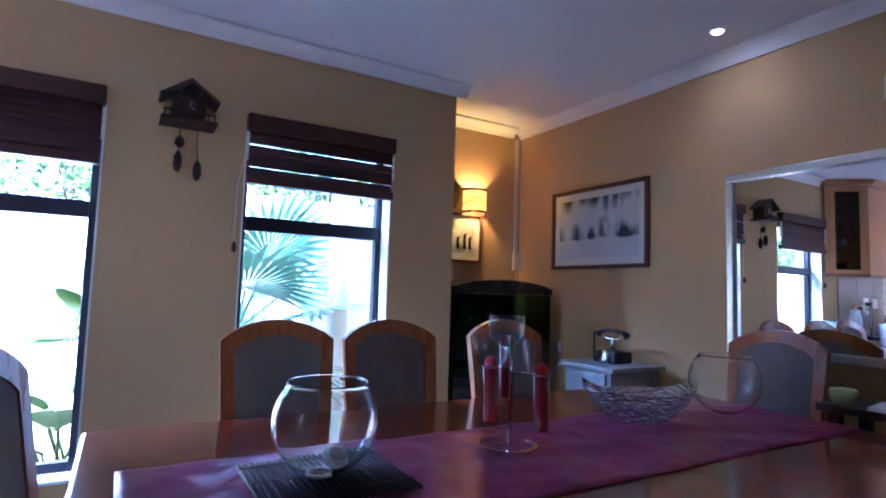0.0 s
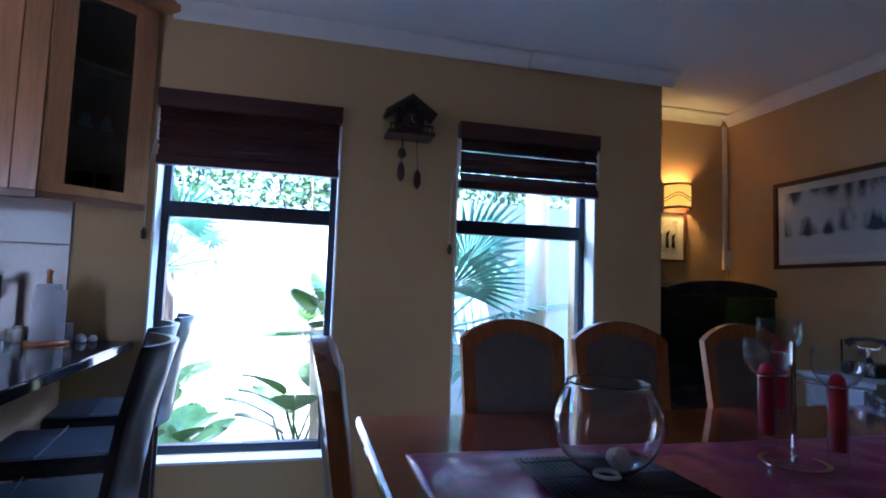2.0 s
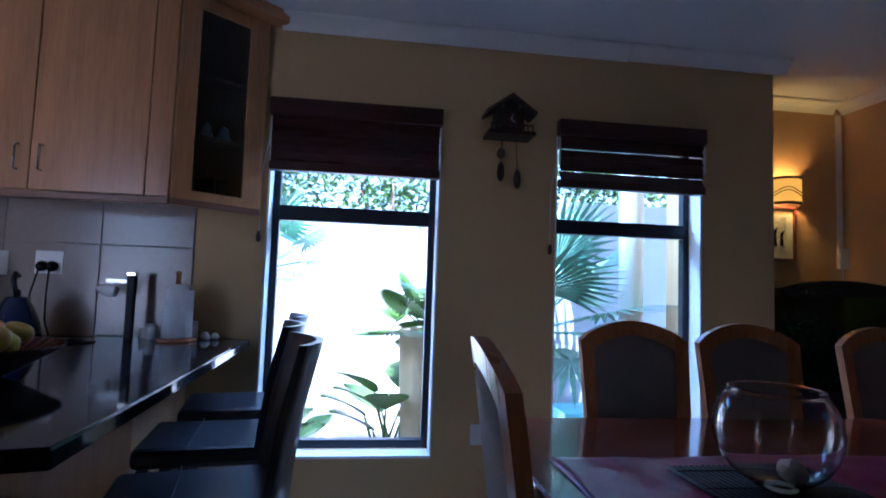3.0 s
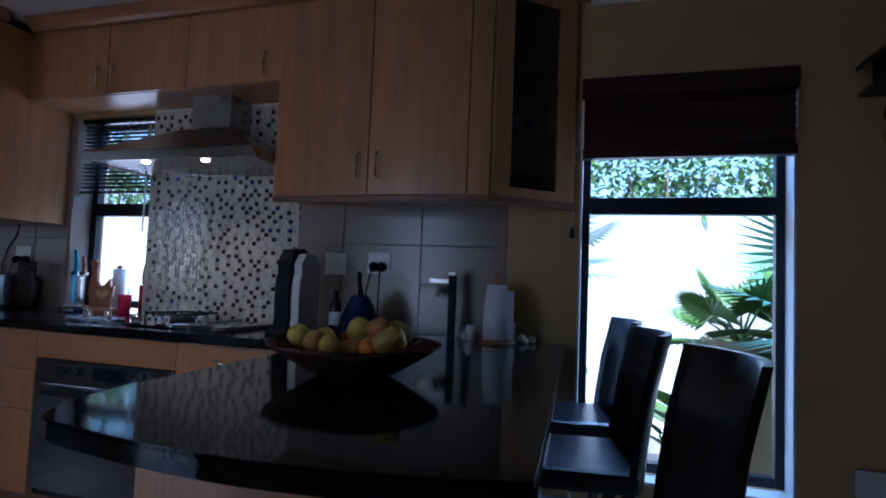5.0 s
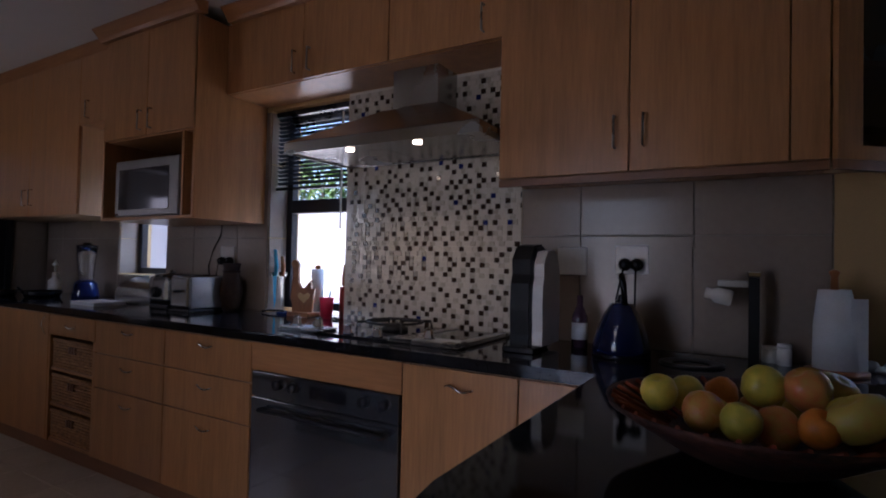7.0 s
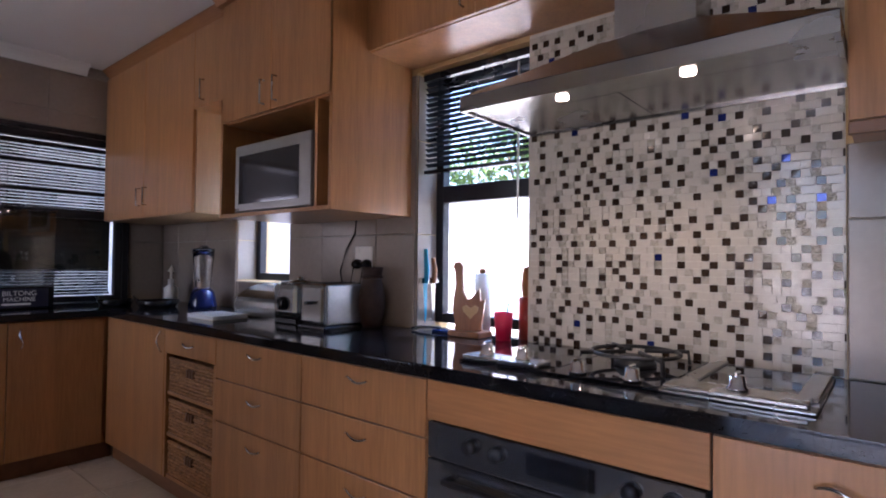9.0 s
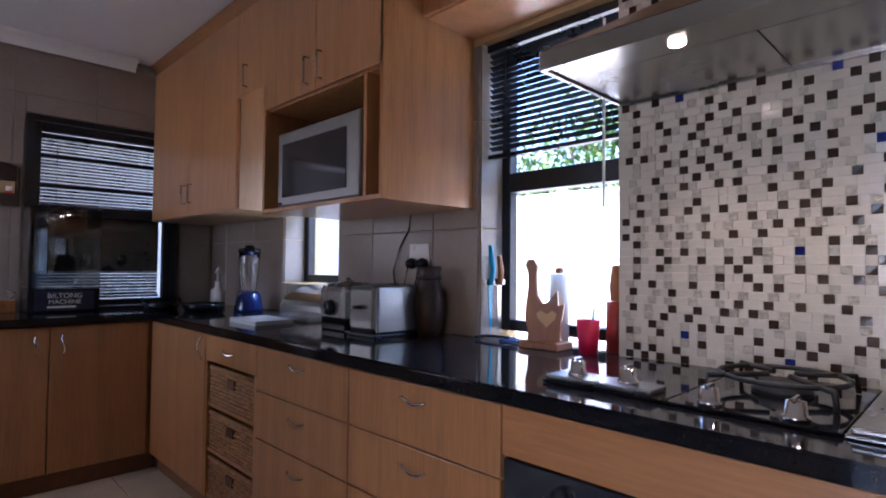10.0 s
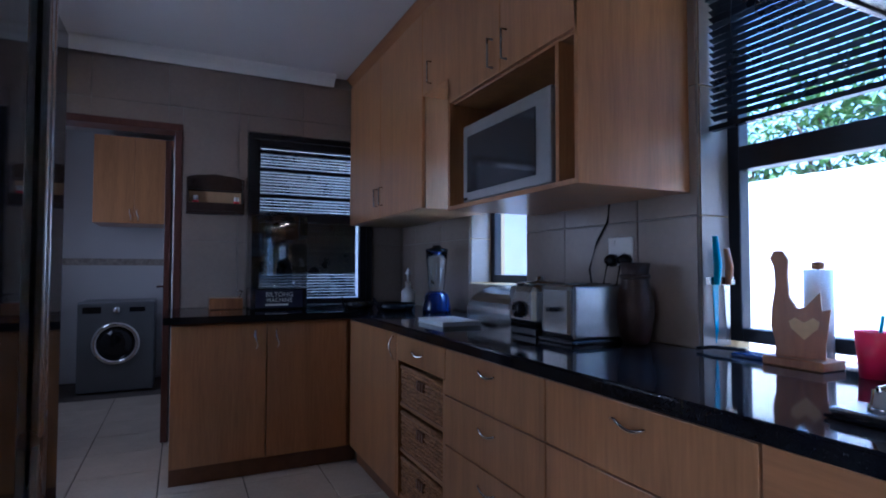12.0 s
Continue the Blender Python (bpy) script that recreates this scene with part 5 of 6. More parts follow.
# ---- things on the dining table ----
def cloth(name, label, category, x0, x1, y0, y1, z, mat, nx, ny, amp, thick=0.0015):
    """A cloth lying on the table, with soft folds and a slightly wandering edge."""
    bm = bmesh.new()
    grid = []
    for i in range(nx + 1):
        u = x0 + (x1 - x0) * i / nx
        rowv = []
        for j in range(ny + 1):
            v = y0 + (y1 - y0) * j / ny
            n1 = noise.noise(Vector((u * 5, v * 9, 3.1)))
            n2 = noise.noise(Vector((u * 16, v * 11, 7.7)))
            wob = 0.010 * noise.noise(Vector((u * 4, 0, 5))) if j in (0, ny) else 0
            rowv.append(bm.verts.new((u, v + wob, z + 0.003 + amp * max(0, 0.5 + n1 + 0.4 * n2) * (0.35 if 0 < j < ny and 0 < i < nx else 0.15))))
        grid.append(rowv)
    for i in range(nx):
        for j in range(ny):
            f = bm.faces.new((grid[i][j], grid[i + 1][j], grid[i + 1][j + 1], grid[i][j + 1]))
            f.smooth = True
    r = bmesh.ops.extrude_face_region(bm, geom=bm.faces[:])
    for v in r["geom"]:
        if isinstance(v, bmesh.types.BMVert):
            v.co.z = z + 0.0005
    return solid(name, bm, mat, label, category)


cloth("table_runner", "crumpled purple satin table runner", "table runner", -0.675, 1.66, 1.83, 2.405, TZ, SATIN, 150, 30, 0.030)
pm = thing("placemat", "dark slatted placemat on the runner", "placemat")
MAT = material("dark brown reed", (0.020, 0.010, 0.012), 0.5, scale=30, vary=0.4)
for i in range(24):
    part("reed", tube(bmesh.new(), [(-0.42 + i * 0.0145, 1.965, TZ + 0.020), (-0.42 + i * 0.0145, 2.28, TZ + 0.020)], 0.0055, 6), MAT, pm)
for y in (2.015, 2.125, 2.235):
    part("stitch", tube(bmesh.new(), [(-0.425, y, TZ + 0.0262), (-0.08, y, TZ + 0.0262)], 0.0015, 5), MAT, pm)


def glass_bowl(name, label, x, y, z, r, rim):
    b = thing(name, label, "glass bowl", group="glass bowls")
    prof, inner = [(0, 0.002), (0.35 * r, 0.0)], []
    a0 = math.acos(rim / r)
    for i in range(19):
        a = -1.18 + (a0 + 1.18) * i / 18
        prof.append((r * math.cos(a), r * 0.94 + r * math.sin(a) * 0.98))
        inner.append(((r - 0.003) * math.cos(a), r * 0.94 + (r - 0.003) * math.sin(a) * 0.98))
    top = prof[-1]
    prof += [(rim + 0.004, top[1] + 0.003), (rim + 0.003, top[1] + 0.006), (rim - 0.002, top[1] + 0.004)]
    prof += inner[::-1] + [(0, inner[0][1])]
    part("bowl_wall", lathe(bmesh.new(), prof, 48, (x, y, z)), CLEAR, b)
    return b


glass_bowl("glass_bowl", "round clear goldfish bowl on the placemat", -0.255, 2.135, TZ + 0.0275, 0.126, 0.092)
glass_bowl("glass_bowl", "round clear glass bowl on the runner", 1.42, 2.20, TZ + 0.010, 0.135, 0.096)
bm = bmesh.new()
bmesh.ops.create_icosphere(bm, subdivisions=2, radius=0.030)
for v in bm.verts:
    v.co *= 1 + 0.35 * noise.noise(v.co * 40)
    v.co.z *= 0.9
bmesh.ops.transform(bm, matrix=pose(-0.235, 2.11, TZ + 0.066), verts=bm.verts[:])
solid("stone", bm, material("rough white quartz", (0.72, 0.68, 0.62), 0.6, scale=20, vary=0.2, bump=0.4), "rough white stone lying in the goldfish bowl", "stone")
bm = tube(bmesh.new(), [(-0.28 + 0.028 * math.cos(a * 0.5), 2.09 + 0.028 * math.sin(a * 0.5), TZ + 0.040) for a in range(12)], 0.005, 8)
solid("ring", bm, WHITEP, "white ring lying in the goldfish bowl", "ring")

ch_ = thing("candle_holder", "chrome spiral stand with three glass candle tubes", "candle holder")
cx, cy = 0.31, 2.165
FOOT = TZ + 0.014
ring = []
for a in range(27):
    b = radians(70 + 300 * a / 26)
    ring.append((cx + 0.085 * math.cos(b), cy + 0.085 * math.sin(b)))
inner_ring = [(cx + (x - cx) * 0.84, cy + (y - cy) * 0.84) for x, y in ring]
part("base_ring", prism(bmesh.new(), ring + inner_ring[::-1], FOOT, FOOT + 0.006), CHROME, ch_)
part("post", boxm(cx + 0.002, cx + 0.014, cy + 0.002, cy + 0.012, FOOT, TZ + 0.33, bevel=0.002), CHROME, ch_)
part("post_foot", boxm(cx - 0.08, cx + 0.012, cy + 0.003, cy + 0.011, FOOT, FOOT + 0.006), CHROME, ch_)
for x, y, zb in ((0.28, 2.22, 0.046), (0.384, 2.28, 0.100), (0.367, 2.09, 0.036)):
    zz = TZ + zb
    tu = part("candle_tube", lathe(bmesh.new(), [(0, 0.0), (0.022, 0.0), (0.0235, 0.006), (0.0235, 0.188), (0.021, 0.188), (0.021, 0.030), (0, 0.026)], 28, (x, y, zz)), TUBE, ch_, "clear glass tube")
    part("candle", lathe(bmesh.new(), [(0, 0.031), (0.019, 0.031), (0.019, 0.205), (0.012, 0.219), (0, 0.223)], 24, (x, y, zz)), CANDLE, tu, "red wax candle")
    pr = [(0.022, 0.190), (0.040, 0.198), (0.055, 0.222), (0.059, 0.252), (0.056, 0.285), (0.054, 0.285), (0.057, 0.252), (0.053, 0.224), (0.038, 0.2015), (0.020, 0.193)]
    part("globe", lathe(bmesh.new(), pr, 36, (x, y, zz), closed=True), TUBE, tu, "clear round glass cup")
    part("arm", tube(bmesh.new(), [(cx + 0.008, cy + 0.007, zz + 0.190), (x, y, zz + 0.190)], 0.003, 6), CHROME, ch_)
    part("collar", lathe(bmesh.new(), [(0.0238, 0.186), (0.026, 0.186), (0.026, 0.191), (0.0238, 0.191)], 24, (x, y, zz), closed=True), CHROME, ch_)

cd = thing("crystal_dish", "cut crystal boat shaped dish", "dish")
bm = bmesh.new()
dcx, dcy, NS = 0.94, 2.22, 64
rows = []
for s, f in ((0.0, 0.50), (0.25, 0.66), (0.5, 0.80), (0.75, 0.91), (1.0, 1.0)):
    ring = []
    for i in range(NS):
        a = 2 * math.pi * i / NS
        h = 0.085 + 0.040 * abs(math.cos(a)) ** 3
        cut = 1 + (0.07 if (i // 2 + int(s * 4)) % 2 else -0.05) * (1 if 0 < s < 1 else 0)
        ring.append(bm.verts.new((dcx + 0.175 * f * math.cos(a) * cut, dcy + 0.085 * f * math.sin(a) * cut, TZ + 0.016 + s * h)))
    rows.append(ring)
for s, f in ((0.97, 0.94), (0.5, 0.74), (0.12, 0.46)):
    rows.append([bm.verts.new((dcx + 0.175 * f * math.cos(2 * math.pi * i / NS), dcy + 0.085 * f * math.sin(2 * math.pi * i / NS), TZ + 0.016 + s * (0.085 + 0.040 * abs(math.cos(2 * math.pi * i / NS)) ** 3))) for i in range(NS)])
for a, b in zip(rows, rows[1:]):
    for i in range(NS):
        bm.faces.new((a[i], a[(i + 1) % NS], b[(i + 1) % NS], b[i]))
bm.faces.new(rows[0][::-1]), bm.faces.new(rows[-1])
CUT = thin("cut crystal", (0.80, 0.88, 0.95), 0.7, 0.34)
cells, relief = CUT.node_tree.nodes.new("ShaderNodeTexVoronoi"), CUT.node_tree.nodes.new("ShaderNodeBump")
cells.inputs["Scale"].default_value = 13
relief.inputs["Strength"].default_value, relief.inputs["Distance"].default_value = 1.0, 0.02
CUT.node_tree.links.new(cells.outputs["Distance"], relief.inputs["Height"])
for nd in CUT.node_tree.nodes:
    if nd.bl_idname in ("ShaderNodeBsdfGlossy", "ShaderNodeBsdfAnisotropic", "ShaderNodeLayerWeight"):
        CUT.node_tree.links.new(relief.outputs[0], nd.inputs["Normal"])
bmesh.ops.transform(bm, matrix=pose(dcx, dcy, 0, 0, 0, -31) @ Matrix.Scale(1.18, 4) @ Matrix.Translation((-dcx, -dcy, 0)), verts=bm.verts[:])
bmesh.ops.translate(bm, vec=(0, 0, -0.18 * (TZ + 0.016)), verts=bm.verts[:])
part("dish_body", bm, CUT, cd)

# ---- walls of the dining area ----
# mirror
mr = thing("mirror", "large wall mirror in a silver leaf frame", "mirror")
my0, my1, mz0, mz1 = 0.55, 2.592, 0.96, 1.895
for a in ((my0, my1, mz1 - 0.042, mz1), (my0, my1, mz0, mz0 + 0.042), (my0, my0 + 0.042, mz0 + 0.042, mz1 - 0.042), (my1 - 0.042, my1, mz0 + 0.042, mz1 - 0.042)):
    part("frame_rail", boxm(XR - 0.035, XR - 0.003, *a, bevel=0.008), SILVERF, mr)
for i in range(66):
    y = my0 + 0.042 + i * (my1 - my0 - 0.12) / 65
    for z in (mz1 - 0.0422, mz0 + 0.0422):
        if i % 1 == 0 and y > 1.2:
            part("bead", lathe(bmesh.new(), [(0, -0.005), (0.005, 0), (0, 0.005)], 6, (XR - 0.03, y, z)), SILVERF, mr)
for i in range(28):
    z = mz0 + 0.07 + i * 0.0285
    part("bead", lathe(bmesh.new(), [(0, -0.005), (0.005, 0), (0, 0.005)], 6, (XR - 0.03, my1 - 0.0422, z)), SILVERF, mr)
part("mirror_glass", boxm(XR - 0.014, XR - 0.006, my0 + 0.032, my1 - 0.032, mz0 + 0.032, mz1 - 0.032), MIRROR, mr, "silvered mirror glass")


def picture(name, label, wall, a0, a1, z0, z1, fw, mat, art, mount):
    p = thing(name, label, "picture")

    def put(nm, u0, u1, w0, w1, d0, d1, m, lab=""):
        if wall == "e":
            part(nm, boxm(XR - d1, XR - d0, u0, u1, w0, w1, bevel=0.002 if nm == "frame" else 0), m, p, lab)
        else:
            part(nm, boxm(u0, u1, ALC - d1, ALC - d0, w0, w1, bevel=0.002 if nm == "frame" else 0), m, p, lab)
    for u0, u1, w0, w1 in ((a0, a1, z1 - fw, z1), (a0, a1, z0, z0 + fw), (a0, a0 + fw, z0 + fw, z1 - fw), (a1 - fw, a1, z0 + fw, z1 - fw)):
        put("frame", u0, u1, w0, w1, 0.003, 0.028, mat)
    put("mount", a0 + fw, a1 - fw, z0 + fw, z1 - fw, 0.004, 0.012, WHITEP, "cream mount")
    put("artwork", a0 + fw + mount, a1 - fw - mount, z0 + fw + mount, z1 - fw - mount, 0.0125, 0.0135, art)
    g = part("glazing", boxm(*((XR - 0.019, XR - 0.017, a0 + fw, a1 - fw, z0 + fw, z1 - fw) if wall == "e" else (a0 + fw, a1 - fw, ALC - 0.019, ALC - 0.017, z0 + fw, z1 - fw))), GLASS, p)
    g.visible_shadow = False
    return p


# watercolour: pale sky, blue-grey towers, dark quay
art = bpy.data.materials.new("watercolour harbour")
art.use_nodes = True
nt = art.node_tree
co = nt.nodes.new("ShaderNodeTexCoord")
sep = nt.nodes.new("ShaderNodeSeparateXYZ")
nt.links.new(co.outputs["Generated"], sep.inputs[0])
mp = nt.nodes.new("ShaderNodeMapping")
mp.inputs["Scale"].default_value = (1, 6.5, 1.6)
nt.links.new(co.outputs["Generated"], mp.inputs[0])
nz = nt.nodes.new("ShaderNodeTexNoise")
nz.inputs["Scale"].default_value, nz.inputs["Detail"].default_value = 1.3, 5
nt.links.new(mp.outputs[0], nz.inputs["Vector"])
band = nt.nodes.new("ShaderNodeValToRGB")
for e, (p_, c_) in zip([band.color_ramp.elements[0], band.color_ramp.elements[1], band.color_ramp.elements.new(0.27), band.color_ramp.elements.new(0.34), band.color_ramp.elements.new(0.62)],
                       ((0.0, 0.05), (1.0, 0.0), (0.24, 0.25), (0.34, 1.0), (0.70, 0.55))):
    e.position, e.color = p_, (c_, c_, c_, 1)
nt.links.new(sep.outputs["Z"], band.inputs[0])
mul = nt.nodes.new("ShaderNodeMath")
mul.operation = "MULTIPLY"
ramp = nt.nodes.new("ShaderNodeValToRGB")
ramp.color_ramp.elements[0].position, ramp.color_ramp.elements[0].color = 0.36, (0.60, 0.62, 0.66, 1)
ramp.color_ramp.elements[1].position, ramp.color_ramp.elements[1].color = 0.54, (0.035, 0.075, 0.13, 1)
nt.links.new(nz.outputs["Fac"], mul.inputs[0])
nt.links.new(band.outputs[0], mul.inputs[1])
nt.links.new(mul.outputs[0], ramp.inputs[0])
nt.links.new(ramp.outputs[0], nt.nodes["Principled BSDF"].inputs["Base Color"])
nt.nodes["Principled BSDF"].inputs["Roughness"].default_value = 0.8
picture("painting", "framed blue-grey watercolour of a harbour", "e", 3.095, 3.963, 1.415, 1.985, 0.026, JAMB, art, 0.05)
ink = material("ink print", (0.70, 0.68, 0.62), 0.8, scale=9, vary=0.15, dark=(0.30, 0.29, 0.27))
pc = picture("small_print", "small framed ink print of black figures", "n", 1.36, 1.71, 1.46, 1.83, 0.016, JAMB, ink, 0.05)
for x, h in ((1.50, 0.10), (1.56, 0.13), (1.61, 0.11)):
    part("ink_figure", prism(bmesh.new(), [(x - 0.015, 1.56), (x + 0.015, 1.56), (x + 0.008, 1.56 + h * 0.6), (x + 0.02, 1.56 + h), (x - 0.012, 1.56 + h * 0.8)], ALC - 0.0155, ALC - 0.0145, "y"), BLACKP, pc)

# wall sconce
sn = thing("wall_sconce", "amber glass half-drum wall sconce, lit", "wall lamp")
SHADE = material("amber lamp glass", (0.9, 0.55, 0.12), 0.4, vary=0.0, emit=(1.0, 0.43, 0.025), power=0.15)
half = [(0.10 * math.cos(a * math.pi / 12), 0.10 * math.sin(a * math.pi / 12)) for a in range(13)]
outl = [(1.615 + a, ALC - 0.012 - b) for a, b in half] + [(1.615 + a * 0.94, ALC - 0.012 - b * 0.94) for a, b in half[::-1]]
part("shade", prism(bmesh.new(), outl, 1.835, 1.985), SHADE, sn, "glowing amber shade")
part("back_plate", boxm(1.515, 1.715, ALC - 0.012, ALC - 0.002, 1.80, 2.0, bevel=0.002), DARKWOOD, sn)
for z in (1.815, 1.985):
    outl2 = [(1.615 + a * 1.06, ALC - 0.012 - b * 1.06) for a, b in half] + [(1.615 + a * 0.92, ALC - 0.012 - b * 0.92) for a, b in half[::-1]]
    part("band", prism(bmesh.new(), outl2, z, z + 0.016), DARKWOOD, sn)
for dz in (0.03, 0.05):
    part("wire_wave", tube(bmesh.new(), [(1.615 + 0.104 * math.cos(a * math.pi / 16), ALC - 0.012 - 0.104 * math.sin(a * math.pi / 16), 1.86 + dz + 0.018 * math.cos(a * 0.6)) for a in range(17)], 0.003, 5), DARKWOOD, sn)
l = new("sconce_bulb", bpy.data.lights.new("sconce_bulb", "POINT"))
l.data.energy, l.data.color, l.data.shadow_soft_size, l.location = 1.0, (1.0, 0.56, 0.09), 0.03, (1.635, ALC - 0.07, 1.93)

sn.location = (0.02, 0, 0.025)
hat = thing("wall_shield", "dark round woven wall ornament in the alcove", "ornament")
k = lathe(bmesh.new(), [(0, 0.05), (0.05, 0.048), (0.09, 0.03), (0.10, 0.012), (0.15, 0.006), (0.155, 0), (0, 0)], 36)
bmesh.ops.transform(k, matrix=pose(1.36, ALC - 0.003, 1.98, 90), verts=k.verts[:])
part("brim", k, DARKWOOD, hat)

# conduit with switch box
cdt = thing("conduit", "white plastic cable conduit with a switch box", "conduit")
part("channel", boxm(2.04, 2.075, ALC - 0.016, ALC - 0.001, 1.55, TOP - 0.08, bevel=0.003), WHITEP, cdt)
part("switch_box", boxm(2.02, 2.095, ALC - 0.045, ALC - 0.017, 1.42, 1.56, bevel=0.004), WHITEP, cdt)
part("cord", tube(bmesh.new(), [(2.057, ALC - 0.03, 1.42), (2.057, ALC - 0.03, 1.30)], 0.004, 6), WHITEP, cdt)
sr = thing("wall_sensor", "small cream alarm sensor high on the wall", "sensor")
part("case", boxm(XR - 0.045, XR - 0.001, 1.80, 1.87, 2.10, 2.21, bevel=0.008), WHITEP, sr)
part("lens", boxm(XR - 0.048, XR - 0.0455, 1.815, 1.855, 2.12, 2.16), WHITEP, sr)

# fish tank on its stand
tk = thing("fish_tank", "black aquarium with a domed lid and green weed", "aquarium")
tx0, tx1, ty0, ty1 = 1.18, 1.99, 3.87, 4.31
part("stand", boxm(tx0, tx1, ty0, ty1, 0.0, 0.62, bevel=0.004), BLACKP, tk)
part("bottom_trim", boxm(tx0 - 0.006, tx1 + 0.006, ty0 - 0.006, ty1 + 0.006, 0.621, 0.68, bevel=0.004), BLACKP, tk)
WATER = material("green aquarium glass", (0.025, 0.075, 0.045), 0.05, scale=4, vary=0.5, dark=(0.008, 0.02, 0.016))
part("tank_back", boxm(tx0 + 0.008, tx1 - 0.008, ty1 - 0.02, ty1 - 0.008, 0.681, 1.22), WATER, tk)
for a in ((tx0, tx1, ty0, ty0 + 0.008), (tx0, tx0 + 0.008, ty0 + 0.008, ty1 - 0.008), (tx1 - 0.008, tx1, ty0 + 0.008, ty1 - 0.008)):
    part("tank_glass", boxm(*a, 0.681, 1.22), thin("tank glass", (0.45, 0.62, 0.52)) if "tank glass" not in bpy.data.materials else bpy.data.materials["tank glass"], tk)
part("gravel", boxm(tx0 + 0.01, tx1 - 0.01, ty0 + 0.01, ty1 - 0.021, 0.681, 0.73), material("dark gravel", (0.05, 0.045, 0.04), 0.9, scale=60, vary=0.6, bump=0.6), tk)
lid = [(tx0 - 0.008, 1.221), (tx1 + 0.008, 1.221), (tx1 + 0.008, 1.265)]
for i in range(1, 10):
    u = i / 10
    lid.append((tx1 - u * (tx1 - tx0), 1.27 + 0.05 * math.sin(math.pi * u) ** 0.8))
lid.append((tx0 - 0.008, 1.265))
part("lid", prism(bmesh.new(), lid, ty0 - 0.008, ty1 + 0.008, "y"), BLACKP, tk)
WEED = material("bright pond weed", (0.09, 0.20, 0.03), 0.6, scale=20, vary=0.4)
rr = random.Random(9)
for k in range(26):
    bm = bmesh.new()
    x, y = rr.uniform(tx0 + 0.1, tx1 - 0.15), rr.uniform(ty0 + 0.08, ty1 - 0.06)
    z = rr.uniform(0.9, 1.12)
    for q in range(14):
        c = Vector((x + rr.gauss(0, 0.03), y + rr.gauss(0, 0.02), z + rr.gauss(0, 0.035)))
        d1, d2 = Vector((rr.uniform(-1, 1), rr.uniform(-1, 1), rr.uniform(-0.4, 1))).normalized() * 0.022, Vector((rr.uniform(-1, 1), rr.uniform(-1, 1), rr.uniform(-1, 1))).normalized() * 0.006
        bm.faces.new([bm.verts.new(c + s) for s in (-d1, d2, d1, -d2)])
    part("weed_clump", bm, WEED, tk)

# side table with a telephone
GREYP = material("weathered grey paint", (0.25, 0.26, 0.27), 0.6, scale=10, vary=0.25, bump=0.15)
sd = thing("side_table", "weathered grey painted side table", "side table")
part("top", boxm(1.62, 2.06, 2.90, 3.33, 0.765, 0.79, bevel=0.005), GREYP, sd)
part("drawer_case", boxm(1.65, 2.05, 2.94, 3.29, 0.63, 0.764), GREYP, sd)
d = part("drawer", boxm(1.636, 1.649, 2.97, 3.26, 0.645, 0.75, bevel=0.003), GREYP, sd)
part("knob", lathe(bmesh.new(), [(0, -0.012), (0.012, -0.006), (0.012, 0.006), (0, 0.012)], 12, (1.626, 3.115, 0.70)), DARKWOOD, d)
for x in (1.67, 2.03):
    for y in (2.96, 3.27):
        part("leg", tube(bmesh.new(), [(x, y, 0), (x, y, 0.63)], [0.014, 0.024], 8), GREYP, sd)
ph = thing("telephone", "antique black telephone with chrome cradle", "telephone")
part("base", boxm(1.78, 1.92, 3.02, 3.20, 0.7905, 0.86, bevel=0.012), BLACKP, ph)
k = lathe(bmesh.new(), [(0, 0), (0.042, 0), (0.040, 0.008), (0.018, 0.012), (0, 0.012)], 24)
bmesh.ops.transform(k, matrix=pose(1.778, 3.11, 0.825, 0, -78, 0), verts=k.verts[:])
part("dial", k, CHROME, ph, "silver rotary dial")
part("post", lathe(bmesh.new(), [(0, 0.861), (0.02, 0.861), (0.012, 0.90), (0.016, 0.93), (0, 0.93)], 14, (1.85, 3.11, 0)), CHROME, ph)
part("cradle", tube(bmesh.new(), [(1.85, 3.04, 0.955), (1.85, 3.06, 0.93), (1.85, 3.16, 0.93), (1.85, 3.18, 0.955)], 0.006, 8), CHROME, ph)
part("handset", tube(bmesh.new(), [(1.85, 3.0, 0.95), (1.85, 3.03, 0.972), (1.85, 3.11, 0.98), (1.85, 3.19, 0.972), (1.85, 3.22, 0.95)], [0.022, 0.013, 0.012, 0.013, 0.022], 10), BLACKP, ph)
part("aerial_stem", tube(bmesh.new(), [(1.85, 3.255, 0.7905), (1.85, 3.255, 0.965)], 0.006, 8), BLACKP, ph)

sd.location, sd.scale = (0, 0.055, 0), (1, 1, 1.06)
ph.location = (0, 0.055, 0.0474)

# console under the mirror
cs = thing("console_table", "dark wooden console table under the mirror", "console")
part("top", boxm(1.74, XR - 0.04, 0.5, 2.02, 0.80, 0.83, bevel=0.004), DARKWOOD, cs)
part("shelf", boxm(1.76, XR - 0.05, 0.55, 1.98, 0.30, 0.325), DARKWOOD, cs)
for y in (0.54, 1.96):
    for x in (1.77, 2.03):
        part("leg", boxm(x - 0.02, x + 0.02, y - 0.02, y + 0.02, 0, 0.799), DARKWOOD, cs)
for y, a in ((1.72, 8), (1.5, -12)):
    bm = boxm(-0.10, 0.10, -0.14, 0.14, 0, 0.012)
    bmesh.ops.transform(bm, matrix=pose(1.87, y, 0.8305, 0, 0, a), verts=bm.verts[:])
    solid("papers", bm, PAPER, "stack of white papers on the console", "papers", "papers on the console")
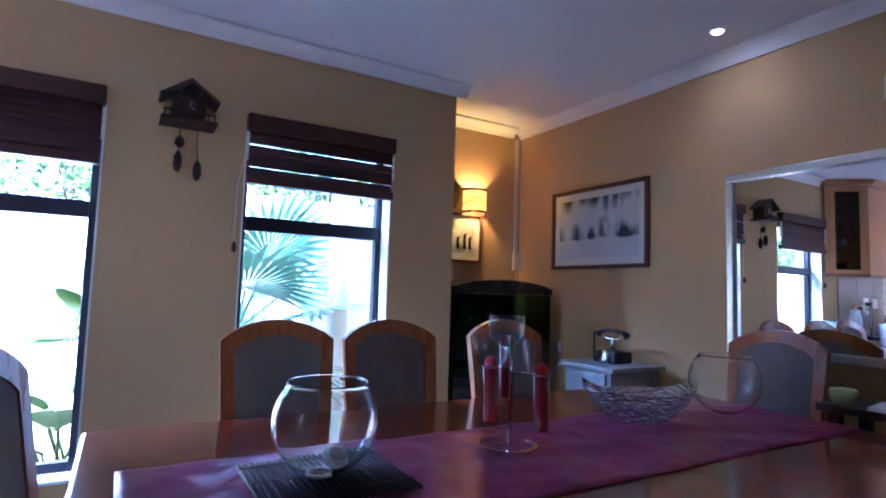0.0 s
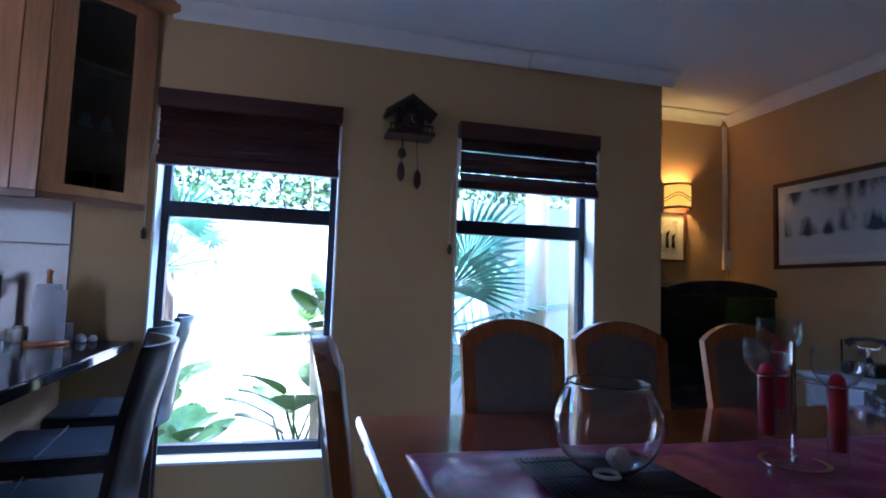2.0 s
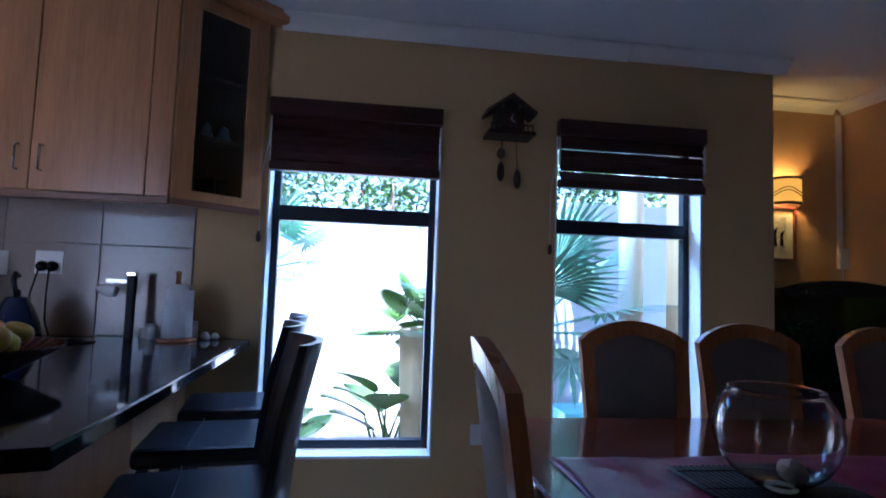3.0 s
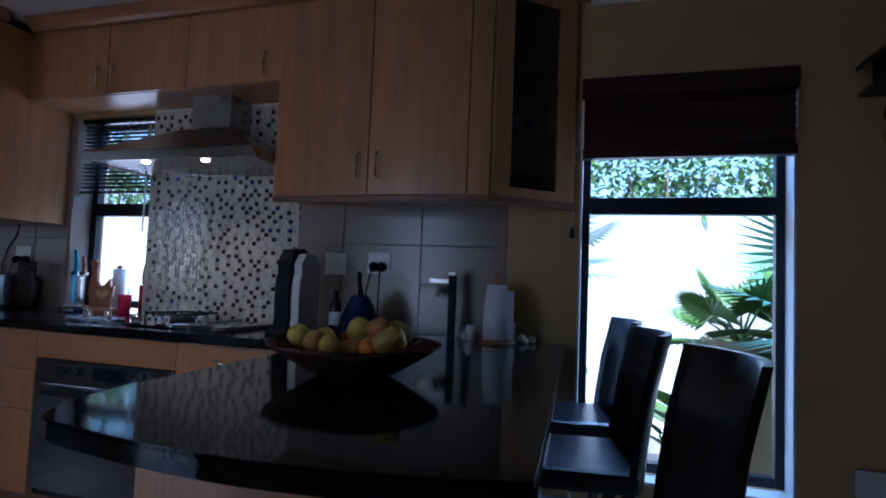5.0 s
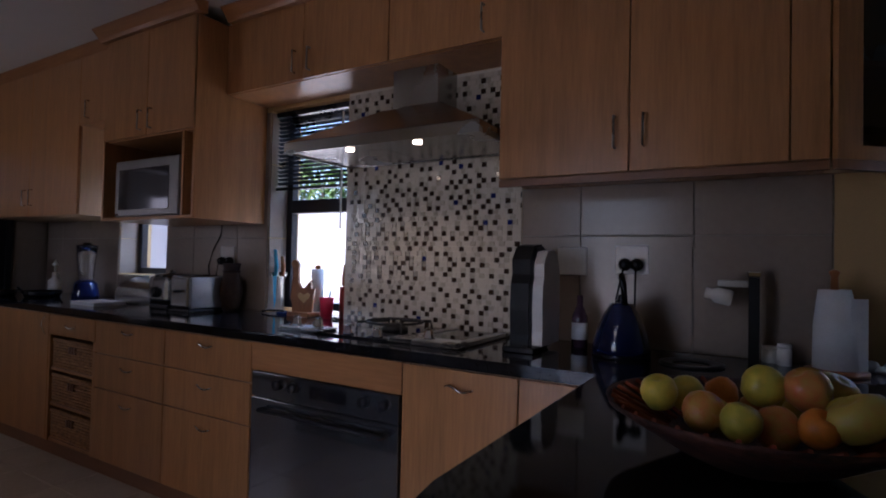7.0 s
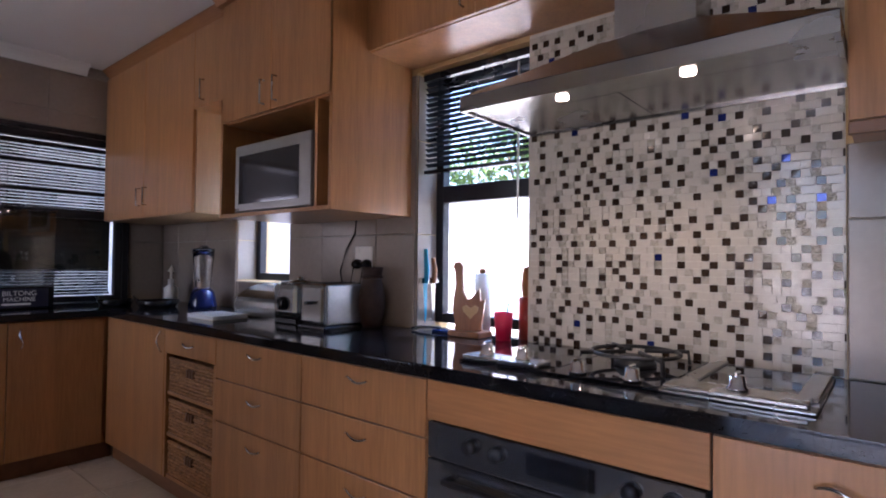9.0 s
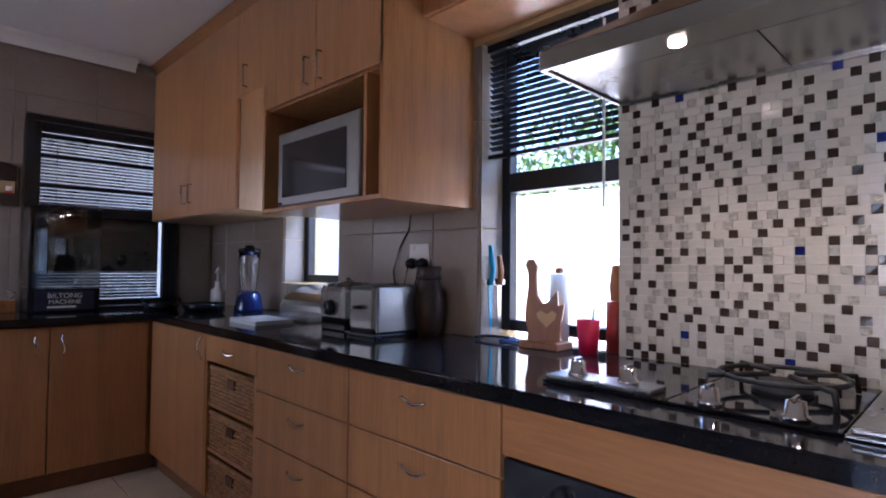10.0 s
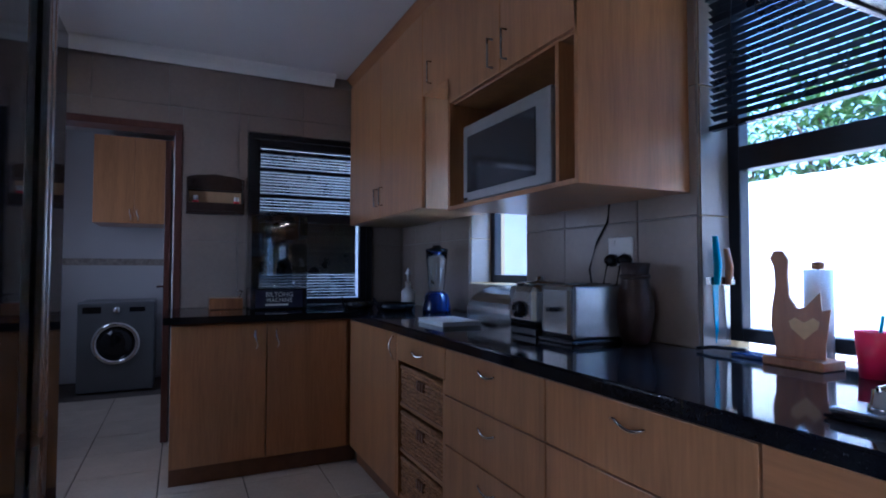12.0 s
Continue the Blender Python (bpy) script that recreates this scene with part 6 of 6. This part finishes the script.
lathed("candle_pot", "small pale green pot on the console", "pot", [(0, 0), (0.04, 0), (0.05, 0.05), (0.04, 0.06), (0, 0.055)], material("pale green glaze", (0.45, 0.55, 0.25), 0.3, scale=8, vary=0.2), (1.82, 1.95, 0.8305), 20)

# cuckoo clock
ck = thing("cuckoo_clock", "dark carved cuckoo clock with two pine cone weights", "clock")
cX = -0.46
part("case", boxm(cX - 0.075, cX + 0.075, 3.755, Y - 0.002, 1.965, 2.09, bevel=0.003), DARKWOOD, ck)
for s in (-1, 1):
    q = [(cX, 2.165), (cX + s * 0.135, 2.07), (cX + s * 0.13, 2.055), (cX, 2.148)]
    part("roof", prism(bmesh.new(), q, 3.71, Y - 0.002, "y"), DARKWOOD, ck)
part("gable", prism(bmesh.new(), [(cX - 0.08, 2.09), (cX + 0.08, 2.09), (cX, 2.147)], 3.76, Y - 0.002, "y"), DARKWOOD, ck)
part("balcony", boxm(cX - 0.125, cX + 0.125, 3.70, Y - 0.002, 1.945, 1.9645, bevel=0.003), DARKWOOD, ck)
part("rail", tube(bmesh.new(), [(cX - 0.115, 3.71, 1.995), (cX + 0.115, 3.71, 1.995)], 0.005, 6), DARKWOOD, ck)
for i in range(9):
    part("baluster", tube(bmesh.new(), [(cX - 0.11 + i * 0.0275, 3.71, 1.965), (cX - 0.11 + i * 0.0275, 3.71, 1.993)], 0.004, 5), DARKWOOD, ck)
k = lathe(bmesh.new(), [(0, 0), (0.038, 0), (0.036, 0.008), (0, 0.010)], 24)
bmesh.ops.transform(k, matrix=pose(cX, 3.754, 2.035, 90), verts=k.verts[:])
part("dial", k, material("brown clock dial", (0.10, 0.05, 0.03), 0.5, scale=20, vary=0.2), ck)
for a in (20, 130):
    part("clock_hand", tube(bmesh.new(), [(cX, 3.741, 2.035), (cX + 0.026 * math.sin(radians(a)), 3.741, 2.035 + 0.026 * math.cos(radians(a)))], 0.002, 5), WHITEP, ck)
for dx, dz in ((-0.045, 2.10), (0.045, 2.10), (-0.06, 1.995), (0.065, 1.99), (0.03, 2.0)):
    part("carving", lathe(bmesh.new(), [(0, -0.012), (0.009, -0.004), (0.010, 0.006), (0, 0.014)], 8, (cX + dx, 3.74, dz)), material("faded painted carving", (0.16, 0.10, 0.06), 0.5, scale=40, vary=0.6) if "faded painted carving" not in bpy.data.materials else bpy.data.materials["faded painted carving"], ck)
for dx, z0_, z1_ in ((-0.035, 1.71, 1.82), (0.055, 1.675, 1.785)):
    part("chain", tube(bmesh.new(), [(cX + dx, 3.80, z1_), (cX + dx * 0.8, 3.80, 1.945)], 0.0022, 5), DARKWOOD, ck)
    h = z1_ - z0_
    part("weight", lathe(bmesh.new(), [(0, 0), (0.012, h * 0.1), (0.021, h * 0.35), (0.018, h * 0.75), (0.006, h * 0.97), (0, h)], 12, (cX + dx, 3.80, z0_)), DARKWOOD, ck)
part("pendulum", tube(bmesh.new(), [(cX - 0.03, 3.82, 1.945), (cX - 0.03, 3.82, 1.86)], 0.003, 5), DARKWOOD, ck)
part("pendulum_leaf", lathe(bmesh.new(), [(0, 0), (0.024, 0.02), (0.02, 0.05), (0, 0.07)], 10, (cX - 0.03, 3.82, 1.835)), DARKWOOD, ck)

ck.location = (0, 0, 0.056)

# ceiling downlight
dl = thing("downlight", "small round recessed ceiling downlight, lit", "ceiling lamp")
lx, ly = 1.82, 2.47
part("ring", lathe(bmesh.new(), [(0.026, -0.004), (0.04, -0.004), (0.04, -0.0005), (0.026, -0.0005)], 28, (lx, ly, TOP), closed=True), WHITEP, dl)
part("lens", lathe(bmesh.new(), [(0, -0.003), (0.0255, -0.003), (0.0255, -0.0008), (0, -0.0008)], 24, (lx, ly, TOP)), material("lit downlight lens", (1, 1, 1), 0.3, vary=0, emit=(1.0, 0.93, 0.82), power=9), dl)
l = new("downlight_beam", bpy.data.lights.new("downlight_beam", "SPOT"))
l.data.energy, l.data.color, l.data.spot_size, l.data.spot_blend, l.data.shadow_soft_size = 0.06, (1.0, 0.90, 0.75), radians(110), 0.6, 0.03
l.matrix_world = look((lx, ly, TOP - 0.01), (lx, ly + 0.001, 0))

# glasses and china in the display cabinet
for x, y, z in ((-1.955, 3.76, 1.5745), (-1.895, 3.80, 1.5745), (-1.995, 3.80, 1.5745)):
    lathed("drinking_glass", "stemless clear glass in the display cabinet", "glass", [(0, 0), (0.026, 0), (0.032, 0.11), (0.030, 0.11), (0.024, 0.006), (0, 0.006)], CLEAR, (x, y, z), 18, "cabinet glasses")
for x, y in ((-1.975, 3.76), (-1.905, 3.81)):
    lathed("china_figure", "small white china figure in the display cabinet", "figurine", [(0, 0), (0.028, 0), (0.034, 0.02), (0.02, 0.05), (0.022, 0.06), (0.012, 0.08), (0, 0.085)], PLASTER, (x, y, 1.8765), 14, "cabinet china")

for ob in list(scene.objects):
    if ob.type == "MESH" and ob.data.materials and ob.data.materials[0] in (CLEAR, ACR, TUBE, bpy.data.materials["cut crystal"], bpy.data.materials["tank glass"], bpy.data.materials["smoked glass"]):
        ob.visible_shadow = False

# ---- garden outside ----
GRAVEL = material("pale gravel and soil", (0.46, 0.42, 0.36), 0.95, scale=6, vary=0.3, bump=0.4, fine=60)
structure("ground", boxm(-400, 400, -400, 400, -0.35, -0.145), GRAVEL, "pale gravel garden ground reaching the horizon", "ground")
gw = structure("garden_wall", boxm(-14, 8, 6.9, 7.15, -0.145, 1.95, bevel=0.01), PLASTER, "white plastered garden boundary wall", "garden wall")
LEAF = material("broad green leaf", (0.10, 0.19, 0.035), 0.45, scale=12, vary=0.45, transmission=0.0, fine=60)
PALM = material("blue green palm leaf", (0.15, 0.30, 0.20), 0.45, scale=10, vary=0.35)
BARK = material("brown bark", (0.16, 0.11, 0.07), 0.9, scale=14, vary=0.4, bump=0.5)
rg = random.Random(21)


def leaf(bm, c, d, w, up):
    """One folded pointed leaf from c along d."""
    side = d.cross(up).normalized() * w
    m = c + d * 0.5 - up * w * 0.5
    a, b, t = bm.verts.new(c), bm.verts.new(m + side + up * w * 0.4), bm.verts.new(c + d)
    e, n = bm.verts.new(m - side + up * w * 0.4), bm.verts.new(m)
    bm.faces.new((a, b, t, n)), bm.faces.new((a, n, t, e))


def shrub(name, label, x, y, z, sx, sz, count, size):
    t = thing(name, label, "shrub", group="hedge shrubs")
    bm = bmesh.new()
    for k in range(4):
        a = rg.uniform(0, 6.28)
        tube(bm, [(x, y, -0.145), (x + 0.15 * math.cos(a), y + 0.1 * math.sin(a), z * 0.6), (x + 0.5 * sx * math.cos(a), y + 0.3 * math.sin(a), z + 0.2 * sz)], [0.04, 0.03, 0.012], 6)
    part("trunk", bm, BARK, t)
    bm = bmesh.new()
    for k in range(count):
        c = Vector((x + rg.gauss(0, sx * 0.5), y + rg.gauss(0, 0.22), z + rg.gauss(0, sz * 0.45)))
        d = Vector((rg.uniform(-1, 1), rg.uniform(-1, 0.6), rg.uniform(-0.8, 0.8))).normalized() * size * rg.uniform(0.7, 1.3)
        leaf(bm, c, d, size * 0.28, Vector((rg.uniform(-0.3, 0.3), rg.uniform(-0.6, 0.2), 1)).normalized())
    part("crown", bm, LEAF, t)


for i, x in enumerate((-9.8, -8.6, -7.4, -6.2, -5.0, -3.6, -2.2, -0.9, 0.4, 1.6, 2.8)):
    shrub("shrub", "leafy green shrub behind the garden wall", x, 7.55, 2.35 + 0.2 * math.sin(i * 2.3), 0.9, 0.75, 1500, 0.11)


def fan_palm(x, y, h, crown, count, label, mat=None, wide=0.016):
    t = thing("fan_palm", label, "palm")
    part("trunk", tube(bmesh.new(), [(x, y, -0.145), (x + 0.02, y, h * 0.5), (x, y, h)], [0.10, 0.08, 0.07], 10), BARK, t)
    for k in range(count):
        a = k * 2.399 + 0.4
        el = radians(70 - 95 * (k / count))
        d = Vector((math.cos(a) * math.cos(el), math.sin(a) * math.cos(el), math.sin(el)))
        hub = Vector((x, y, h)) + d * crown * 0.55
        bm = tube(bmesh.new(), [(x, y, h), tuple(hub - d * 0.02)], [0.012, 0.008], 5)
        u = d.cross(Vector((0, 0, 1))).normalized()
        w = u.cross(d)
        for j in range(26):
            b = radians(-115 + 230 * j / 25)
            dirn = (d * math.cos(b) + u * math.sin(b)).normalized()
            ln = crown * (0.62 - 0.16 * abs(b) / 2)
            tip = hub + dirn * ln - Vector((0, 0, 0.10 * ln))
            mid = hub + dirn * ln * 0.55
            side = (dirn.cross(w)).normalized() * wide
            v = [bm.verts.new(p) for p in (hub, mid + side, tip, mid - side)]
            bm.faces.new(v)
        part("frond", bm, mat or PALM, t)


fan_palm(0.08, 5.25, 0.88, 1.15, 17, "fan palm with blue-green fronds outside the window", wide=0.024)
fan_palm(-2.05, 5.7, 1.30, 0.75, 13, "fan palm with pale fronds by the wall")

# strelitzia clumps with paddle leaves
for x, y, n_, s in ((-1.75, 4.75, 11, 0.55), (-0.95, 5.6, 9, 0.8), (-2.05, 5.4, 9, 0.7)):
    t = thing("paddle_plant", "leafy garden plant with paddle shaped leaves", "plant", group="paddle plants")
    for k in range(n_):
        a, ln = rg.uniform(0, 6.28), s * rg.uniform(0.2, 0.75)
        base = Vector((x + rg.gauss(0, 0.06), y + rg.gauss(0, 0.06), -0.145))
        d = Vector((math.cos(a) * 0.35, math.sin(a) * 0.35, 1)).normalized()
        top = base + d * ln
        bm = tube(bmesh.new(), [tuple(base), tuple(top)], [0.014, 0.009], 6)
        out_ = Vector((math.cos(a), math.sin(a), 0.8)).normalized()
        side = Vector((-math.sin(a), math.cos(a), 0))
        pts = []
        L_ = s * 0.62
        for q in range(7):
            u = q / 6
            wdt = 0.34 * L_ * math.sin(math.pi * (0.08 + 0.92 * u)) + 0.004
            c = top + out_ * L_ * u - Vector((0, 0, 0.25 * L_ * u * u))
            pts.append((bm.verts.new(c + side * wdt + Vector((0, 0, 0.02))), bm.verts.new(c), bm.verts.new(c - side * wdt + Vector((0, 0, 0.02)))))
        for p_, q_ in zip(pts, pts[1:]):
            bm.faces.new((p_[0], p_[1], q_[1], q_[0])), bm.faces.new((p_[1], p_[2], q_[2], q_[1]))
        part("leaf", bm, LEAF, t)

ROCK = material("pale river stone", (0.55, 0.52, 0.47), 0.8, scale=7, vary=0.2, bump=0.2)
for x, y, r in ((-1.15, 4.75, 0.16), (-0.98, 4.95, 0.13), (-1.35, 4.62, 0.12), (-0.85, 4.66, 0.10), (-1.50, 4.85, 0.13), (-1.05, 4.50, 0.09), (-1.25, 4.42, 0.08), (-1.62, 4.52, 0.09), (-0.72, 4.85, 0.12)):
    bm = bmesh.new()
    bmesh.ops.create_icosphere(bm, subdivisions=3, radius=r)
    for v in bm.verts:
        v.co *= 1 + 0.18 * noise.noise(v.co * 6 + Vector((x * 9, y * 7, 0)))
        v.co.z *= 0.72
    for f in bm.faces:
        f.smooth = True
    bmesh.ops.transform(bm, matrix=pose(x, y, -0.145 + r * 0.6), verts=bm.verts[:])
    solid("river_stone", bm, ROCK, "rounded pale river stone in the garden bed", "stone", "garden stones")
pl = thing("planter", "tall sand coloured cylindrical planter", "planter")
part("pot", lathe(bmesh.new(), [(0, 0), (0.20, 0), (0.25, 1.0), (0.22, 1.0), (0.19, 0.88), (0, 0.88)], 32, (-0.66, 5.45, -0.145)), material("sand render", (0.50, 0.42, 0.26), 0.85, scale=8, vary=0.15, bump=0.2), pl)
fan_palm(-0.66, 5.45, 0.84, 0.55, 12, "small yellow-green fan palm growing in the tall planter", LEAF, 0.022)
# out-of-view slab, added so that its shadow covers the block wall
structure("veranda_roof", boxm(0.45, 4.5, 4.55, 6.6, 2.72, 2.86), PLASTER, "unseen veranda roof added to shade the far wall", "roof")
vw = structure("wall_veranda", boxm(0.30, 4.5, 6.25, 6.45, -0.145, 2.1), material("blue grey block wall", (0.40, 0.45, 0.50), 0.85, scale=3, vary=0.12, bump=0.1), "blue grey block wall behind the palm")
structure("pool_coping", boxm(0.6, 4.0, 5.75, 6.2, -0.14, 0.12, bevel=0.01), material("turquoise coping", (0.25, 0.60, 0.65), 0.4, scale=6, vary=0.1), "turquoise pool coping outside", "coping")
# white column beside the house and its downpipe
cl = thing("veranda_post", "white painted veranda post outside the window", "post")
part("shaft", lathe(bmesh.new(), [(0, -0.145), (0.085, -0.145), (0.085, 2.9), (0, 2.9)], 24, (0.70, 4.72, 0)), PLASTER, cl)
part("bracket", boxm(0.60, 0.615, 4.66, 4.78, 1.18, 1.20), PLASTER, cl)

# ---- tiles, laid last ----
def tile_mesh(name, w, d, h, mat, bev=0.002):
    bm = boxm(-w / 2, w / 2, -d / 2, d / 2, 0, h)
    top = [e for e in bm.edges if all(v.co.z > h - 1e-6 for v in e.verts)]
    bmesh.ops.bevel(bm, geom=top, offset=bev, segments=1, affect="EDGES")
    return mesh_of(name, bm, mat)


T = 0.424
tm = tile_mesh("floor_tile", T - 0.006, T - 0.006, 0.008, FLOORT)
rest = bmesh.new()
for i in range(-8, 24):
    for j in range(-13, 6):
        x, y = -6.70 + T * (i + 0.5), 2.64 + T * (j + 0.5)
        if x < -9.4 or x > XR - 0.2 or y < -2.3 or y > 3.75:
            continue
        if x < -1.9 and y > 0.6 and (x < XB or y > 1.0):
            ob = new("floor_tile", tm)
            ob.parent, ob.location = floor, (x, y, -0.008)
        else:
            box(rest, x - T / 2 + 0.003, x + T / 2 - 0.003, y - T / 2 + 0.003, y + T / 2 - 0.003, -0.008, 0.0)
tagged(part("floor_tiles", rest, FLOORT, floor), kind="stuff")

north, west = bpy.data.objects["wall_north"], bpy.data.objects["wall_west"]
structure("trim_tile_bed_north", wall_holes("y", Y - 0.003, Y - 0.0005, -3.15, -2.023, 0.91, 1.56, []), GROUT, "grey grout bed behind the wall tiles", "grout")
structure("trim_tile_bed_corner", wall_holes("y", Y - 0.003, Y - 0.0005, XB + 0.01, K1[0] + 0.001, 0.91, 2.1, [(K2[0], K2[1], 1.085, 2.1)]), GROUT, "grey grout bed behind the wall tiles", "grout")
cache = {}


def wall_tile(parent, wall, a0, a1, z0, z1, at):
    """A glazed tile on a wall; alike sizes share a mesh."""
    w, h = round(a1 - a0 - 0.004, 4), round(z1 - z0 - 0.004, 4)
    if w < 0.01 or h < 0.01:
        return
    if (w, h) not in cache:
        cache[(w, h)] = tile_mesh("wall_tile", w, h, 0.007, TILE)
    ob = new("wall_tile", cache[(w, h)])
    c, z = (a0 + a1) / 2, (z0 + z1) / 2
    ob.matrix_basis = {"n": pose(c, at, z, 90, 0, 0), "w": Matrix.Translation((at, c, z)) @ pose(0, 0, 0, 90, 0, 90), "l": Matrix.Translation((at, c, z)) @ pose(0, 0, 0, 90, 0, 90)}[wall]
    ob.parent = parent


def cut(lo, hi, step, origin):
    k = math.floor((lo - origin) / step + 1e-6)
    while origin + k * step < hi - 1e-4:
        yield max(lo, origin + k * step), min(hi, origin + (k + 1) * step)
        k += 1


def tile_area(parent, wall, a0, a1, z0, z1, at, holes=()):
    for p, q in cut(a0, a1, 0.43, -2.025 if wall == "n" else 2.22):
        for r, s in cut(z0, z1, 0.44, 0.91):
            cells = [(p, q, r, s)]
            for h in holes:
                nxt = []
                for (p_, q_, r_, s_) in cells:
                    if q_ <= h[0] or p_ >= h[1] or s_ <= h[2] or r_ >= h[3]:
                        nxt.append((p_, q_, r_, s_))
                        continue
                    if p_ < h[0]:
                        nxt.append((p_, h[0], r_, s_))
                    if q_ > h[1]:
                        nxt.append((h[1], q_, r_, s_))
                    m0, m1 = max(p_, h[0]), min(q_, h[1])
                    if r_ < h[2]:
                        nxt.append((m0, m1, r_, h[2]))
                    if s_ > h[3]:
                        nxt.append((m0, m1, h[3], s_))
                cells = nxt
            for c in cells:
                wall_tile(parent, wall, *c, at)


tile_area(north, "n", -3.15, -2.025, 0.91, 1.56, Y - 0.002)
tile_area(north, "n", XB + 0.012, K1[0], 0.91, 2.10, Y - 0.002, [(K2[0], K2[1], 1.085, 2.2)])
tile_area(west, "w", 1.21, 3.85, 0.08, TOP - 0.078, XB - 0.0005, [(1.54, 2.305, 0, 2.115), (2.71, 3.605, 0.88, 2.115)])
for x0 in (K1[0] + 0.0005, K2[0] + 0.0005):
    for z0_, z1_ in ((0.912 if x0 > -5 else 1.09, 1.35), (1.35, 1.79), (1.79, 2.10)):
        bm = boxm(x0, x0 + 0.006, Y + 0.001, Y + 0.137, z0_ + 0.002, z1_ - 0.002, bevel=0.001)
        part("reveal_tile", bm, TILE, north)

# glass mosaic behind the hob
MX0, MX1, MZ0, MZ1 = K1[1], -3.152, 0.912, 2.127
mos = structure("mosaic_bed", boxm(MX0, MX1, Y - 0.004, Y - 0.0005, 0.9105, MZ1), material("white mosaic grout", (0.62, 0.58, 0.50), 0.9, scale=40, vary=0.1), "cream, brown and clear glass mosaic splashback", "mosaic")
MCREAM = material("cream mosaic glass", (0.53, 0.49, 0.41), 0.14, scale=40, vary=0.05, random=0.06)
MDARK = material("brown mosaic glass", (0.055, 0.036, 0.024), 0.10, scale=40, vary=0.3, random=0.25)
MCLEAR = material("rippled silver mosaic glass", (0.48, 0.44, 0.36), 0.14, metal=0.1, scale=90, vary=0.2, bump=0.9, fine=160, random=0.12)
# iridescent sheen put into the base colour of a few tiles
MBLUE = material("mosaic glass tinted for violet blue sheen", (0.02, 0.03, 0.16), 0.10, metal=0.3, scale=40, vary=0.3, random=0.3)
P = 0.0245
nrow = int((MZ1 - MZ0) / P)
joined = {m.name: bmesh.new() for m in (MCREAM, MDARK, MCLEAR, MBLUE)}
shared = {}
rm = random.Random(4)
made = 0
below = []
for j in range(nrow):
    # squares and double-length pieces, each course shifted along the one below
    x0, last = MX0 + 0.001, None
    first = rm.choice((0.5, 1.0, 1.5, 2.0))
    darks = []
    while x0 < MX1 - 0.006:
        if last is None:
            m, span = MCREAM, first
        elif last in (MDARK, MBLUE):
            m, span = (MCLEAR, 1) if rm.random() < 0.3 else (MCREAM, 2 if rm.random() < 0.62 else 1)
        elif last is MCLEAR:
            m, span = (MCREAM, 2 if rm.random() < 0.6 else 1)
        else:
            r_ = rm.random()
            free = all(abs(x0 - d) > 0.8 * P for d in below)
            m, span = (MDARK if rm.random() < 0.95 else MBLUE, 1) if r_ < 0.66 and free else (MCLEAR, 1) if r_ < 0.80 else (MCREAM, 1)
        if m in (MDARK, MBLUE):
            darks.append(x0)
        x1 = min(x0 + span * P, MX1)
        last = m
        za, zc = MZ0 + j * P + 0.0008, MZ0 + (j + 1) * P - 0.0008
        xa, xc = x0 + 0.0008, x1 - 0.0008
        x0 = x1
        if -4.06 < xa < -3.60 and 1.05 < za < 1.60 and made < 300 and x1 < MX1:
            key = (m.name, span)
            if key not in shared:
                shared[key] = tile_mesh("mosaic_tile", P * span - 0.0016, P - 0.0016, 0.004, m, 0.0008)
            ob = new("mosaic_tile", shared[key])
            ob.parent, ob.matrix_basis = mos, pose((xa + xc) / 2, Y - 0.004, (za + zc) / 2, 90 + rm.uniform(-1.2, 1.2), rm.uniform(-1, 1), 0)
            made += 1
        else:
            dy = [rm.uniform(-0.0004, 0.0004) for _ in range(4)]
            b = joined[m.name]
            f = [b.verts.new(p) for p in ((xa, Y - 0.0078 + dy[0], za), (xc, Y - 0.0078 + dy[1], za), (xc, Y - 0.0078 + dy[2], zc), (xa, Y - 0.0078 + dy[3], zc))]
            g = [b.verts.new((v.co.x, Y - 0.004, v.co.z)) for v in f]
            b.faces.new(f)
            for q in range(4):
                b.faces.new((f[q], g[q], g[(q + 1) % 4], f[(q + 1) % 4]))
    below = darks
for m in (MCREAM, MDARK, MCLEAR, MBLUE):
    tagged(part("mosaic_tiles", joined[m.name], m, mos), kind="stuff")
